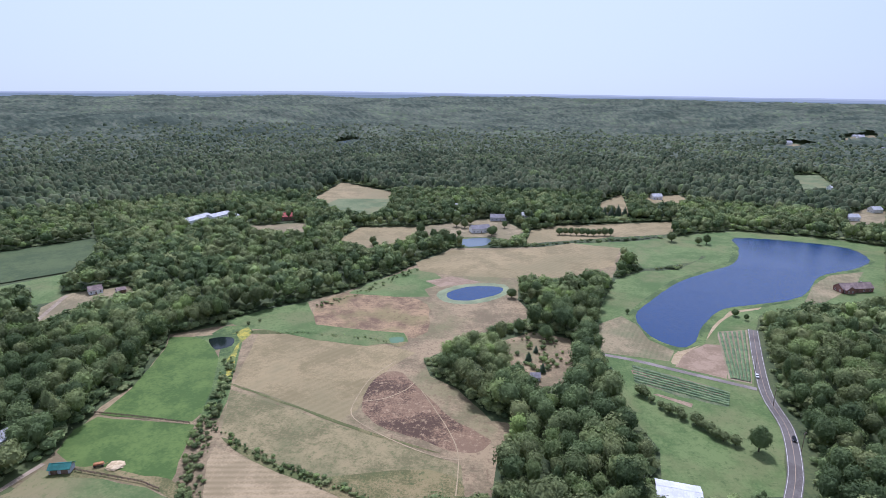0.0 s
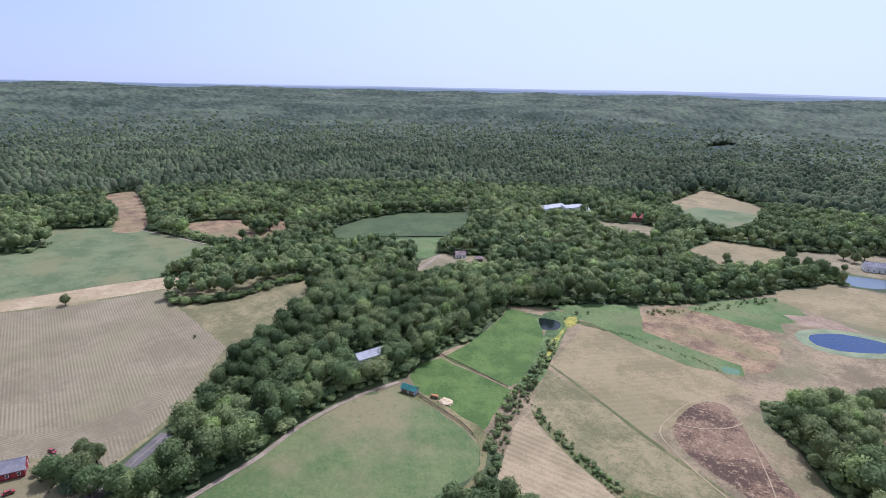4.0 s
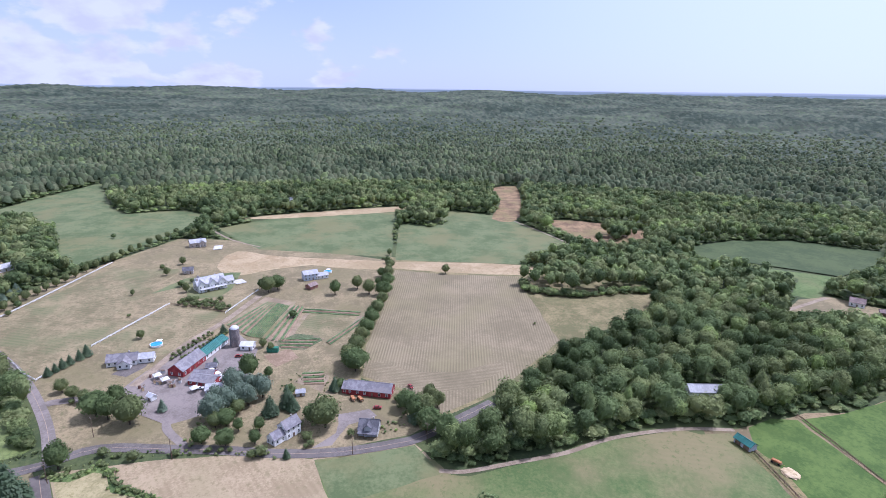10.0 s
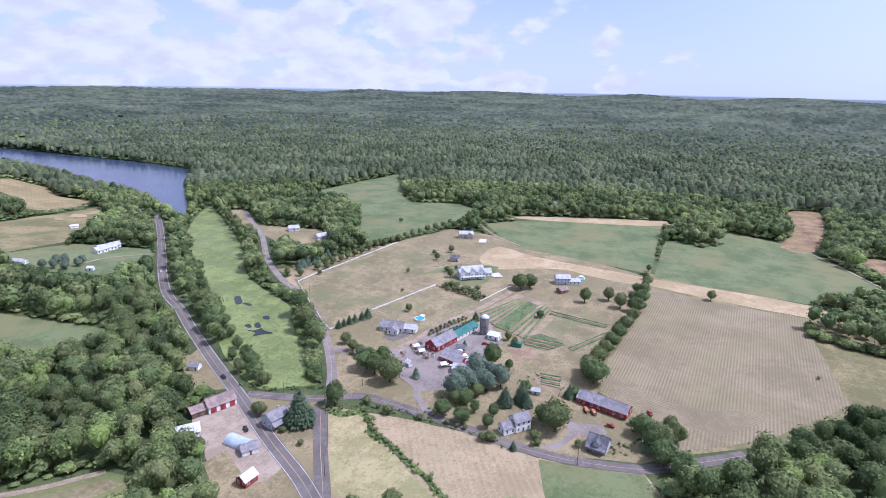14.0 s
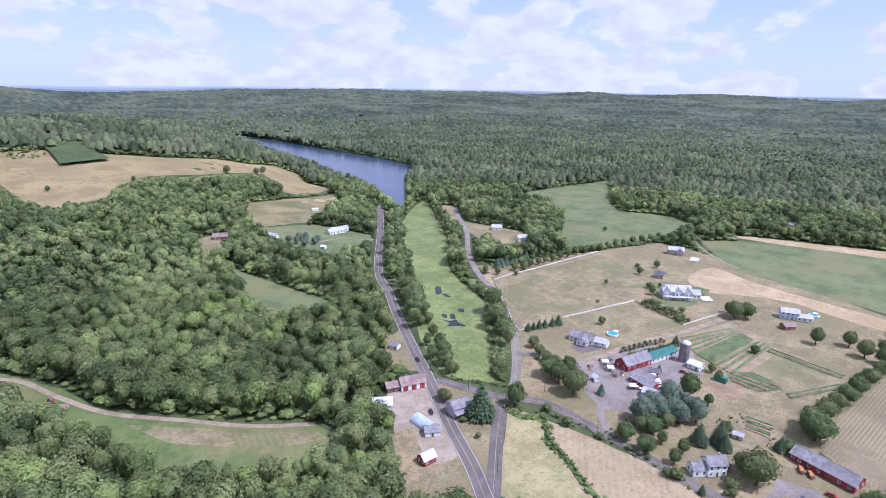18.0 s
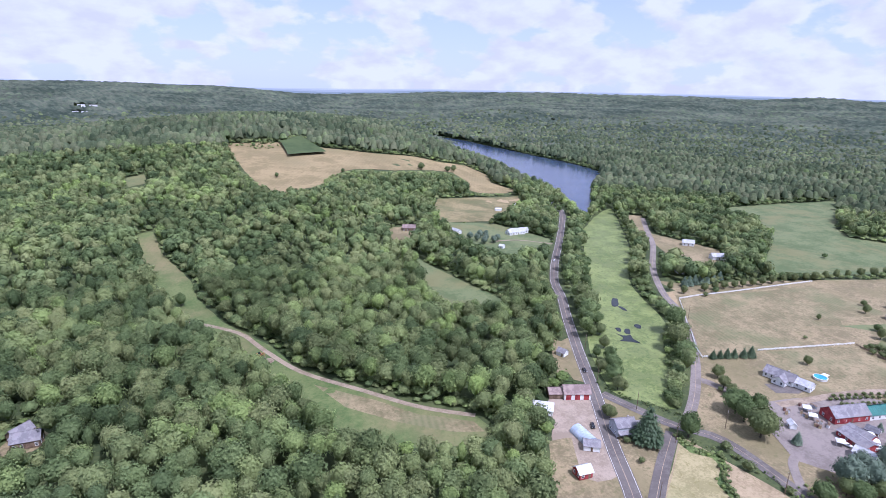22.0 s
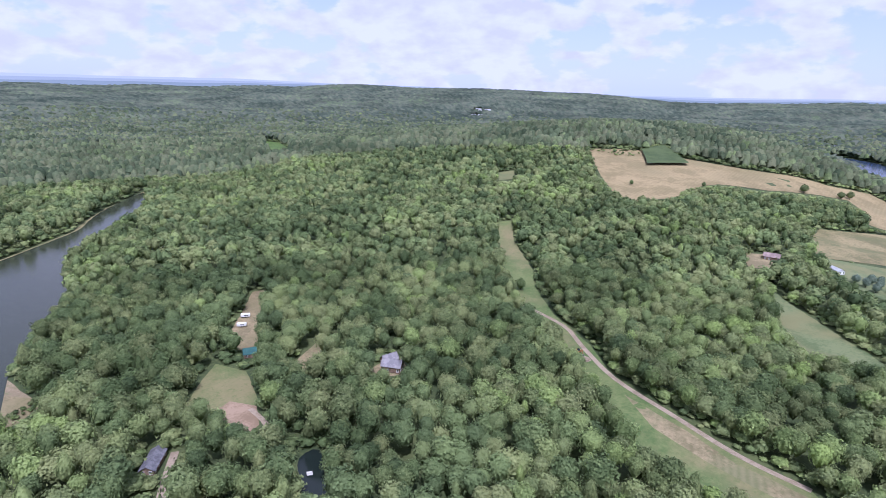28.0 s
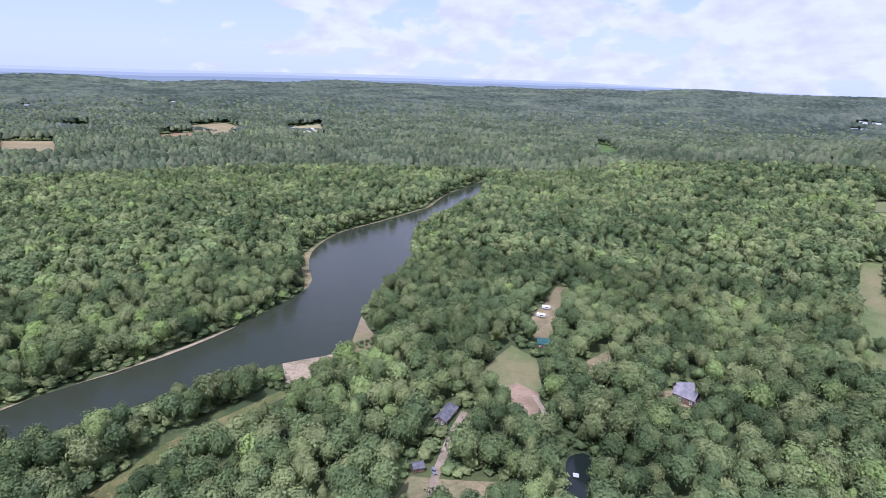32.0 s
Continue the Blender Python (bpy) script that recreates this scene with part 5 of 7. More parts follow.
def block(root, length, width, eave, peak, wall, roof, dx=0.0, dy=0.0, turn=0.0, ribs=0.0, over=0.4, windows=2, storeys=1, names=("wall", "roof"), door=True, hips=False, doors=0, door_paint="paint_red"):
    """One gabled block of a building with its wall, roof, windows and door."""
    m = pose(dx, dy, 0, 0, 0, turn)
    bm = bmesh.new()
    gable_wall(bm, length, width, eave, peak)
    body = part(names[0], bm, wall, root)
    bm = bmesh.new()
    gable_roof(bm, length, width, eave, peak, over, ribs=ribs)
    top = part(names[1], bm, roof, root)
    body.matrix_local, top.matrix_local = m, m
    if ribs:
        n = int((length + 2 * over) / ribs)
        for side in (-1, 1):
            bm = bmesh.new()
            roof_rib(bm, length, width, eave, peak, over, side)
            me = bpy.data.meshes.new("roof_rib")
            bm.to_mesh(me)
            bm.free()
            for k in range(n + 1):
                share("roof_rib", me, roof, top).location.x = -length / 2 - over + k * (length + 2 * over) / n
    a, b = length / 2, width / 2
    if windows:
        for s in range(storeys):
            z = 1.65 + s * 2.6
            if z + 0.9 > eave:
                break
            for k in range(windows):
                x = -a + (k + 0.5) * length / windows
                if door and s == 0 and k == windows // 2:
                    continue
                put_window(body, x, -b - 0.01, z, 0)
            for k in range(windows):
                put_window(body, a - (k + 0.5) * length / windows, b + 0.01, z, 180)
            for y in (-width / 4, width / 4):
                put_window(body, a + 0.01, y, z, 90)
                put_window(body, -a - 0.01, y, z, 270)
    if door and windows:
        bm = bmesh.new()
        x = -a + (windows // 2 + 0.5) * length / windows
        slab(bm, x - 0.5, x + 0.5, -b - 0.06, -b + 0.02, 0.0, 2.1)
        part("door", bm, "timber", body)
    for k in range(doors):
        bm = bmesh.new()
        x = -a + (k + 0.5) * length / doors
        slab(bm, x - 1.4, x + 1.4, -b - 0.08, -b + 0.02, 0.0, min(3.0, eave - 0.3))
        slab(bm, x - 0.05, x + 0.05, -b - 0.12, -b - 0.08, 0.0, min(3.0, eave - 0.3))
        part("barn_door", bm, door_paint, body)
    px, py = [], []
    c = root.matrix_world @ m
    ring = []
    for x, y in ((-a, -b), (a, -b), (a, b), (-a, b)):
        q = c @ Vector((x, y, 0))
        ring.append(Vector((q.x, q.y)))
    CLEAR.append(ring)
    return body


def chimney(root, x, y, top, wide=0.7, material="stone"):
    bm = bmesh.new()
    slab(bm, x - wide / 2, x + wide / 2, y - wide / 2, y + wide / 2, top - 3.0, top)
    slab(bm, x - wide / 2 - 0.08, x + wide / 2 + 0.08, y - wide / 2 - 0.08, y + wide / 2 + 0.08, top, top + 0.15)
    part("chimney", bm, material, root)


def lean_to(root, x0, x1, y0, y1, low, high, roof, name="porch_roof", posts=True):
    """A single-pitch roof on posts, low on its outer side."""
    bm = bmesh.new()
    v = [bm.verts.new(q) for q in ((x0, y0, low), (x1, y0, low), (x1, y1, high), (x0, y1, high), (x0, y0, low + 0.15), (x1, y0, low + 0.15), (x1, y1, high + 0.15), (x0, y1, high + 0.15))]
    for f in ((3, 2, 1, 0), (4, 5, 6, 7), (0, 1, 5, 4), (1, 2, 6, 5), (2, 3, 7, 6), (3, 0, 4, 7)):
        bm.faces.new([v[i] for i in f])
    part(name, bm, roof, root)
    if posts:
        n = max(2, int((x1 - x0) / 3))
        for k in range(n + 1):
            bm = bmesh.new()
            x = x0 + 0.1 + (x1 - x0 - 0.2) * k / n
            slab(bm, x - 0.08, x + 0.08, y0 + 0.1, y0 + 0.26, 0, low)
            part("post", bm, "timber", root)


def facing(x, y, turn):
    """Turns a building by half a turn where that makes its front look at the eye."""
    front = Vector((math.sin(radians(turn)), -math.cos(radians(turn))))
    return turn if front.dot(Vector((-x, -y))) > 0 else turn + 180


def simple_house(name, label, spot, width, eave, peak, wall, roof, category="house", length=None, **extra):
    x, y, turn, long = spot
    long = length or long
    turn = facing(x, y, turn)
    root = thing(name, x, y, turn, label, category)
    stack = extra.pop("stack", False)
    block(root, long, width, eave, peak, wall, roof, **extra)
    if stack:
        chimney(root, long * 0.22, 0.4, peak + 0.9)
    return root


# the red and grey dairy barn with its teal roofed wing
barn = simple_house("dairy_barn", "long red barn with grey and teal roofs", (-301.2, -92.1, 160, 20.8), 9.5, 3.6, 7.2, "paint_red", "roof_grey", "barn", windows=5, doors=2)
wing = simple_house("barn_wing", "long open barn wing with teal metal roof", (-322.2, -84.1, 161, 24.2), 8.0, 3.0, 5.4, "paint_white", "metal_teal", "barn", windows=6, ribs=1.2)
simple_house("milk_house", "low farm building with grey roof", (-288.5, -79.3, 81, 11.4), 8.0, 2.8, 4.8, "paint_red", "roof_grey", "barn", windows=4)
simple_house("farm_shop", "low farm shop with pale walls and grey roof", (-272.8, -70.8, 96, 7.9), 7.0, 2.8, 4.6, "paint_blue", "roof_pale", "barn", windows=3)
simple_house("farm_shed", "small shed with dark roof in the farmyard", (-297.9, -78.0, 96, 5.5), 6.0, 2.6, 3.8, "timber", "roof_dark", "shed", windows=2)
simple_house("machine_shed", "open shed with a white roof", (-323.5, -62.7, 82, 7.5), 7.0, 2.8, 4.0, "paint_white", "metal_white", "shed", windows=2, ribs=1.5)
simple_house("storage_container", "long dark green storage container", (-317.0, -47.0, 83, 6.8), 3.0, 2.6, 2.8, "paint_green", "paint_green", "container", windows=0, over=0.03)


def silo():
    x, y = -328.0, -70.9
    root = thing("silo", x, y, 0, "tall brown stave silo with a white dome", "silo")
    bm = bmesh.new()
    tube(bm, 0, 0, 0, 11.5, 2.6, 2.6, 24)
    body = part("stave_wall", bm, "silo_stave", root)
    for k in range(14):
        bm = bmesh.new()
        tube(bm, 0, 0, 0.5 + k * 0.8, 0.62 + k * 0.8, 2.66, 2.66, 24)
        part("hoop", bm, "roof_dark", body)
    bm = bmesh.new()
    bmesh.ops.create_uvsphere(bm, u_segments=24, v_segments=12, radius=2.68)
    bmesh.ops.delete(bm, geom=[v for v in bm.verts if v.co.z < -0.05], context="VERTS")
    for v in bm.verts:
        v.co.z = v.co.z * 0.75 + 11.5
    part("dome", bm, "metal_white", root, "white metal dome")
    bm = bmesh.new()
    slab(bm, -0.5, 0.5, -3.3, -2.5, 0, 11.6)
    part("chute", bm, "roof_grey", root)


silo()

# white farmhouse by the road: a tall block and a lower wing
root = simple_house("farmhouse", "white wooden farmhouse with grey roofs", (-229.4, -27.1, 136, 7.1), 6.5, 5.4, 8.2, "paint_white", "roof_grey", windows=3, storeys=2, stack=True, length=8.5)
block(root, 6.5, 5.5, 3.4, 5.6, "paint_white", "roof_grey", dx=-7.3, windows=2, door=False)
# long red building with annex
root = simple_house("red_workshop", "long red workshop with grey roof", (-262.6, 11.4, 72, 24.0), 9.5, 3.2, 6.0, "paint_red", "roof_grey", "workshop", windows=6, doors=0)
block(root, 6.0, 8.5, 2.8, 5.2, "paint_red", "roof_grey", dx=-11.5, windows=2, door=False)
# grey cottage with porch and dormer
root = simple_house("grey_cottage", "grey cottage with dark roof and porch", (-226.8, 10.1, 77, 7.0), 8.0, 3.2, 6.6, "paint_grey", "roof_dark", windows=3, stack=True, length=9.0)
block(root, 4.5, 3.0, 4.8, 6.2, "paint_grey", "roof_dark", dy=-2.2, turn=90, windows=1, door=False, names=("dormer_wall", "dormer_roof"))
lean_to(root, -4.5, 4.5, -6.2, -4.0, 2.4, 3.0, "roof_dark")
simple_house("garden_shed", "small grey garden shed", (-263.9, -25.3, 97, 3.2), 3.0, 2.1, 3.2, "paint_grey", "roof_pale", "shed", windows=1, length=4.5)
simple_house("white_shed", "small white shed beside big trees", (-268.1, -100.5, 52, 4.5), 3.0, 2.2, 3.4, "paint_white", "metal_white", "shed", windows=1, length=4.0)
# ranch house with a round pool
root = simple_house("ranch_house", "long pale house with grey roofs and round pool", (-311.3, -130.2, 97, 23.6), 8.0, 3.0, 6.0, "paint_white", "roof_grey", windows=5, length=16.0, stack=True)
block(root, 9.0, 7.0, 2.8, 5.2, "paint_white", "roof_grey", dx=2.0, dy=-4.0, turn=90, windows=2, door=False)
block(root, 9.0, 7.0, 2.8, 4.8, "paint_white", "roof_pale", dx=12.0, dy=0.5, windows=2, door=False)


def round_pool(x, y, r):
    root = thing("round_pool", x, y, 0, "round pool with clear blue water", "pool")
    bm = bmesh.new()
    tube(bm, 0, 0, 0, 1.2, r, r, 32, cap=False)
    tube(bm, 0, 0, 1.2, 1.3, r + 0.2, r + 0.2, 32, cap=False)
    low, high = r - 0.15, r + 0.2
    ring = [[bm.verts.new((q * math.cos(2 * math.pi * k / 32), q * math.sin(2 * math.pi * k / 32), 1.3)) for k in range(32)] for q in (low, high)]
    for k in range(32):
        bm.faces.new((ring[0][k], ring[1][k], ring[1][(k + 1) % 32], ring[0][(k + 1) % 32]))
    part("pool_wall", bm, "paint_white", root)
    bm = bmesh.new()
    tube(bm, 0, 0, 0.1, 1.1, r - 0.1, r - 0.1, 32)
    part("pool_water", bm, "pool_water", root, "clear blue water")
    bm = bmesh.new()
    slab(bm, -r - 3.4, -r - 0.2, -1.6, 1.6, 1.0, 1.2)
    deck = part("deck", bm, "paint_white", root)
    for sx in (-r - 3.2, -r - 0.5):
        for sy in (-1.4, 1.4):
            bm = bmesh.new()
            slab(bm, sx - 0.07, sx + 0.07, sy - 0.07, sy + 0.07, 0, 1.0)
            part("post", bm, "timber", deck)


round_pool(-332.9, -119.2, 3.6)
round_pool(-467.9, -21.6, 3.4)

# the big white house with several gables
root = simple_house("white_mansion", "large white house with many grey gables", (-437.0, -112.7, 124, 23.6), 10.0, 5.8, 10.0, "paint_white", "roof_pale", windows=6, storeys=2, stack=True, length=22.0)
for dx in (-8.0, 0.5, 8.0):
    block(root, 8.0, 6.0, 5.6, 9.0, "paint_white", "roof_pale", dx=dx, dy=-3.5, turn=90, windows=2, storeys=2, door=False, names=("gable_wall", "gable_roof"))
chimney(root, -10.0, -1.5, 10.5, 1.2)
lean_to(root, -10, 10, -9.5, -7.4, 2.6, 3.2, "roof_pale")
block(root, 9.0, 7.0, 3.4, 6.4, "paint_white", "roof_pale", dx=14.5, dy=1.5, windows=3, door=False, names=("garage_wall", "garage_roof"))
block(root, 7.5, 6.5, 5.6, 8.8, "paint_white", "roof_grey", dx=-5.5, dy=5.5, turn=90, windows=2, storeys=2, door=False, names=("rear_wall", "rear_roof"))
bm = bmesh.new()
slab(bm, 19.5, 28.0, -6.0, 5.0, 0.0, 0.18)
part("terrace", bm, "concrete", root, "grey paved terrace")
simple_house("stone_cottage", "small dark stone cottage among bushes", (-476.6, -139.8, 97, 8.2), 6.0, 3.0, 5.4, "stone", "roof_dark", windows=2)
root = simple_house("stone_house", "stone house with tall chimney beyond lawn", (-563.2, -154.8, 115, 17.1), 8.0, 4.6, 7.4, "stone", "roof_pale", windows=4, storeys=1, stack=True, length=15.0)
block(root, 8.0, 6.0, 4.4, 7.0, "stone", "roof_pale", dx=3.5, dy=-3.0, turn=90, windows=1, door=False)
root = simple_house("blue_house", "pale blue house with grey roofs", (-451.9, -35.6, 110, 11.3), 8.0, 5.2, 7.6, "paint_blue", "roof_pale", windows=4, storeys=2, length=12.0)
block(root, 10.0, 7.0, 2.9, 4.6, "paint_white", "roof_pale", dx=9.5, dy=-1.0, windows=3, door=False)
simple_house("brown_shed", "reddish brown timber shed", (-429.3, -32.5, 138, 9.6), 6.0, 2.5, 4.2, "timber_red", "roof_brown", "shed", windows=1, length=8.0)


def pool_cover():
    x, y = -556.0, -133.8
    root = thing("covered_pool", x, y, 10, "oblong pool under a pale cover", "pool")
    bm = bmesh.new()
    slab(bm, -7, 7, -4, 4, 0, 0.25)
    part("rim", bm, "concrete", root)
    bm = bmesh.new()
    slab(bm, -5.6, 5.6, -2.7, 2.7, 0.2, 0.4)
    part("cover", bm, "metal_white", root)


pool_cover()

# the junction: barn with red doors, sheds, tunnel house and dwelling
root = simple_house("roadside_barn", "white barn with red doors and brown roof", (-193.3, -173.1, 153, 14.2), 8.5, 3.4, 6.4, "paint_white", "roof_brown", "barn", windows=0, doors=3)
block(root, 8.5, 7.0, 2.7, 4.6, "timber", "roof_brown", dx=-10.5, dy=0.6, windows=0, door=False)
simple_house("white_garage", "garage with white and grey roof", (-168.0, -170.4, 137, 8.3), 8.0, 3.0, 5.2, "paint_white", "metal_white", "garage", windows=2, ribs=1.4, length=11.0)


def tunnel_house():
    x, y, turn, long = -171.0, -143.7, 173, 6.9
    root = thing("tunnel_house", x, y, turn + 90, "ribbed blue grey tunnel house beside a yard", "greenhouse")
    r, a, n = 3.6, 6.0, 14
    bm = bmesh.new()
    rings = [[bm.verts.new((x, r * math.cos(math.pi * k / n), r * 0.95 * math.sin(math.pi * k / n))) for k in range(n + 1)] for x in (-a, a)]
    for k in range(n):
        bm.faces.new((rings[0][k], rings[1][k], rings[1][k + 1], rings[0][k + 1]))
    bm.faces.new(rings[0][::-1])
    bm.faces.new(rings[1])
    cover = part("cover", bm, "metal_blue", root)
    for j in range(9):
        bm = bmesh.new()
        x = -a + j * 2 * a / 8
        q = [[bm.verts.new((x + d, (r + e) * math.cos(math.pi * k / n), (r + e) * 0.95 * math.sin(math.pi * k / n))) for k in range(n + 1)] for d, e in ((-0.07, 0.0), (-0.07, 0.09), (0.07, 0.09), (0.07, 0.0))]
        for s in range(3):
            for k in range(n):
                bm.faces.new((q[s][k], q[s + 1][k], q[s + 1][k + 1], q[s][k + 1]))
        part("rib", bm, "paint_grey", cover)
    CLEAR.append([Vector((root.location.x + dx, root.location.y + dy)) for dx, dy in ((-6, -6), (6, -6), (6, 6), (-6, 6))])


tunnel_house()
simple_house("grey_shed", "low grey roofed shed beside the yard", (-168.4, -136.2, 139, 7.2), 6.0, 2.5, 3.9, "paint_white", "roof_grey", "shed", windows=3)
simple_house("red_hut", "small red hut with a white roof", (-151.4, -124.3, 169, 6.4), 5.5, 2.8, 4.8, "paint_red", "metal_white", "shed", windows=2, ribs=1.2)
root = simple_house("junction_house", "grey two storey house by the junction", (-190.8, -138.2, 162, 8.2), 8.0, 4.8, 7.2, "paint_grey", "roof_grey", windows=3, storeys=2, stack=True, length=10.0)
lean_to(root, -5, 5, -6.3, -4.0, 2.4, 3.0, "roof_grey")
block(root, 5.0, 5.0, 2.8, 4.4, "paint_white", "roof_grey", dx=6.5, dy=0.5, windows=1, door=False)
simple_house("roadside_cabin", "small pale cabin in a dry yard", (-219.4, -211.9, 105, 5.3), 5.0, 2.5, 4.2, "paint_white", "roof_grey", "cabin", windows=2)

# hillside farm above the marsh
root = simple_house("hill_barn", "dark barn with white roof on the hillside", (-473.4, -568.3, 157, 14.6), 8.0, 4.0, 7.0, "timber_red", "metal_white", "barn", windows=2, doors=0)
simple_house("hill_shed", "long low shed with white roof", (-491.6, -565.6, 140, 7.0), 6.0, 2.6, 4.2, "paint_white", "metal_white", "shed", windows=2)
simple_house("white_house", "small white house beside the road", (-516.9, -567.4, 145, 9.2), 7.0, 3.6, 6.4, "paint_white", "metal_white", windows=3)
simple_house("hay_shelter", "small white shelter in a field", (-426.2, -563.6, 157, 7.9), 5.0, 2.4, 3.6, "paint_white", "metal_white", "shelter", windows=0)
root = simple_house("hill_house", "pale rambling house with grey roofs", (-369.7, -450.8, 161, 18.7), 9.0, 3.2, 6.0, "paint_white", "roof_pale", windows=5, length=16.0)
block(root, 9.0, 7.0, 3.0, 5.4, "paint_white", "roof_pale", dx=9.0, dy=4.5, windows=2, door=False)
simple_house("field_hut", "small white hut at the field edge", (-318.6, -409.1, 115, 4.8), 4.0, 2.4, 3.6, "paint_white", "metal_white", "hut", windows=1)
simple_house("wood_house", "brown house in the woods with pinkish roof", (-257.6, -490.5, 152, 14.1), 8.0, 3.4, 6.2, "timber", "roof_brown", windows=4, length=14.0)
simple_house("pale_cabin", "pale cabin at the wood's edge", (-303.7, -470.8, 99, 12.0), 5.0, 2.6, 4.2, "paint_white", "roof_pale", "cabin", windows=2)

# green pasture shed and house in the wood
simple_house("pasture_shed", "grey run-in shed with a teal roof", (-194.7, 181.8, 16, 7.1), 4.5, 2.4, 3.9, "paint_grey", "metal_teal", "shed", windows=0, doors=2, door_paint="timber", ribs=1.2, length=8.5)
simple_house("wood_barn", "long pale roofed building among trees", (-239.8, 189.7, 81, 18.5), 9.0, 3.4, 5.6, "paint_white", "roof_pale", "barn", windows=3, ribs=1.2)
simple_house("lane_house", "small white house at the lane", (-346.9, 385.9, 47, 9.9), 8.0, 3.4, 6.2, "paint_white", "roof_brown", windows=3)
simple_house("lane_shed", "small brown shed near the lane", (-327.3, 390.5, 53, 6.6), 6.0, 2.6, 4.2, "timber", "roof_brown", "shed", windows=1)
for label, spot, width, eave, peak, roof in (
        ("long institutional building with pale flat roofs", (-416.0, 643.1, 78, 42.1), 18, 5, 7.5, "roof_pale"),
        ("pale wing of a long low building", (-397.9, 666.6, 71, 31.2), 16, 5, 7.5, "roof_pale"),
        ("small pale block of a long building", (-377.4, 670.8, 63, 17.0), 14, 4.5, 6.5, "roof_pale")):
    simple_house("school_wing", label, spot, width, eave, peak, "paint_white", roof, "building", windows=8)
simple_house("far_red_barn", "distant barn with a bright red roof", (-307.5, 675.0, 34, 18.0), 14, 5, 9, "timber_red", "roof_red", "barn", windows=3)
simple_house("pond_house", "white house beside a far pond", (-52.9, 651.1, 25, 22.9), 12, 5, 8.5, "paint_white", "roof_grey", windows=5)
simple_house("far_white_barn", "distant white building among trees", (-98.7, 774.6, 7, 10.4), 12, 6, 9, "paint_white", "metal_white", "barn", windows=2)
simple_house("far_house", "distant house with grey roof", (-34.9, 719.4, 8, 20.6), 12, 4.5, 8, "paint_grey", "roof_grey", windows=4)
simple_house("far_house", "distant house with pale roof", (4.8, 740.2, 11, 19.7), 12, 4.5, 8, "paint_white", "roof_pale", windows=4)
root = simple_house("lake_house", "reddish house with gables beside the lake", (278.8, 495.8, 16, 29.2), 10, 3.6, 7.0, "timber_red", "roof_brown", windows=5, stack=True)
block(root, 9, 8, 3.4, 6.2, "timber_red", "roof_brown", dx=-9, dy=-3, turn=90, windows=2, door=False)
root = simple_house("white_barn", "long barn with a bright white ribbed roof", (67.3, 205.7, -8, 12.6), 12, 3.0, 4.6, "paint_white", "metal_white", "barn", windows=4, ribs=1.0, length=17.0)
simple_house("scrub_cabin", "small grey cabin hidden in scrub", (10.1, 297.3, 9, 5.2), 5, 2.4, 4, "paint_grey", "roof_grey", "cabin", windows=1)
for t_label, spot in (("distant white house among dark trees", (443.0, 1232.3, 10, 21.2)), ("distant white house among dark trees", (430.3, 802.2, 8, 16.4)), ("distant white house among dark trees", (492.7, 864.9, 11, 14.2)), ("distant white house among dark trees", (532.6, 1066.1, 9, 13.8)), ("distant white house among dark trees", (204.8, 919.0, 11, 15.5)), ("distant white house among dark trees", (841.7, 2027.7, 4, 39.2)), ("distant white house among dark trees", (1137.2, 2179.8, -1, 35.7))):
    simple_house("far_house", t_label, spot, 12, 5, 8.5, "paint_white", "roof_pale", windows=3)
for spot in ((-1512.0, -1434.2, 108, 50.5), (-1471.9, -1625.1, 121, 30.1), (-1400.0, -1590.0, 129, 16.7)):
    simple_house("far_building", "distant white building above the lake", spot, 22, 6, 9, "paint_white", "metal_white", "building", windows=3)
for spot in ((-464.6, -572.2, 141, 8.7), (-471.8, -566.3, 141, 7.9), (-485.2, -554.9, 146, 8.3), (-360.9, -448.7, 178, 10.9), (-422.5, -283.2, 154, 4.5), (-494.7, -294.3, 152, 12.9), (-512.9, -340.7, 133, 11.5), (-788.2, -93.4, 108, 11.6)):
    simple_house("valley_house", "pale house beyond the marsh", spot, 8, 3.2, 5.8, "paint_white", "roof_pale", windows=3)

# cabins in the southern woods
root = simple_house("slate_house", "grey roofed house hidden in the woods", (51.4, -258.2, 172, 14.6), 7.5, 3.6, 6.6, "timber", "roof_grey", windows=4, length=11.0)
block(root, 9, 6, 3.4, 6.0, "timber", "roof_grey", dx=-4.0, dy=6.5, turn=50, windows=2, door=False)
simple_house("teal_cabin", "small dark cabin with a teal metal roof", (136.8, -263.6, -154, 6.5), 5.5, 2.6, 5.0, "timber", "roof_teal", "cabin", windows=2, ribs=1.0, length=7.0)
simple_house("long_cabin", "long dark cabin beside a sandy drive", (135.8, -165.2, -78, 16.5), 6, 2.6, 4.4, "timber", "roof_dark", "cabin", windows=4, length=14.0)
simple_house("open_shelter", "small open timber shelter", (122.1, -128.3, -122, 4.1), 4, 2.2, 3.2, "timber", "roof_dark", "shelter", windows=0, length=4.5)


def trailer(x, y, turn):
    root = thing("camper_trailer", x, y, turn, "white camper trailer parked in a clearing", "trailer", "parked trailers")
    bm = bmesh.new()
    slab(bm, -3, 3, -1.15, 1.15, 0.6, 2.7)
    bmesh.ops.bevel(bm, geom=bm.edges[:], offset=0.25, segments=2, affect="EDGES")
    body = part("body", bm, "paint_white", root)
    for s in (-1, 1):
        bm = bmesh.new()
        slab(bm, -1.6, 0.8, s * 1.17 - 0.03, s * 1.17 + 0.03, 1.5, 2.1)
        part("window", bm, "glass_dark", body)
        bm = bmesh.new()
        tube(bm, 0, 0, -0.12, 0.12, 0.4, 0.4, 14)
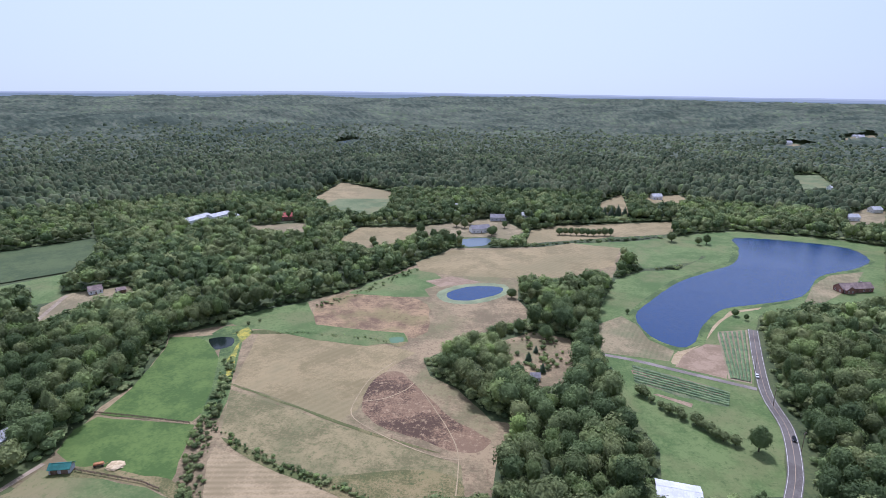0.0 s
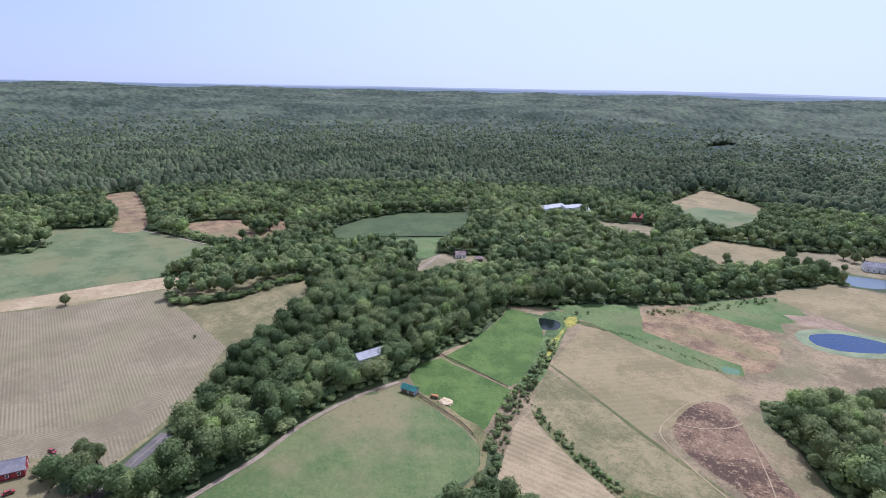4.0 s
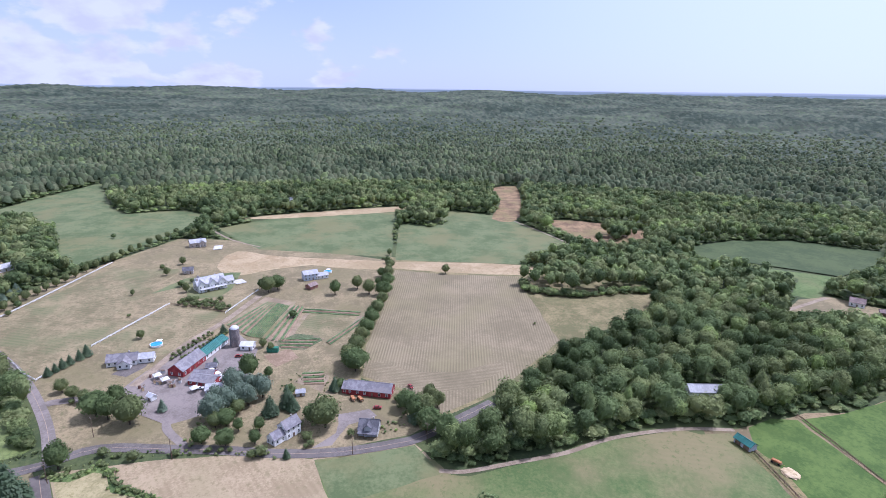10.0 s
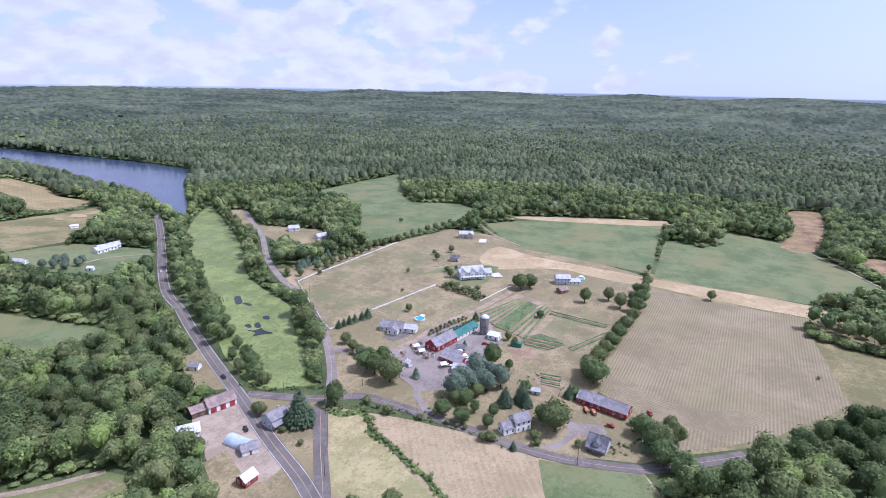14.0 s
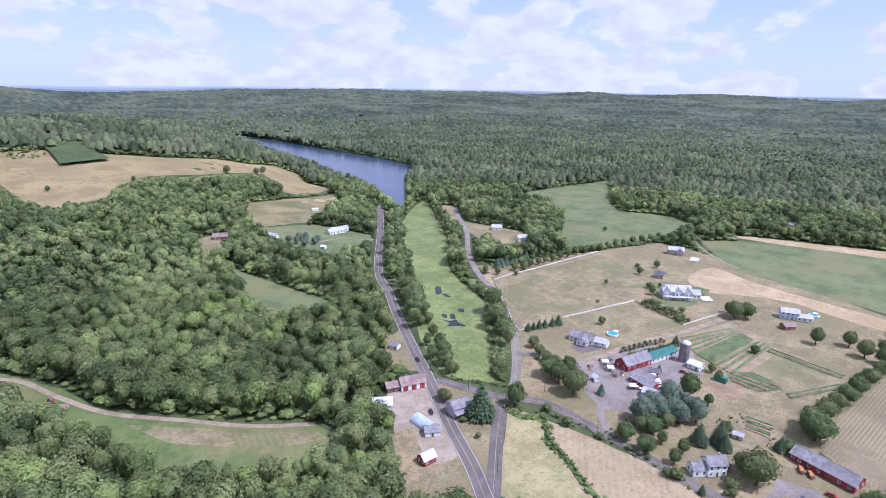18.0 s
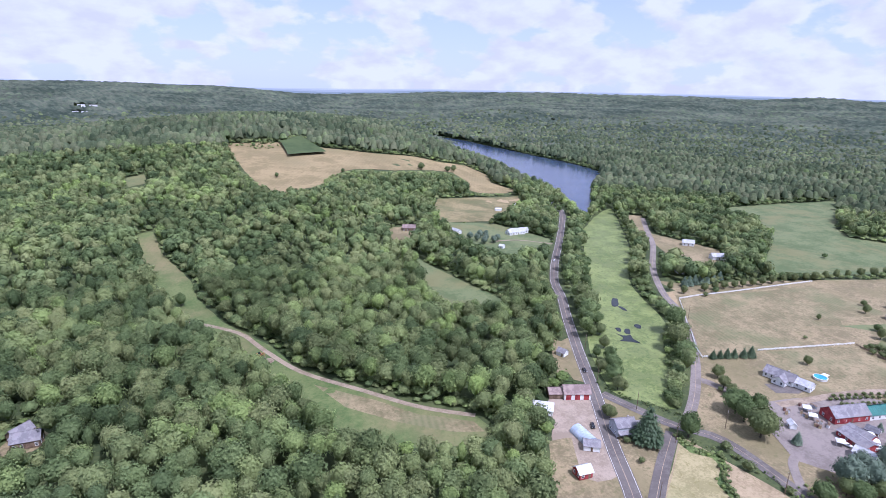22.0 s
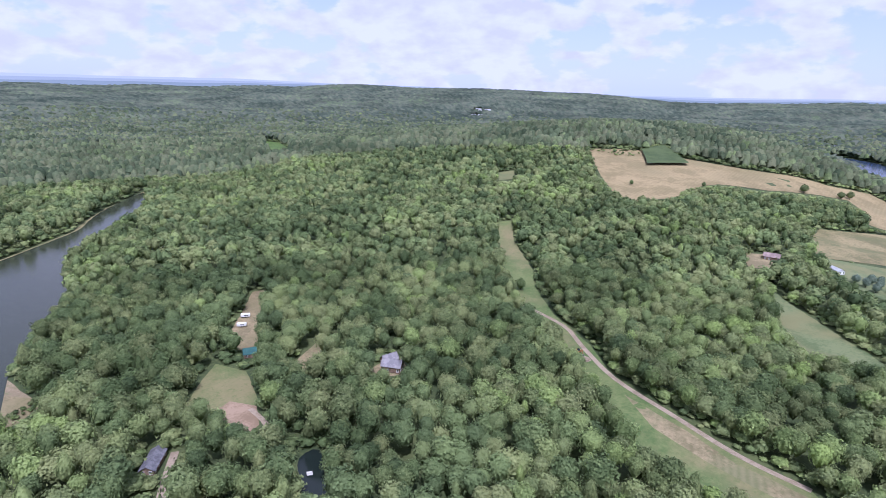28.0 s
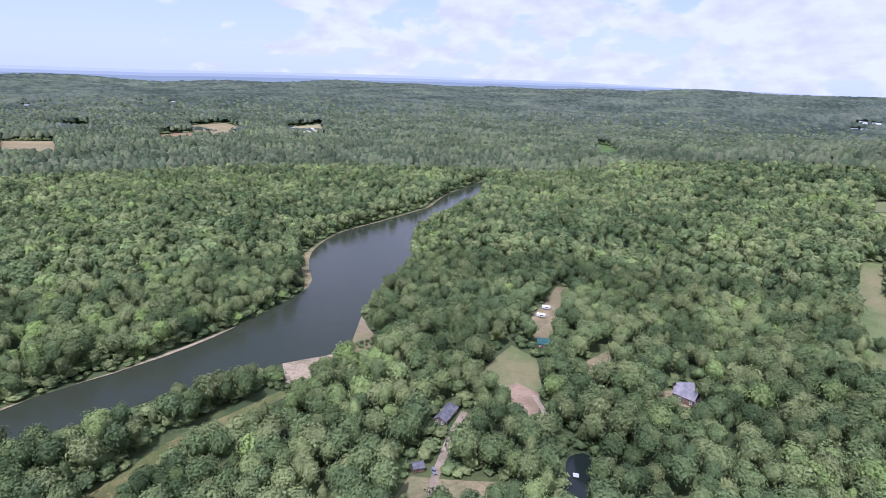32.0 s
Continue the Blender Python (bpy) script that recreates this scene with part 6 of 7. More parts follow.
        w = part("wheel", bm, "rubber", root)
        w.matrix_local = pose(0, s * 1.0, 0.4, 90, 0, 0)
    bm = bmesh.new()
    slab(bm, 3, 4.2, -0.08, 0.08, 0.5, 0.65)
    part("drawbar", bm, "roof_dark", root)


trailer(162.6, -315.9, 20)
trailer(158.7, -301.2, 15)


def dock():
    x, y = 69.8, -167.8
    root = thing("swim_raft", x, y, 25, "small pale wooden raft on dark pond", "raft")
    for k in range(6):
        bm = bmesh.new()
        slab(bm, -1.2, 1.2, -1.2 + k * 0.4, -0.84 + k * 0.4, 0.35, 0.43)
        part("plank", bm, "concrete", root)
    bm = bmesh.new()
    slab(bm, -1.0, 1.0, -1.0, 1.0, 0.0, 0.35)
    part("float", bm, "paint_grey", root)


dock()


# ---- vehicles ----
def car(x, y, turn, paint, label):
    root = thing("car", x, y, turn, label, "car", "parked and passing cars")
    root.location.z += 0.03
    bm = bmesh.new()
    slab(bm, -2.2, 2.2, -0.88, 0.88, 0.35, 0.95)
    bmesh.ops.bevel(bm, geom=bm.edges[:], offset=0.16, segments=2, affect="EDGES")
    body = part("body", bm, paint, root)
    bm = bmesh.new()
    v = slab(bm, -1.7, 1.0, -0.78, 0.78, 0.93, 1.45)
    for q in v[4:]:
        q.co.x = q.co.x * 0.72 - 0.1
        q.co.y *= 0.82
    part("glazing", bm, "glass_dark", root, "dark tinted windows")
    bm = bmesh.new()
    slab(bm, -1.25, 0.6, -0.62, 0.62, 1.44, 1.5)
    part("car_roof", bm, paint, root)
    for sx in (-1.35, 1.35):
        for sy in (-0.8, 0.8):
            bm = bmesh.new()
            tube(bm, 0, 0, -0.11, 0.11, 0.33, 0.33, 14)
            w = part("wheel", bm, "rubber", root)
            w.matrix_local = pose(sx, sy, 0.33, 90, 0, 0)
            bm = bmesh.new()
            tube(bm, 0, 0, -0.125, 0.125, 0.2, 0.2, 10)
            part("rim", bm, "car_grey", w)
    for sx, name, m in ((2.19, "headlight", "metal_white"), (-2.19, "tail_light", "car_red")):
        for sy in (-0.62, 0.62):
            bm = bmesh.new()
            slab(bm, sx - 0.04, sx + 0.04, sy - 0.18, sy + 0.18, 0.66, 0.8)
            part(name, bm, m, body)


for spot, paint, label in (
        ((-181.0, -147.9, 55, 4.3), "car_black", "black car parked in a gravel yard"),
        ((-217.0, -190.5, 64, 6.0), "car_black", "black car on the main road"),
        ((-284.0, -167.9, 49, 5.2), "car_grey", "dark grey car on the winding road"),
        ((-340.0, -356.1, 47, 15.3), "car_white", "white car on the far road"),
        ((116.0, -131.5, 144, 3.5), "car_grey", "grey car on a sandy drive"),
        ((-246.1, 14.4, 87, 2.4), "car_red", "dark red car beside a cottage"),
        ((-311.8, -66.2, 102, 1.8), "car_red", "red truck in the farmyard"),
        ((-264.8, 32.9, 22, 3.2), "car_red", "old red truck near a field"),
        ((139.4, 321.1, -101, 5.7), "car_white", "white car beside the road"),
        ((-285.3, -82.3, 84, 2.7), "car_white", "white van beside the barn"),
        ((-275.9, -79.2, 96, 2.1), "car_white", "white car in the farmyard"),
        ((133.0, 257.1, -106, 4.1), "car_black", "black car on the road")):
    car(spot[0], spot[1], spot[2], paint, label)


def wagon(x, y, turn, label, load):
    root = thing("farm_wagon", x, y, turn, label, "wagon", "farm wagons")
    bm = bmesh.new()
    slab(bm, -2.2, 2.2, -1.0, 1.0, 0.7, 0.85)
    part("bed", bm, "timber", root)
    bm = bmesh.new()
    slab(bm, -2.0, 2.0, -0.9, 0.9, 0.85, 1.6)
    bmesh.ops.bevel(bm, geom=bm.edges[:], offset=0.2, segments=1, affect="EDGES")
    part("load", bm, load, root)
    for sx in (-1.4, 1.4):
        for sy in (-1.05, 1.05):
            bm = bmesh.new()
            tube(bm, 0, 0, -0.1, 0.1, 0.4, 0.4, 12)
            part("wheel", bm, "rubber", root).matrix_local = pose(sx, sy, 0.4, 90, 0, 0)
    bm = bmesh.new()
    slab(bm, 2.2, 3.6, -0.06, 0.06, 0.6, 0.7)
    part("drawbar", bm, "rust", root)


wagon(-181.4, 187.3, 30, "rusty hay wagon in a pasture", "rust")
wagon(-256.0, 2.0, 20, "orange farm wagon beside a workshop", "rust")
wagon(-255.1, 5.8, 25, "orange farm wagon beside a workshop", "rust")


def digger():
    x, y, turn, _ = -57.1, -293.3, 102, 8.6
    root = thing("excavator", x, y, turn, "orange excavator working beside a dirt track", "excavator")
    for s in (-1, 1):
        bm = bmesh.new()
        slab(bm, -1.8, 1.8, s * 1.1 - 0.3, s * 1.1 + 0.3, 0, 0.9)
        bmesh.ops.bevel(bm, geom=bm.edges[:], offset=0.25, segments=2, affect="EDGES")
        part("track", bm, "rubber", root)
    bm = bmesh.new()
    slab(bm, -1.9, 1.3, -1.3, 1.3, 0.9, 2.0)
    bmesh.ops.bevel(bm, geom=bm.edges[:], offset=0.15, segments=1, affect="EDGES")
    part("house", bm, "rust", root)
    bm = bmesh.new()
    slab(bm, 0.0, 1.4, -1.2, 0.0, 2.0, 3.1)
    part("cab", bm, "glass_dark", root)
    bm = bmesh.new()
    slab(bm, -2.2, 2.2, -0.2, 0.2, -0.25, 0.25)
    part("boom", bm, "rust", root).matrix_local = pose(2.8, 0.4, 3.0, 0, -35, 0)
    bm = bmesh.new()
    slab(bm, -1.5, 1.5, -0.15, 0.15, -0.18, 0.18)
    part("stick", bm, "rust", root).matrix_local = pose(5.1, 0.4, 3.2, 0, 60, 0)
    bm = bmesh.new()
    slab(bm, -0.5, 0.5, -0.5, 0.5, -0.4, 0.4)
    part("bucket", bm, "roof_dark", root).matrix_local = pose(5.9, 0.4, 1.6, 0, 30, 0)


digger()


def heap(x, y, r, h, material, name, label):
    bm = bmesh.new()
    bmesh.ops.create_icosphere(bm, subdivisions=3, radius=1)
    for v in bm.verts:
        k = 1 + 0.35 * noise.noise(v.co * 2.3 + Vector((x, y, 0)))
        v.co = Vector((v.co.x * r * k, v.co.y * r * k, max(v.co.z, -0.05) * h * k))
    root = thing(name, x, y, 0, label, "heap")
    part("mound", bm, material, root)


heap(-174.1, 188.6, 3.6, 1.0, "straw", "hay_heap", "spilled pale hay in a pasture")
heap(-60.0, -285.5, 3.0, 1.2, "dirt", "soil_heap", "heap of bare soil beside a track")

# ---- farm stand ----
def canopy(x, y, turn, wide=4.0):
    root = thing("market_canopy", x, y, turn, "white pitched market canopy on thin poles", "canopy", "market canopies")
    bm = bmesh.new()
    h = wide / 2
    low = [bm.verts.new((h * a, h * c, 2.3)) for a, c in ((-1, -1), (1, -1), (1, 1), (-1, 1))]
    skirt = [bm.verts.new((h * a, h * c, 2.0)) for a, c in ((-1, -1), (1, -1), (1, 1), (-1, 1))]
    top = bm.verts.new((0, 0, 3.5))
    for k in range(4):
        bm.faces.new((low[k], low[(k + 1) % 4], top))
        bm.faces.new((skirt[k], skirt[(k + 1) % 4], low[(k + 1) % 4], low[k]))
    part("cover", bm, "paint_white", root)
    for a, c in ((-1, -1), (1, -1), (1, 1), (-1, 1)):
        bm = bmesh.new()
        tube(bm, a * (h - 0.1), c * (h - 0.1), -0.2, 2.1, 0.04, 0.04, 6)
        part("pole", bm, "metal_white", root)


def crate_stack(x, y, turn, paint):
    root = thing("crate", x, y, turn, "stacked pale farm crate in the yard", "crate", "farm crates")
    for k in range(3):
        bm = bmesh.new()
        slab(bm, -0.6, 0.6, -0.5, 0.5, k * 0.55 - 0.2, k * 0.55 + 0.3)
        part("box", bm, paint, root)
    bm = bmesh.new()
    slab(bm, -0.66, 0.66, -0.56, 0.56, 1.4, 1.48)
    part("lid", bm, "timber", root)


for spot in ((-292.7, -77.2), (-288.9, -73.6), (-284.7, -69.9), (-283.3, -73.0), (-290.3, -104.9), (-285.3, -99.3), (-273.9, -81.2)):
    canopy(spot[0], spot[1], 35)
yard_mess = random.Random(21)
for spot in ((-292.5, -108.0), (-286.2, -102.6), (-283.1, -96.4), (-295.1, -104.4), (-279.4, -92.9), (-284.6, -90.5), (-278.6, -74.4), (-291.9, -68.4), (-301.5, -62.2), (-310.0, -60.6), (-279.8, -108.8)):
    for k in range(3):
        crate_stack(spot[0] + yard_mess.uniform(-2.5, 2.5), spot[1] + yard_mess.uniform(-2.5, 2.5), yard_mess.uniform(0, 90), yard_mess.choice(("paint_white", "paint_grey", "timber_red", "straw")))
simple_house("sales_shed", "long low sales shed with grey roof", (-282.9, -77.9, 70, 15.0), 9.0, 2.6, 4.4, "paint_red", "roof_grey", "shed", windows=4)

# ---- vegetable garden ----
def bed_rows(label, near, far, count, green):
    """Rows of vegetables between a near and a far edge line, each a low uneven mound."""
    a, b, c, d = (Vector(p) for p in (*near, *far))
    for k in range(count):
        t = (k + 0.5) / count
        p, q = a.lerp(b, t), c.lerp(d, t)
        n = max(4, int((q - p).length / 2))
        side = Vector((-(q - p).y, (q - p).x)).normalized()
        wide = min(0.9, (b - a).length / count * 0.3)
        verts, quads = [], []
        for m in range(n + 1):
            o = p.lerp(q, m / n)
            w, h = wide * seeder_bed.uniform(0.7, 1.2), 0.45 * seeder_bed.uniform(0.6, 1.3)
            z = float(terrain(o.x, o.y)) + 0.25
            for s, up in ((-1, 0), (-0.6, h), (0.6, h), (1, 0)):
                verts.append((o.x + side.x * w * s, o.y + side.y * w * s, z + up))
            if m:
                for s in range(3):
                    i = 4 * m + s
                    quads += [i - 4, i - 3, i + 1, i]
        name = "vegetable_bed" if (k % green) == 0 else "soil_bed"
        ob = dress(new(name, mesh_of(name, verts, quads, [4] * (len(quads) // 4))), "crop_leaf" if name == "vegetable_bed" else "soil")
        tagged(ob, label if name == "vegetable_bed" else "ridged bare soil between vegetable rows", "garden row", "garden rows")


seeder_bed = random.Random(8)
surface("crop_leaf", (0.055, 0.10, 0.036), (0.125, 0.18, 0.065), rough=0.6, grain=1.2, patch=0.2, bump=0.4)
bed_rows("long green vegetable row in dry soil", [(-361.0, -83.8), (-341.0, -66.4)], [(-400.8, -62.6), (-397.1, -54.3)], 9, 2)
bed_rows("leafy green vegetable row in dry soil", [(-341.0, -66.4), (-336.6, -57.2)], [(-397.1, -53.8), (-391.5, -45.3)], 8, 1)
bed_rows("sparse vegetable row in dry soil", [(-335.8, -55.5), (-328.6, -41.3)], [(-391.8, -42.8), (-387.9, -33.9)], 6, 2)
bed_rows("mixed vegetable row in a garden", [(-335.8, -45.0), (-321.4, -42.8)], [(-333.0, -19.6), (-319.0, -26.2)], 6, 2)
bed_rows("small garden row with herbs", [(-288.2, -26.8), (-274.1, -24.4)], [(-288.2, -14.9), (-273.1, -13.4)], 6, 2)
bed_rows("flowering border row round a fallow plot", [(-385.7, -35.4), (-377.4, -35.1)], [(-375.4, 7.1), (-366.6, 5.1)], 3, 2)
bed_rows("leafy border row round a fallow plot", [(-364.9, 7.5), (-360.3, 11.2)], [(-327.0, -15.6), (-322.5, -12.6)], 3, 2)
bed_rows("crop row beside the lake road", [(69.5, 324.1), (66.7, 304.1)], [(117.6, 299.5), (112.2, 284.3)], 6, 1)
bed_rows("crop row beside the lake road", [(136.7, 384.6), (157.6, 391.6)], [(123.4, 317.4), (133.9, 313.8)], 6, 1)

# ---- fences and poles ----
def fence(label, points, material="paint_white", high=1.25, gap=3.2, solid=True):
    line = dense([Vector(p) for p in points], gap, closed=False)
    root = thing("fence", line[0].x, line[0].y, 0, label, "fence", "paddock fences")
    base = root.location.copy()
    post = ready("fence_post" + material, lambda bm: slab(bm, -0.09, 0.09, -0.09, 0.09, -0.3, high))
    for k, p in enumerate(line):
        ob = share("post", post, material, root)
        ob.location = (p.x - base.x, p.y - base.y, float(terrain(p.x, p.y)) + 0.3 - base.z)
        if k:
            q = line[k - 1]
            d = p - q
            mid = (p + q) / 2
            for n, z in enumerate((0.35, 0.72, 1.08)):
                me = ready("fence_rail" + material + "%.1f" % d.length, lambda bm: slab(bm, -d.length / 2, d.length / 2, -0.04, 0.04, -0.1, 0.1))
                rail = share("rail", me, material, root)
                rail.location = (mid.x - base.x, mid.y - base.y, float(terrain(mid.x, mid.y)) + 0.3 + z - base.z)
                rail.rotation_euler[2] = math.atan2(d.y, d.x)


fence("white board fence along the lane", [(-367.0, -240.5), (-387.9, -238.1), (-414.3, -232.1), (-462.8, -223.5), (-511.6, -214.4)])
fence("white board fence at the road bend", [(-367.0, -240.5), (-344.2, -218.6), (-323.5, -199.6)])
fence("white board fence at the road", [(-320.6, -195.3), (-302.7, -178.9), (-294.5, -168.5), (-298.4, -167.4)])
fence("white board fence across the paddock", [(-335.4, -157.8), (-363.1, -147.8), (-403.9, -133.1)])
fence("weathered board fence of the paddock", [(-402.5, -131.6), (-395.7, -113.2), (-383.0, -89.3)], "timber")
fence("white board fence beside the garden", [(-381.9, -89.0), (-404.1, -81.7), (-427.5, -73.5)])
fence("dark rail fence beside the pasture", [(-189.6, 182.9), (-172.1, 181.6), (-155.5, 180.3), (-145.4, 177.3)], "timber")
fence("dark rail fence across the pasture", [(-214.6, 224.9), (-193.1, 224.9), (-161.1, 223.9)], "timber")


def pole(x, y, turn):
    root = thing("utility_pole", x, y, turn, "grey wooden utility pole with crossarm", "pole", "utility poles", sink=0.3)
    bm = bmesh.new()
    tube(bm, 0, 0, 0, 10.5, 0.17, 0.11, 8)
    part("shaft", bm, "timber", root)
    bm = bmesh.new()
    slab(bm, -1.2, 1.2, -0.07, 0.07, 9.6, 9.75)
    arm = part("crossarm", bm, "timber", root)
    for px in (-1.1, -0.5, 0.5, 1.1):
        bm = bmesh.new()
        tube(bm, px, 0, 9.75, 9.95, 0.05, 0.04, 6)
        part("insulator", bm, "concrete", arm)


for spot in ((-237.6, -211.0), (-216.4, -179.6), (-212.4, -148.3), (-206.2, -119.9), (-166.1, -96.9), (-237.7, -115.7), (-340.1, -212.3), (-216.6, -75.3), (-210.6, 2.3), (-215.2, 36.1), (135.6, 288.3), (140.1, 326.9), (132.4, 248.0)):
    pole(spot[0], spot[1], 40)


# ---- single trees ----
def limb(bm, a, b, r0, r1, sides=6):
    d = (Vector(b) - Vector(a)).normalized()
    side = d.orthogonal().normalized()
    other = d.cross(side)
    rings = [[bm.verts.new(Vector(c) + r * (side * math.cos(2 * math.pi * k / sides) + other * math.sin(2 * math.pi * k / sides))) for k in range(sides)] for c, r in ((a, r0), (b, r1))]
    for k in range(sides):
        bm.faces.new((rings[0][k], rings[0][(k + 1) % sides], rings[1][(k + 1) % sides], rings[1][k]))


def broadleaf_parts(seed, spread):
    """Trunk and crown of a tree of height one."""
    rng = random.Random(seed)
    bm = bmesh.new()
    limb(bm, (0, 0, 0), (0.01, 0, 0.4), 0.030, 0.02, 8)
    for k in range(7):
        turn = k * 2.4 + rng.random()
        limb(bm, (0.01, 0, rng.uniform(0.25, 0.42)), (math.cos(turn) * spread * 0.6, math.sin(turn) * spread * 0.6, rng.uniform(0.5, 0.8)), 0.014, 0.004)
    trunk = bpy.data.meshes.new("trunk")
    bm.to_mesh(trunk)
    bm.free()
    v, f, s = leafy_crown(2, 26, 800, 0.075, -0.8)
    v = v * np.array((spread * 1.05, spread * 1.05, 0.5)) + np.array((0, 0, 0.47))
    return trunk, mesh_of("crown", v, f, s, np.full(len(v), rng.uniform(0.25, 0.6)))


def spruce_parts(seed, spread):
    rng = np.random.default_rng(seed)
    bm = bmesh.new()
    limb(bm, (0, 0, 0), (0, 0, 0.95), 0.022, 0.004, 8)
    trunk = bpy.data.meshes.new("trunk")
    bm.to_mesh(trunk)
    bm.free()
    # needled sprays in drooping tiers round the stem, over a slim dark core
    n = 1500
    h = 1 - np.sqrt(rng.uniform(0.0, 1.0, n)) * 0.94
    turn = rng.uniform(0, 2 * math.pi, n)
    tier = 0.86 + 0.14 * np.sin(h * 70 + 0.8 * np.sin(turn * 3))
    r = spread * (1.02 - h) ** 0.8 * tier * rng.uniform(0.72, 1.08, n)
    out = np.column_stack([np.cos(turn), np.sin(turn), np.zeros(n)])
    at = out * r[:, None] + np.column_stack([np.zeros(n), np.zeros(n), h])
    side = np.column_stack([-np.sin(turn), np.cos(turn), rng.uniform(-0.4, 0.4, n)])
    fall = out * 0.8 + np.column_stack([rng.uniform(-0.2, 0.2, n), rng.uniform(-0.2, 0.2, n), rng.uniform(-0.8, -0.2, n)])
    size = (0.020 + 0.032 * (1 - h)[:, None]) * rng.uniform(0.6, 1.2, (n, 1)) * (spread / 0.36)
    spray = np.stack([at - side * size * 0.7 - fall * size * 0.5, at + side * size * 0.7 - fall * size * 0.5, at + fall * size], 1).reshape(-1, 3)
    k = np.arange(10) * 2 * math.pi / 10
    core = np.vstack([np.column_stack([np.cos(k) * spread * 0.74, np.sin(k) * spread * 0.74, np.full(10, 0.05)]), [(0, 0, 0.95)]])
    faces = np.concatenate([np.array([(j, (j + 1) % 10, 10) for j in range(10)]).ravel(), np.arange(3 * n) + 11])
    verts = np.concatenate([core, spray])
    return trunk, mesh_of("needles", verts, faces, np.full(10 + n, 3), np.full(len(verts), 0.4))


def shrub_parts(seed):
    bm = bmesh.new()
    limb(bm, (0, 0, 0), (0.02, 0, 0.4), 0.04, 0.02)
    limb(bm, (0, 0, 0), (0.2, 0.1, 0.5), 0.03, 0.01)
    trunk = bpy.data.meshes.new("stems")
    bm.to_mesh(trunk)
    bm.free()
    v, f, s = leafy_crown(1, 14, 260, 0.12, -0.8)
    return trunk, mesh_of("leaves", v * np.array((0.62, 0.62, 0.5)) + np.array((0, 0, 0.45)), f, s, np.full(len(v), 0.45))


KINDS = {
    "broadleaf_tree": ([broadleaf_parts(k, w) for k, w in enumerate((0.40, 0.46, 0.36, 0.52))], "leaf", "full crowned green broadleaf tree", "tree"),
    "young_tree": ([broadleaf_parts(k + 9, w) for k, w in enumerate((0.34, 0.38))], "leaf", "young round tree in a roadside row", "tree"),
    "spruce": ([spruce_parts(k, w) for k, w in enumerate((0.42, 0.37))], "needle", "dark green pointed spruce on dry lawn", "tree"),
    "blue_spruce": ([spruce_parts(k + 5, w) for k, w in enumerate((0.42, 0.38))], "needle_blue", "blue green spruce on dry lawn", "tree"),
    "pine": ([broadleaf_parts(k + 20, w) for k, w in enumerate((0.36, 0.42))], "needle_blue", "broad blue green pine in the farmyard", "tree"),
    "shrub": ([shrub_parts(k) for k in range(3)], "leaf", "round green shrub in a hedgerow", "shrub"),
}
FIRST = {}
seeder = random.Random(3)


def plant(kind, spots):
    """Single trees: place and height."""
    shapes, material, label, category = KINDS[kind]
    for x, y, h in spots:
        if kind == "shrub" and h > 3:
            x, y, h = x + seeder.uniform(-1.6, 1.6), y + seeder.uniform(-1.6, 1.6), h * seeder.uniform(0.5, 1.05)
        k = seeder.randrange(len(shapes))
        m = pose(x, y, float(terrain(x, y)) + 0.15, 0, 0, seeder.uniform(0, 360)) @ Matrix.Scale(h * seeder.uniform(0.92, 1.08), 4)
        if (kind, k) not in FIRST:
            root = new(kind)
            tagged(root, label, category, kind.replace("_", " ") + "s of the valley")
            share(shapes[k][0].name.split(".")[0], shapes[k][0], "bark", root)
            share(shapes[k][1].name.split(".")[0], shapes[k][1], material, root)
            root.matrix_basis = m
            FIRST[kind, k] = root
        else:
            ob = copy_thing(FIRST[kind, k], Matrix())
            ob.matrix_basis = m


bushes = [leafy_crown(1, 5, 90, 0.16, -0.6) for _ in range(5)]


def thicket(line, count, spread, low, high):
    """Uncounted small bushes scattered along a line, as one mesh."""
    path = dense([Vector(p) for p in line], 2.0, closed=False)
    verts, faces, sides, tones, base = [], [], [], [], 0
    for _ in range(count * 2):
        p, h, turn = seeder.choice(path), seeder.uniform(low, high), seeder.uniform(0, 6.3)
        x, y = p.x + seeder.uniform(-spread, spread), p.y + seeder.uniform(-spread, spread)
        v, f, s = seeder.choice(bushes)
        c, q, w = math.cos(turn), math.sin(turn), h * seeder.uniform(0.5, 0.9)
        verts.append(np.column_stack([(v[:, 0] * c - v[:, 1] * q) * w + x, (v[:, 0] * q + v[:, 1] * c) * w + y, v[:, 2] * h * 0.5 + h * 0.42 + float(terrain(x, y)) + 0.2]))
        faces.append(f + base)
        sides.append(s)
        tones.append(np.full(len(v), min(max(seeder.gauss(0.5, 0.25), 0), 1)))
        base += len(v)
    ob = dress(new("thicket", mesh_of("thicket", np.concatenate(verts), np.concatenate(faces), np.concatenate(sides), np.concatenate(tones))), "leaf")
    tagged(ob, "low green bushes and weeds along a field edge", "bushes", kind="stuff")


thicket([(-210.7, -123.0), (-209.1, -113.1), (-214.5, -103.2), (-210.9, -98.2), (-201.0, -92.8), (-193.4, -77.9), (-186.6, -67.2), (-180.1, -56.8), (-170.5, -45.4)], 70, 2.2, 0.7, 2.0)
thicket([(-139.3, 217.2), (-121.7, 208.4), (-101.1, 199.5), (-80.1, 192.2), (-58.3, 185.1)], 55, 2.5, 0.7, 2.4)
thicket([(-176.5, 290.1), (-164.5, 263.8), (-154.5, 233.1), (-152.7, 218.4), (-143.5, 197.9), (-133.0, 175.4)], 60, 3.5, 0.8, 3.4)
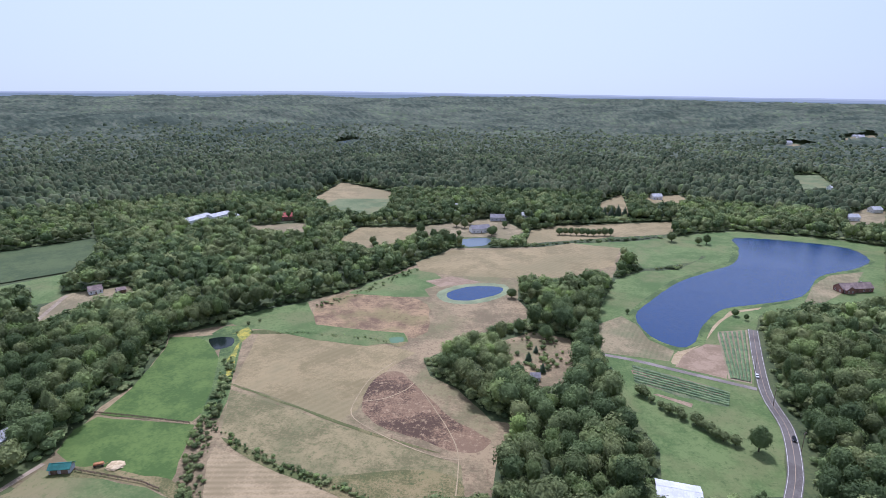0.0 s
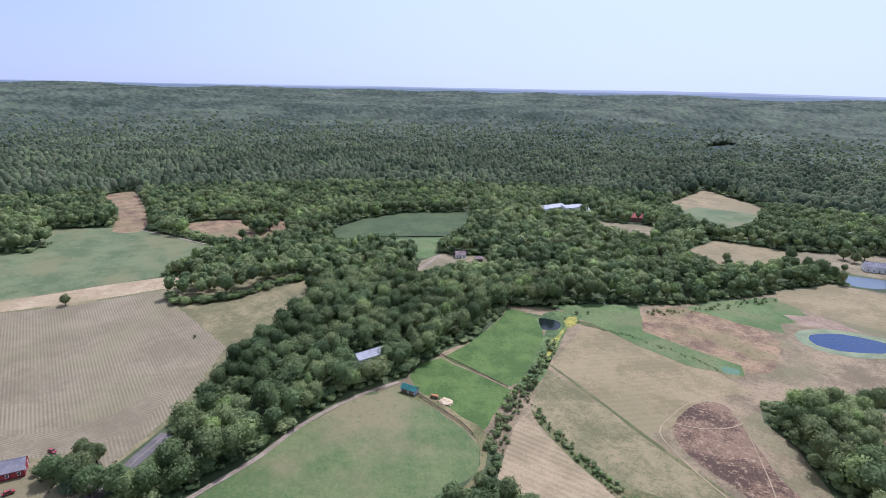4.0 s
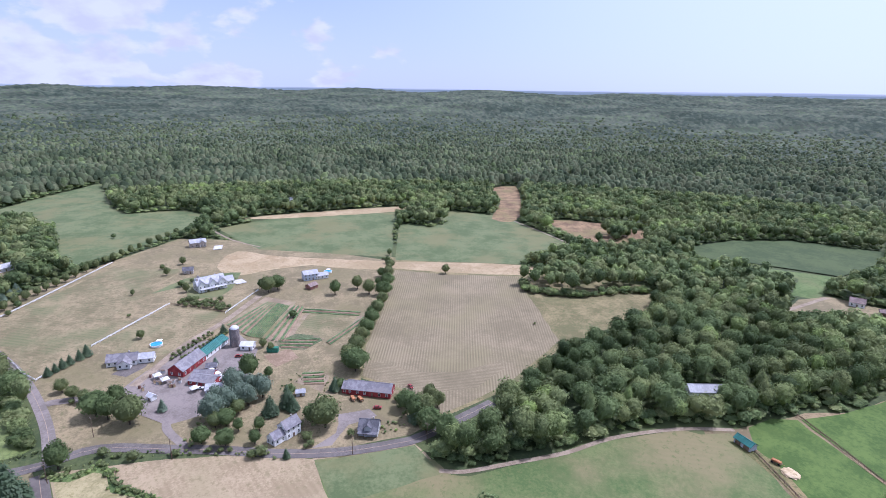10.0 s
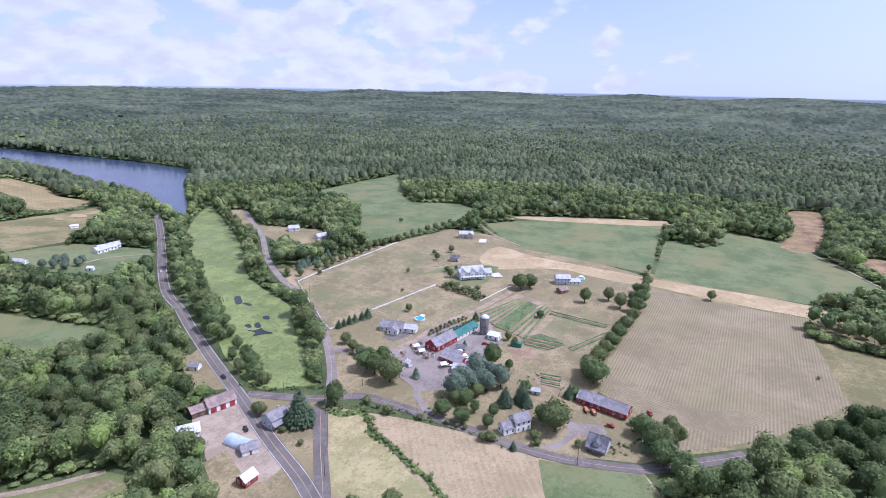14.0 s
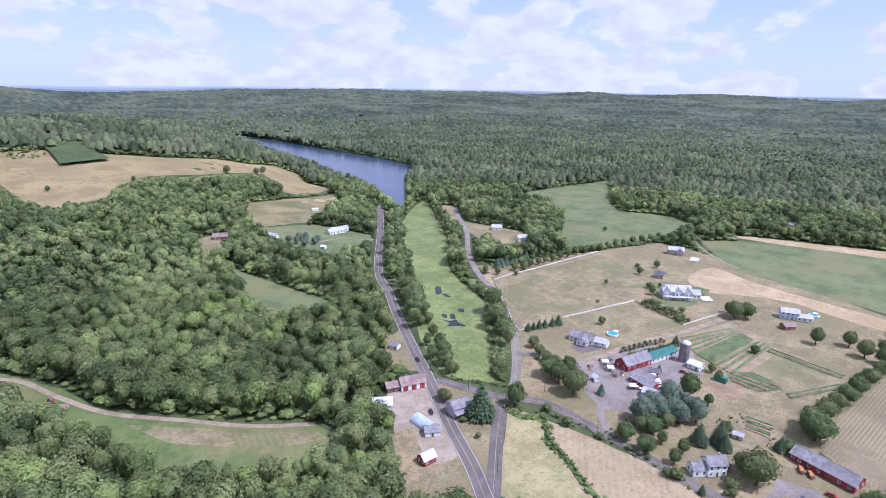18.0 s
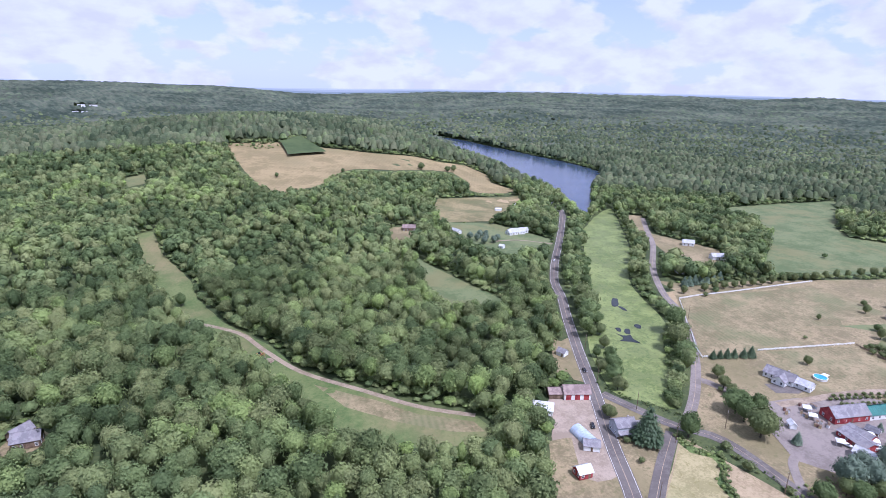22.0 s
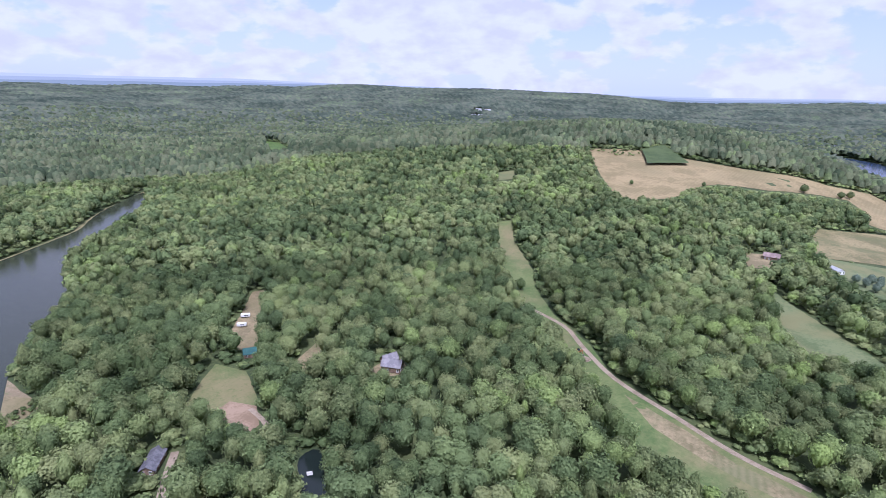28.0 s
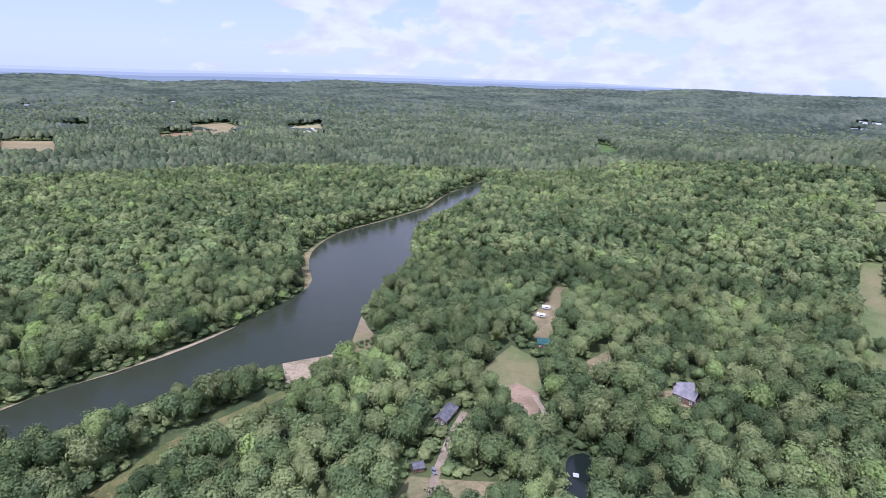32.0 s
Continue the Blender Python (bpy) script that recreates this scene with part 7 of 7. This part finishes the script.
thicket([(-185.2, 332.3), (-146.5, 337.8), (-105.9, 337.1), (-85.3, 333.2)], 26, 2.0, 0.5, 1.3)
thicket([(-166.1, 264.5), (-149.7, 225.1), (-141.2, 199.4), (-126.3, 170.3), (-116.6, 149.5)], 40, 3.0, 0.7, 2.6)
thicket([(-213.7, -120.1), (-221.3, -101.0), (-221.2, -77.0), (-217.5, -52.8), (-212.1, -29.6)], 26, 2.0, 0.5, 1.6)
thicket([(213.3, -130.7), (209.9, -142.4), (211.4, -165.3)], 26, 4.0, 0.8, 3.0)
thicket([(218.7, -189.7), (217.4, -202.8)], 12, 3.0, 0.8, 3.0)
thicket([(-6.0, 318.0), (7.9, 312.8), (28.3, 315.8), (15.3, 346.3), (0.3, 352.8)], 30, 12.0, 1.0, 4.0)
thicket([(-156.2, 384.6), (-130.9, 420.9), (-99.8, 491.7)], 30, 4.0, 0.8, 2.5)
thicket([(-215.3, -177.0), (-215.7, -160.8), (-222.0, -145.5), (-226.9, -135.4)], 26, 2.0, 0.6, 1.8)
thicket([(-446.2, -133.9), (-441.2, -106.5), (-460.9, -95.9), (-419.7, -91.1)], 14, 3.0, 0.5, 1.3)
thicket([(-273.4, -35.6), (-286.5, -24.6), (-281.5, -9.2), (-265.8, -15.4)], 16, 4.0, 0.4, 1.2)
thicket([(-225.8, -72.7), (-236.0, -64.1), (-245.8, -70.2)], 14, 4.0, 0.6, 1.6)
thicket([(-225.1, 10.9), (-231.7, 29.1), (-240.9, 37.3)], 14, 5.0, 0.5, 1.8)
thicket([(-421, 140), (-402, 142), (-389, 173), (-394, 229), (-390, 252)], 70, 3.5, 2.0, 7.0)
thicket([(-739, 112), (-707, 147), (-713, 186)], 24, 4.0, 2.0, 6.0)
thicket([(-643, 68), (-629, 92), (-650, 112)], 14, 4.0, 2.0, 6.0)
thicket([(-231, -141), (-244, -150), (-262, -164), (-285, -184), (-303, -199)], 60, 3.0, 2.0, 6.5)
thicket([(-157, -612), (-194, -634), (-218, -652), (-241, -695), (-272, -732), (-299, -720)], 46, 7.0, 1.5, 6.0)
thicket([(-159, -915), (-198, -920), (-246, -931), (-273, -955)], 24, 16.0, 2.0, 7.0)
thicket([(-184, -894), (-225, -888)], 8, 10.0, 2.0, 5.0)
plant("broadleaf_tree", [(-251.6, -114.9, 15.3), (-245.9, -103.0, 16.6), (-255.0, -121.6, 14.1), (-263.2, -115.0, 12.8), (-285.8, -54.9, 15.3), (-223.6, -54.5, 10), (-239.8, -57.7, 10), (-223.6, -41.7, 8.9), (-226.4, -65.6, 8.9), (-232.7, -10.7, 19.2), (-238.3, -17.1, 10), (-286.6, 3.2, 15.3), (-292.5, -0.1, 10), (-328.1, 7.9, 8.9), (-341.8, 11.0, 8.9), (-358.0, 14.7, 8.9), (-378.9, 19.9, 8.9), (-393.2, 23.9, 8.9), (-406.8, 22.2, 14.1), (-410.7, 13.1, 14.1), (-423.9, 3.9, 12.8), (-412.5, -13.3, 14.1), (-422.4, -65.3, 15.3), (-428.7, -59.3, 12.8), (-429.9, -71.5, 10), (-455.4, 80.4, 10), (-651.4, 94.2, 14.1), (-641.9, 80.9, 14.1), (-667.9, 105.4, 12.8), (-215.3, -120.0, 15.3), (-235.9, 37.0, 14.1), (-224.1, 38.0, 12.8), (-194.6, -152.2, 6.6), (-515.3, 34.4, 7.8), (-489.6, 31.4, 7.8), (-469.0, 31.6, 7.8), (-614.2, 48.5, 7.8), (-668.1, 57.0, 8.9), (-723.4, 61.7, 8.9), (-369.5, -40.6, 6.6), (-542.8, 260.0, 12.8), (-548.7, 281.8, 12.8), (-560.8, 300.9, 12.8), (-601.0, -248.0, 5.5)])
plant("young_tree", [(-377.5, -257.5, 8.8), (-380.8, -246.7, 8.8), (-401.5, -242.5, 8.0), (-411.8, -240.5, 8.0), (-421.8, -239.0, 8.0), (-431.8, -236.1, 8.0), (-441.1, -234.4, 8.0), (-450.8, -232.0, 8.6), (-461.3, -229.8, 8.6), (-473.3, -228.0, 8.6), (-486.6, -225.3, 8.6), (-498.5, -222.2, 8.6), (-510.3, -219.4, 8.6), (-518.0, -215.8, 8.6), (-529.0, -212.8, 8.6), (-541.9, -209.6, 8.6), (-553.4, -205.6, 8.6), (-570.1, -202.5, 8.6), (-582.2, -197.4, 8.6), (-597.5, -193.7, 8.6), (-608.7, -188.3, 8.6), (-344.4, -132.2, 7.1), (-317.4, -48.1, 7.1), (-323.9, -53.9, 7.1), (-425.6, -166.4, 5.5), (-428.6, -128.3, 8.8), (-471.9, -156.0, 8.6), (-502.5, -151.8, 8.6)])
plant("blue_spruce", [(-395.3, -257.4, 9.2), (-401.5, -257.0, 9.2), (-408.4, -256.9, 9.2), (-415.0, -255.9, 9.2), (-420.4, -254.2, 9.2), (-427.7, -253.4, 9.2), (-435.3, -252.2, 9.2), (-256.4, -91.7, 7.8), (-304.0, -77.5, 5.7)])
plant("pine", [(-245.8, -65.6, 14.2), (-253.3, -59.9, 15.6), (-257.3, -53.9, 15.6), (-257.7, -65.6, 12.8), (-263.4, -44.5, 14.2), (-270.8, -60.0, 14.2), (-268.0, -50.8, 12.8), (-256.7, -50.6, 12.8)])
plant("shrub", [(x + dx, y + dy, 4.6 + 0.3 * k) for x, y in ((-403.8, -123.4), (-401.0, -117.6), (-399.9, -112.5), (-397.5, -107.1), (-395.7, -101.9), (-393.3, -96.6), (-391.2, -91.9), (-408.5, -117.1), (-405.3, -107.5), (-403.1, -101.2)) for k, (dx, dy) in enumerate(((0, 0), (2.6, -1.4), (-2.2, 2.0)))])
plant("spruce", [(-246.8, -38.2, 11.4), (-252.9, -30.6, 12.8), (-249.6, -27.6, 9.9), (-266.5, -7.7, 8.5), (-194.9, -127.1, 19.9), (-299.8, -165.0, 6.4), (-304.0, -163.2, 6.4), (-308.3, -161.3, 7.1), (-312.6, -159.4, 7.1), (-317.9, -156.6, 7.8), (-322.7, -154.7, 7.8), (-211.3, -26.3, 5.7), (-232.7, 33.0, 12.8), (-348.1, -82.7, 6.4)])
plant("shrub", [(-222.5, -104.6, 5), (-222.2, -99.3, 4.3), (-219.0, -90.9, 5), (-219.6, -75.0, 5), (-214.1, -41.4, 5.7), (-214.7, -38.3, 5.7), (-219.8, -60.6, 2.8), (-219.1, -55.5, 2.8), (-218.8, -51.5, 2.8), (-220.4, -16.4, 5.7), (-223.1, -18.7, 5.7), (-217.7, -18.7, 4.3), (-180.0, -119.3, 3.5), (-185.0, -132.3, 4.3), (-188.3, -131.6, 3.5), (-381.8, -153.1, 2.8), (-297.4, -99.6, 2.8), (-267.5, -139.2, 3.5), (-285.2, -154.0, 4.3), (-250.6, 26.1, 5.7), (-245.1, 24.4, 4.3), (-236.0, -21.6, 5.7), (-222.8, 2.7, 4.3), (-238.2, 26.5, 4.3)])
plant("broadleaf_tree", [(112.5, 244.8, 14.2), (-7.9, 430.4, 8.5), (-0.6, 361.9, 11.4), (17.7, 353.5, 11.4), (9.9, 373.3, 9.9), (79.9, 410.6, 5), (200.7, 636.5, 12.8), (190.8, 632.8, 10.6), (165.0, 642.9, 12.8), (-162.9, 571.3, 10.6), (114.6, 768.6, 17), (146.4, 781.8, 19.2), (-120.3, 627.7, 14.9), (-100.9, 604.4, 14.9), (-88.3, 594.3, 17), (-77.4, 583.9, 14.9), (-37.6, 634.4, 12.8)])
plant("shrub", [(66.2, 290.5, 7.1), (69.5, 285.6, 7.1), (72.9, 281.6, 7.1), (76.0, 277.3, 7.8), (79.3, 273.7, 7.1), (82.4, 270.3, 7.8), (85.4, 266.7, 7.1), (88.4, 263.6, 7.8), (91.4, 260.6, 7.1), (94.2, 257.5, 7.8), (97.0, 254.5, 7.1), (99.8, 251.8, 7.8), (102.1, 249.4, 7.1), (-179.0, 289.8, 2.3), (-171.9, 279.6, 2.3), (-168.5, 269.8, 2.7), (-163.7, 257.6, 2.3), (-160.6, 249.2, 2.7), (-156.7, 236.8, 3.5), (-154.5, 229.5, 4), (-154.7, 224.6, 3.5), (-150.7, 214.1, 2.7), (-147.0, 205.7, 3.1), (-143.5, 197.9, 2.7), (-140.1, 190.3, 3.1), (-137.1, 183.5, 2.7), (-134.1, 177.9, 3.1), (-133.9, 175.3, 2.7), (-192.4, 330.2, 1.7), (-191.8, 345.1, 2.7), (-186.3, 351.5, 2.3)])
plant("spruce", [(53.8, 307.2, 7.1), (6.2, 320.1, 7.1), (14.5, 306.4, 6.4), (10.8, 332.8, 5.7)])
plant("shrub", [(-153.1, 239.2, 3.8), (-152.2, 231.0, 4.3), (-151.4, 223.3, 3.8), (-146.4, 208.4, 3.4), (-138.0, 192.2, 3.4), (-131.6, 179.6, 3.8), (-126.7, 170.0, 3.4), (-121.7, 161.4, 3.8), (-119.3, 156.2, 3.4), (-117.7, 150.8, 3.4), (-339.3, 125.9, 2.1), (-166.1, 264.5, 2.6), (-171.3, 281.2, 2.1)])
plant("broadleaf_tree", [(-234.5, 32.8, 15.6), (-244.1, 29.0, 11.4), (-217.7, 45.5, 12.8), (-222.8, 36.8, 11.4), (-157.8, 562.0, 7.1)])
plant("broadleaf_tree", [(-414.5, -754.2, 12.8), (-483.7, -770.1, 12.8), (-468.3, -763.8, 11.4), (-184.8, -735.9, 8.5), (-278.4, -737.3, 8.5), (-42.5, -315.0, 11.4), (-17.5, -367.2, 11.4), (-25.8, -392.3, 11.4), (-208.6, -300.1, 5.7), (-193.9, -149.1, 8.5), (-246.3, -461.4, 8.5), (-379.1, -466.1, 8.5)])
plant("pine", [(-318.0, -446.8, 9.8), (-319.1, -437.4, 9.0), (-321.1, -426.0, 8.4), (-329.9, -432.2, 7.9), (-326.0, -448.0, 8.2)])
plant("shrub", [(-312.4, -104.0, 2.3), (-315.9, -102.7, 2.3), (-318.8, -101.1, 2.4), (-322.7, -99.9, 2.3), (-326.1, -98.5, 2.4), (-329.0, -96.9, 2.3), (-333.0, -95.6, 2.4), (-335.9, -93.9, 2.3), (-338.8, -92.2, 2.4), (-342.8, -90.9, 2.3), (-345.7, -89.2, 2.4), (-317.9, -105.0, 2.3), (-322.1, -103.2, 2.3), (-326.3, -101.4, 2.3), (-330.5, -99.6, 2.3), (-335.2, -97.9, 2.4), (-339.4, -96.0, 2.3), (-343.0, -93.8, 2.3), (-347.3, -91.9, 2.3)])
plant("shrub", [(-314.0 - 2.9 * k + 1.3 * row, -101.5 + 1.28 * k + 3.0 * row, 1.7 + 0.25 * ((k * 7 + row * 3) % 4)) for row in (1, 2) for k in range(14)])
plant("shrub", [(-212.4, -114.8, 2.8), (-210.7, -110.3, 1.7), (-215.2, -102.7, 2.3), (-203.4, -93.9, 1.7), (-195.6, -81.5, 2.1), (-186.6, -66.2, 1.8), (-178.6, -54.3, 2.1), (-173.8, -48.8, 1.7), (-211.9, -121.9, 2.6)])
plant("broadleaf_tree", [(41.2, 653.2, 9.9), (47.8, 654.6, 9.9), (54.2, 653.1, 9.9), (60.8, 653.5, 10.6), (67.3, 654.7, 9.9), (73.7, 653.1, 10.6), (80.2, 654.2, 9.9), (86.9, 656.1, 9.9), (93.5, 657.1, 10.6), (100.0, 658.0, 9.9), (11.6, 676.7, 7.1), (18.5, 678.4, 7.1), (25.5, 682.9, 7.1), (32.4, 686.4, 7.1)])
plant("spruce", [(41.7, 741.4, 15.3), (50.7, 742.9, 17.9), (59.6, 744.3, 15.3), (68.8, 749.7, 17.9), (77.8, 750.9, 15.3), (87.2, 756.2, 17.9), (96.3, 758.2, 15.3), (105.2, 759.2, 17.9), (114.3, 761.1, 15.3), (123.4, 762.9, 17.9), (132.5, 764.6, 15.3), (142.1, 769.4, 17.9), (151.2, 771.0, 15.3), (160.3, 772.4, 17.9), (169.6, 774.9, 15.3), (178.7, 776.2, 17.9), (187.8, 774.0, 15.3), (8.2, 721.3, 15.3), (19.2, 726.1, 17.9), (30.3, 731.8, 15.3)])
plant("broadleaf_tree", [(-68.3, 687.6, 13.9), (-83.7, 672.5, 13.9), (-73.3, 668.1, 11.9), (-75.3, 627.5, 8), (-35.6, 645.3, 9.9), (-24.3, 676.3, 9.9), (33.0, 358.1, 7.1), (25.4, 366.1, 8.5), (39.7, 388.5, 9.9), (-218.6, 547.8, 11.4), (159.3, 419.5, 5.7), (164.6, 411.8, 5.7), (12.6, 444.6, 12.8), (3.2, 454.2, 12.8), (19.0, 419.7, 12.8)])
plant("broadleaf_tree", [(-280.2, -148.7, 8.5), (-273.0, -140.1, 8.5), (-269.0, -133.0, 8.5), (-238.5, -62.4, 8.5), (-234.8, -51.2, 8.5), (-233.8, -41.3, 8.5), (-249.9, -54.2, 8.5), (-277.4, -46.3, 7.1), (-284.9, -44.5, 7.1), (-250.7, 41.8, 9.9), (-243.7, 44.8, 9.9), (-268.2, -4.8, 6.4), (-264.4, -30.8, 7.1), (-451.0, -130.1, 4.3), (-442.6, -135.9, 5.7), (-488.6, -164.6, 5.7), (-479.4, -156.9, 4.3), (-429.7, 20.8, 8.5), (-451.5, 24.8, 8.5), (-418.0, 26.1, 7.1), (-368.9, 14.1, 7.1), (-347.9, 8.9, 7.1), (-249.4, -206.5, 9.9), (-262.0, -222.2, 9.9), (-238.3, -191.5, 11.4), (-224.5, -175.4, 11.4), (-225.4, -186.1, 9.9), (-218.6, -166.8, 9.9), (-272.8, -236.8, 9.9), (-236.0, -199.9, 8.5), (-233.5, -184.4, 9.9), (-286.7, -251.5, 8.5), (-221.4, -164.8, 7.1), (-255.9, -224.0, 8.5)])
plant("broadleaf_tree", [(-499.8, -584.0, 11.4), (-527.4, -599.3, 11.4), (-495.0, -599.2, 8.5), (-393.6, -455.2, 12.8), (-403.0, -444.7, 12.8), (-435.6, -465.1, 11.4), (-430.2, -487.0, 11.4), (-460.7, -499.0, 9.9), (-502.1, -530.1, 8.5), (-366.1, -494.9, 7.1), (-386.5, -510.9, 7.1), (-416.7, -521.4, 8.5), (-291.5, -426.0, 9.9), (-544.7, -581.0, 9.9), (-557.5, -688.4, 8.5), (-549.5, -659.1, 8.5)])
plant("pine", [(-307.9, -437.4, 9.8), (-309.8, -427.2, 8.4), (-305.0, -446.0, 8.9)])
plant("broadleaf_tree", [(-473.6, 32.7, 9.9), (-449.0, 30.4, 11.4), (-428.0, 28.4, 11.4), (-408.4, 26.1, 11.4), (-387.6, 22.6, 11.4), (-370.5, 18.3, 11.4), (-353.5, 13.9, 11.4), (-338.4, 10.6, 11.4), (-326.6, 6.8, 11.4), (-290.7, 2.7, 12.8), (-298.2, -1.3, 12.8), (-310.1, 4.0, 12.8), (-630.0, 52.1, 11.4), (-679.5, 57.7, 11.4), (-491.5, -246.9, 11.4), (-391.2, -234.4, 4.3), (-407.0, -236.4, 5.7), (-426.5, -240.9, 5.7)])

simple_house("far_house", "distant white house in the woods", (636.8, 1782.7, 12, 18.9), 14, 7, 12, "paint_white", "roof_pale", windows=3)
simple_house("far_house", "distant white house in the woods", (848.5, 2020.1, 4, 19.5), 14, 7, 12, "paint_white", "roof_pale", windows=3)
simple_house("far_house", "distant white house in the woods", (1130.2, 2150.2, 1, 19.7), 14, 7, 12, "paint_white", "roof_pale", windows=3)
simple_house("far_house", "distant white house in the woods", (1054.6, 1878.4, 8, 18.6), 14, 7, 12, "paint_white", "roof_pale", windows=3)
simple_house("far_house", "distant white house in the woods", (717.1, 1491.2, 16, 16.5), 14, 7, 12, "paint_white", "roof_pale", windows=3)
simple_house("far_house", "distant white house in the woods", (76.9, -2787.1, 175, 30.4), 14, 7, 12, "paint_white", "roof_pale", windows=3)
simple_house("far_house", "distant white house in the woods", (33.5, -2771.3, -179, 29.9), 14, 7, 12, "paint_white", "roof_pale", windows=3)
simple_house("far_house", "distant white house in the woods", (1235.1, -924.6, -120, 16.0), 14, 7, 12, "paint_white", "roof_pale", windows=3)
simple_house("far_house", "distant white house in the woods", (1189.0, -943.5, -122, 16.0), 14, 7, 12, "paint_white", "roof_pale", windows=3)
simple_house("far_house", "distant white house in the woods", (2092.4, -1045.7, -117, 20.7), 14, 7, 12, "paint_white", "roof_pale", windows=3)
simple_house("far_house", "distant white house in the woods", (2221.4, -625.6, -127, 17.5), 14, 7, 12, "paint_white", "roof_pale", windows=3)
simple_house("far_house", "distant white house in the woods", (96.6, -2626.6, -149, 21.6), 14, 7, 12, "paint_white", "roof_pale", windows=3)
simple_house("far_house", "distant white house in the woods", (66.2, -2626.2, -158, 19.9), 14, 7, 12, "paint_white", "roof_pale", windows=3)
simple_house("far_house", "distant white house in the woods", (1471.5, -450.3, -118, 11.7), 14, 7, 12, "paint_white", "roof_pale", windows=3)
simple_house("far_house", "distant white house in the woods", (1045.9, -394.5, -130, 9.7), 14, 7, 12, "paint_white", "roof_pale", windows=3)

simple_house("lake_house", "small pale house on the lake shore", (-992.2, -1764.1, 168, 18.5), 10, 4, 7, "paint_white", "roof_pale", windows=2)
simple_house("lake_house", "small pale house on the lake shore", (-997.0, -1724.2, 167, 18.2), 10, 4, 7, "paint_white", "roof_pale", windows=2)
simple_house("lake_house", "small pale house on the lake shore", (-1015.7, -1474.1, 146, 15.2), 10, 4, 7, "paint_white", "roof_pale", windows=2)
simple_house("lake_house", "small pale house on the lake shore", (-946.0, -1227.5, 169, 14.3), 10, 4, 7, "paint_white", "roof_pale", windows=2)
simple_house("lake_house", "small pale house on the lake shore", (-914.9, -1062.5, 173, 13.5), 10, 4, 7, "paint_white", "roof_pale", windows=2)
simple_house("lake_house", "small pale house on the lake shore", (-1621.7, -1810.3, 173, 22.8), 10, 4, 7, "paint_white", "roof_pale", windows=2)
simple_house("lake_house", "small pale house on the lake shore", (-1506.2, -1837.3, 174, 22.8), 10, 4, 7, "paint_white", "roof_pale", windows=2)


# ---- woods ----
def canopy(name, label, inner, outer, material):
    """The closed top of endless woodland far off: one rough sheet, a peak or a hollow for each crown."""
    around, rings = 1700, int(math.log(outer / inner) / 0.0125)
    turn, reach = np.meshgrid(np.arange(around) * 2 * math.pi / around, inner * np.exp(np.arange(rings) * 0.0125))
    turn = turn + grow.uniform(-0.4, 0.4, turn.shape) * 2 * math.pi / around
    reach = reach * (1 + grow.uniform(-0.004, 0.004, reach.shape))
    x, y = (reach * np.cos(turn)).ravel(), (reach * np.sin(turn)).ravel()
    z = terrain(x, y) + grow.uniform(9.5, 18.5, len(x))
    broad = np.array([noise.noise((a * 0.004, b * 0.004, 17.5)) for a, b in zip(x, y)])
    tone = np.clip(grow.normal(0.42, 0.28, len(x)) + 0.5 * broad, 0, 1)
    i, j = np.meshgrid(np.arange(rings - 1), np.arange(around), indexing="ij")
    a, b = (i * around + j).ravel(), (i * around + (j + 1) % around).ravel()
    quads = np.stack([a, a + around, b + around, b], 1)
    quads = quads[~is_clear(x[a], y[a], np.full(len(a), 5.0), np.full(len(a), 6.0))]
    ob = dress(new(name, mesh_of(name, np.column_stack([x, y, z]), quads, np.full(len(quads), 4), tone)), material)
    tagged(ob, label, "woodland", kind="stuff")


leafy = [leafy_crown(1, 22, 430, 0.085, -0.8) for _ in range(12)] + [spire_shape(300, 0.08)]
wood("near_wood", "dense broadleaf woodland in full summer leaf", 120, 430, 8.6, leafy, "leaf", (12.0, 22.0), seen=True)
wood("shade_wood", "dense broadleaf woodland in full summer leaf", 14, 430, 10.5, [leafy_crown(1, 16, 170, 0.10, -0.7) for _ in range(6)], "leaf", (14.0, 22.0), seen=False)
wood("young_wood", "lower trees along wood edges and banks", 150, 1500, 7.5, [leafy_crown(1, 12, 60, 0.15) for _ in range(6)], "leaf", (4.0, 10.0), scrub=True)
wood("scrub", "low bushes and young growth along wood edges", 150, 640, 5.0, [leafy_crown(0, 8, 44, 0.17) for _ in range(5)], "leaf", (1.5, 5.0), scrub=True)
wood("bank_scrub", "low growth on distant banks", 640, 1900, lambda r: np.maximum(7.0, r * 0.007), [crown_shape(1, 0, 0, 0.0) for _ in range(4)], "leaf", (2.5, 5.0), scrub=True)
wood("middle_wood", "dense broadleaf woodland in full summer leaf", 430, 900, 9.8, [leafy_crown(1, 10, 60, 0.17, -0.7) for _ in range(12)] + [spire_shape(30, 0.15)], "leaf", (12.5, 21.5))
# the distant woods take the leaf colours with haze mixed in
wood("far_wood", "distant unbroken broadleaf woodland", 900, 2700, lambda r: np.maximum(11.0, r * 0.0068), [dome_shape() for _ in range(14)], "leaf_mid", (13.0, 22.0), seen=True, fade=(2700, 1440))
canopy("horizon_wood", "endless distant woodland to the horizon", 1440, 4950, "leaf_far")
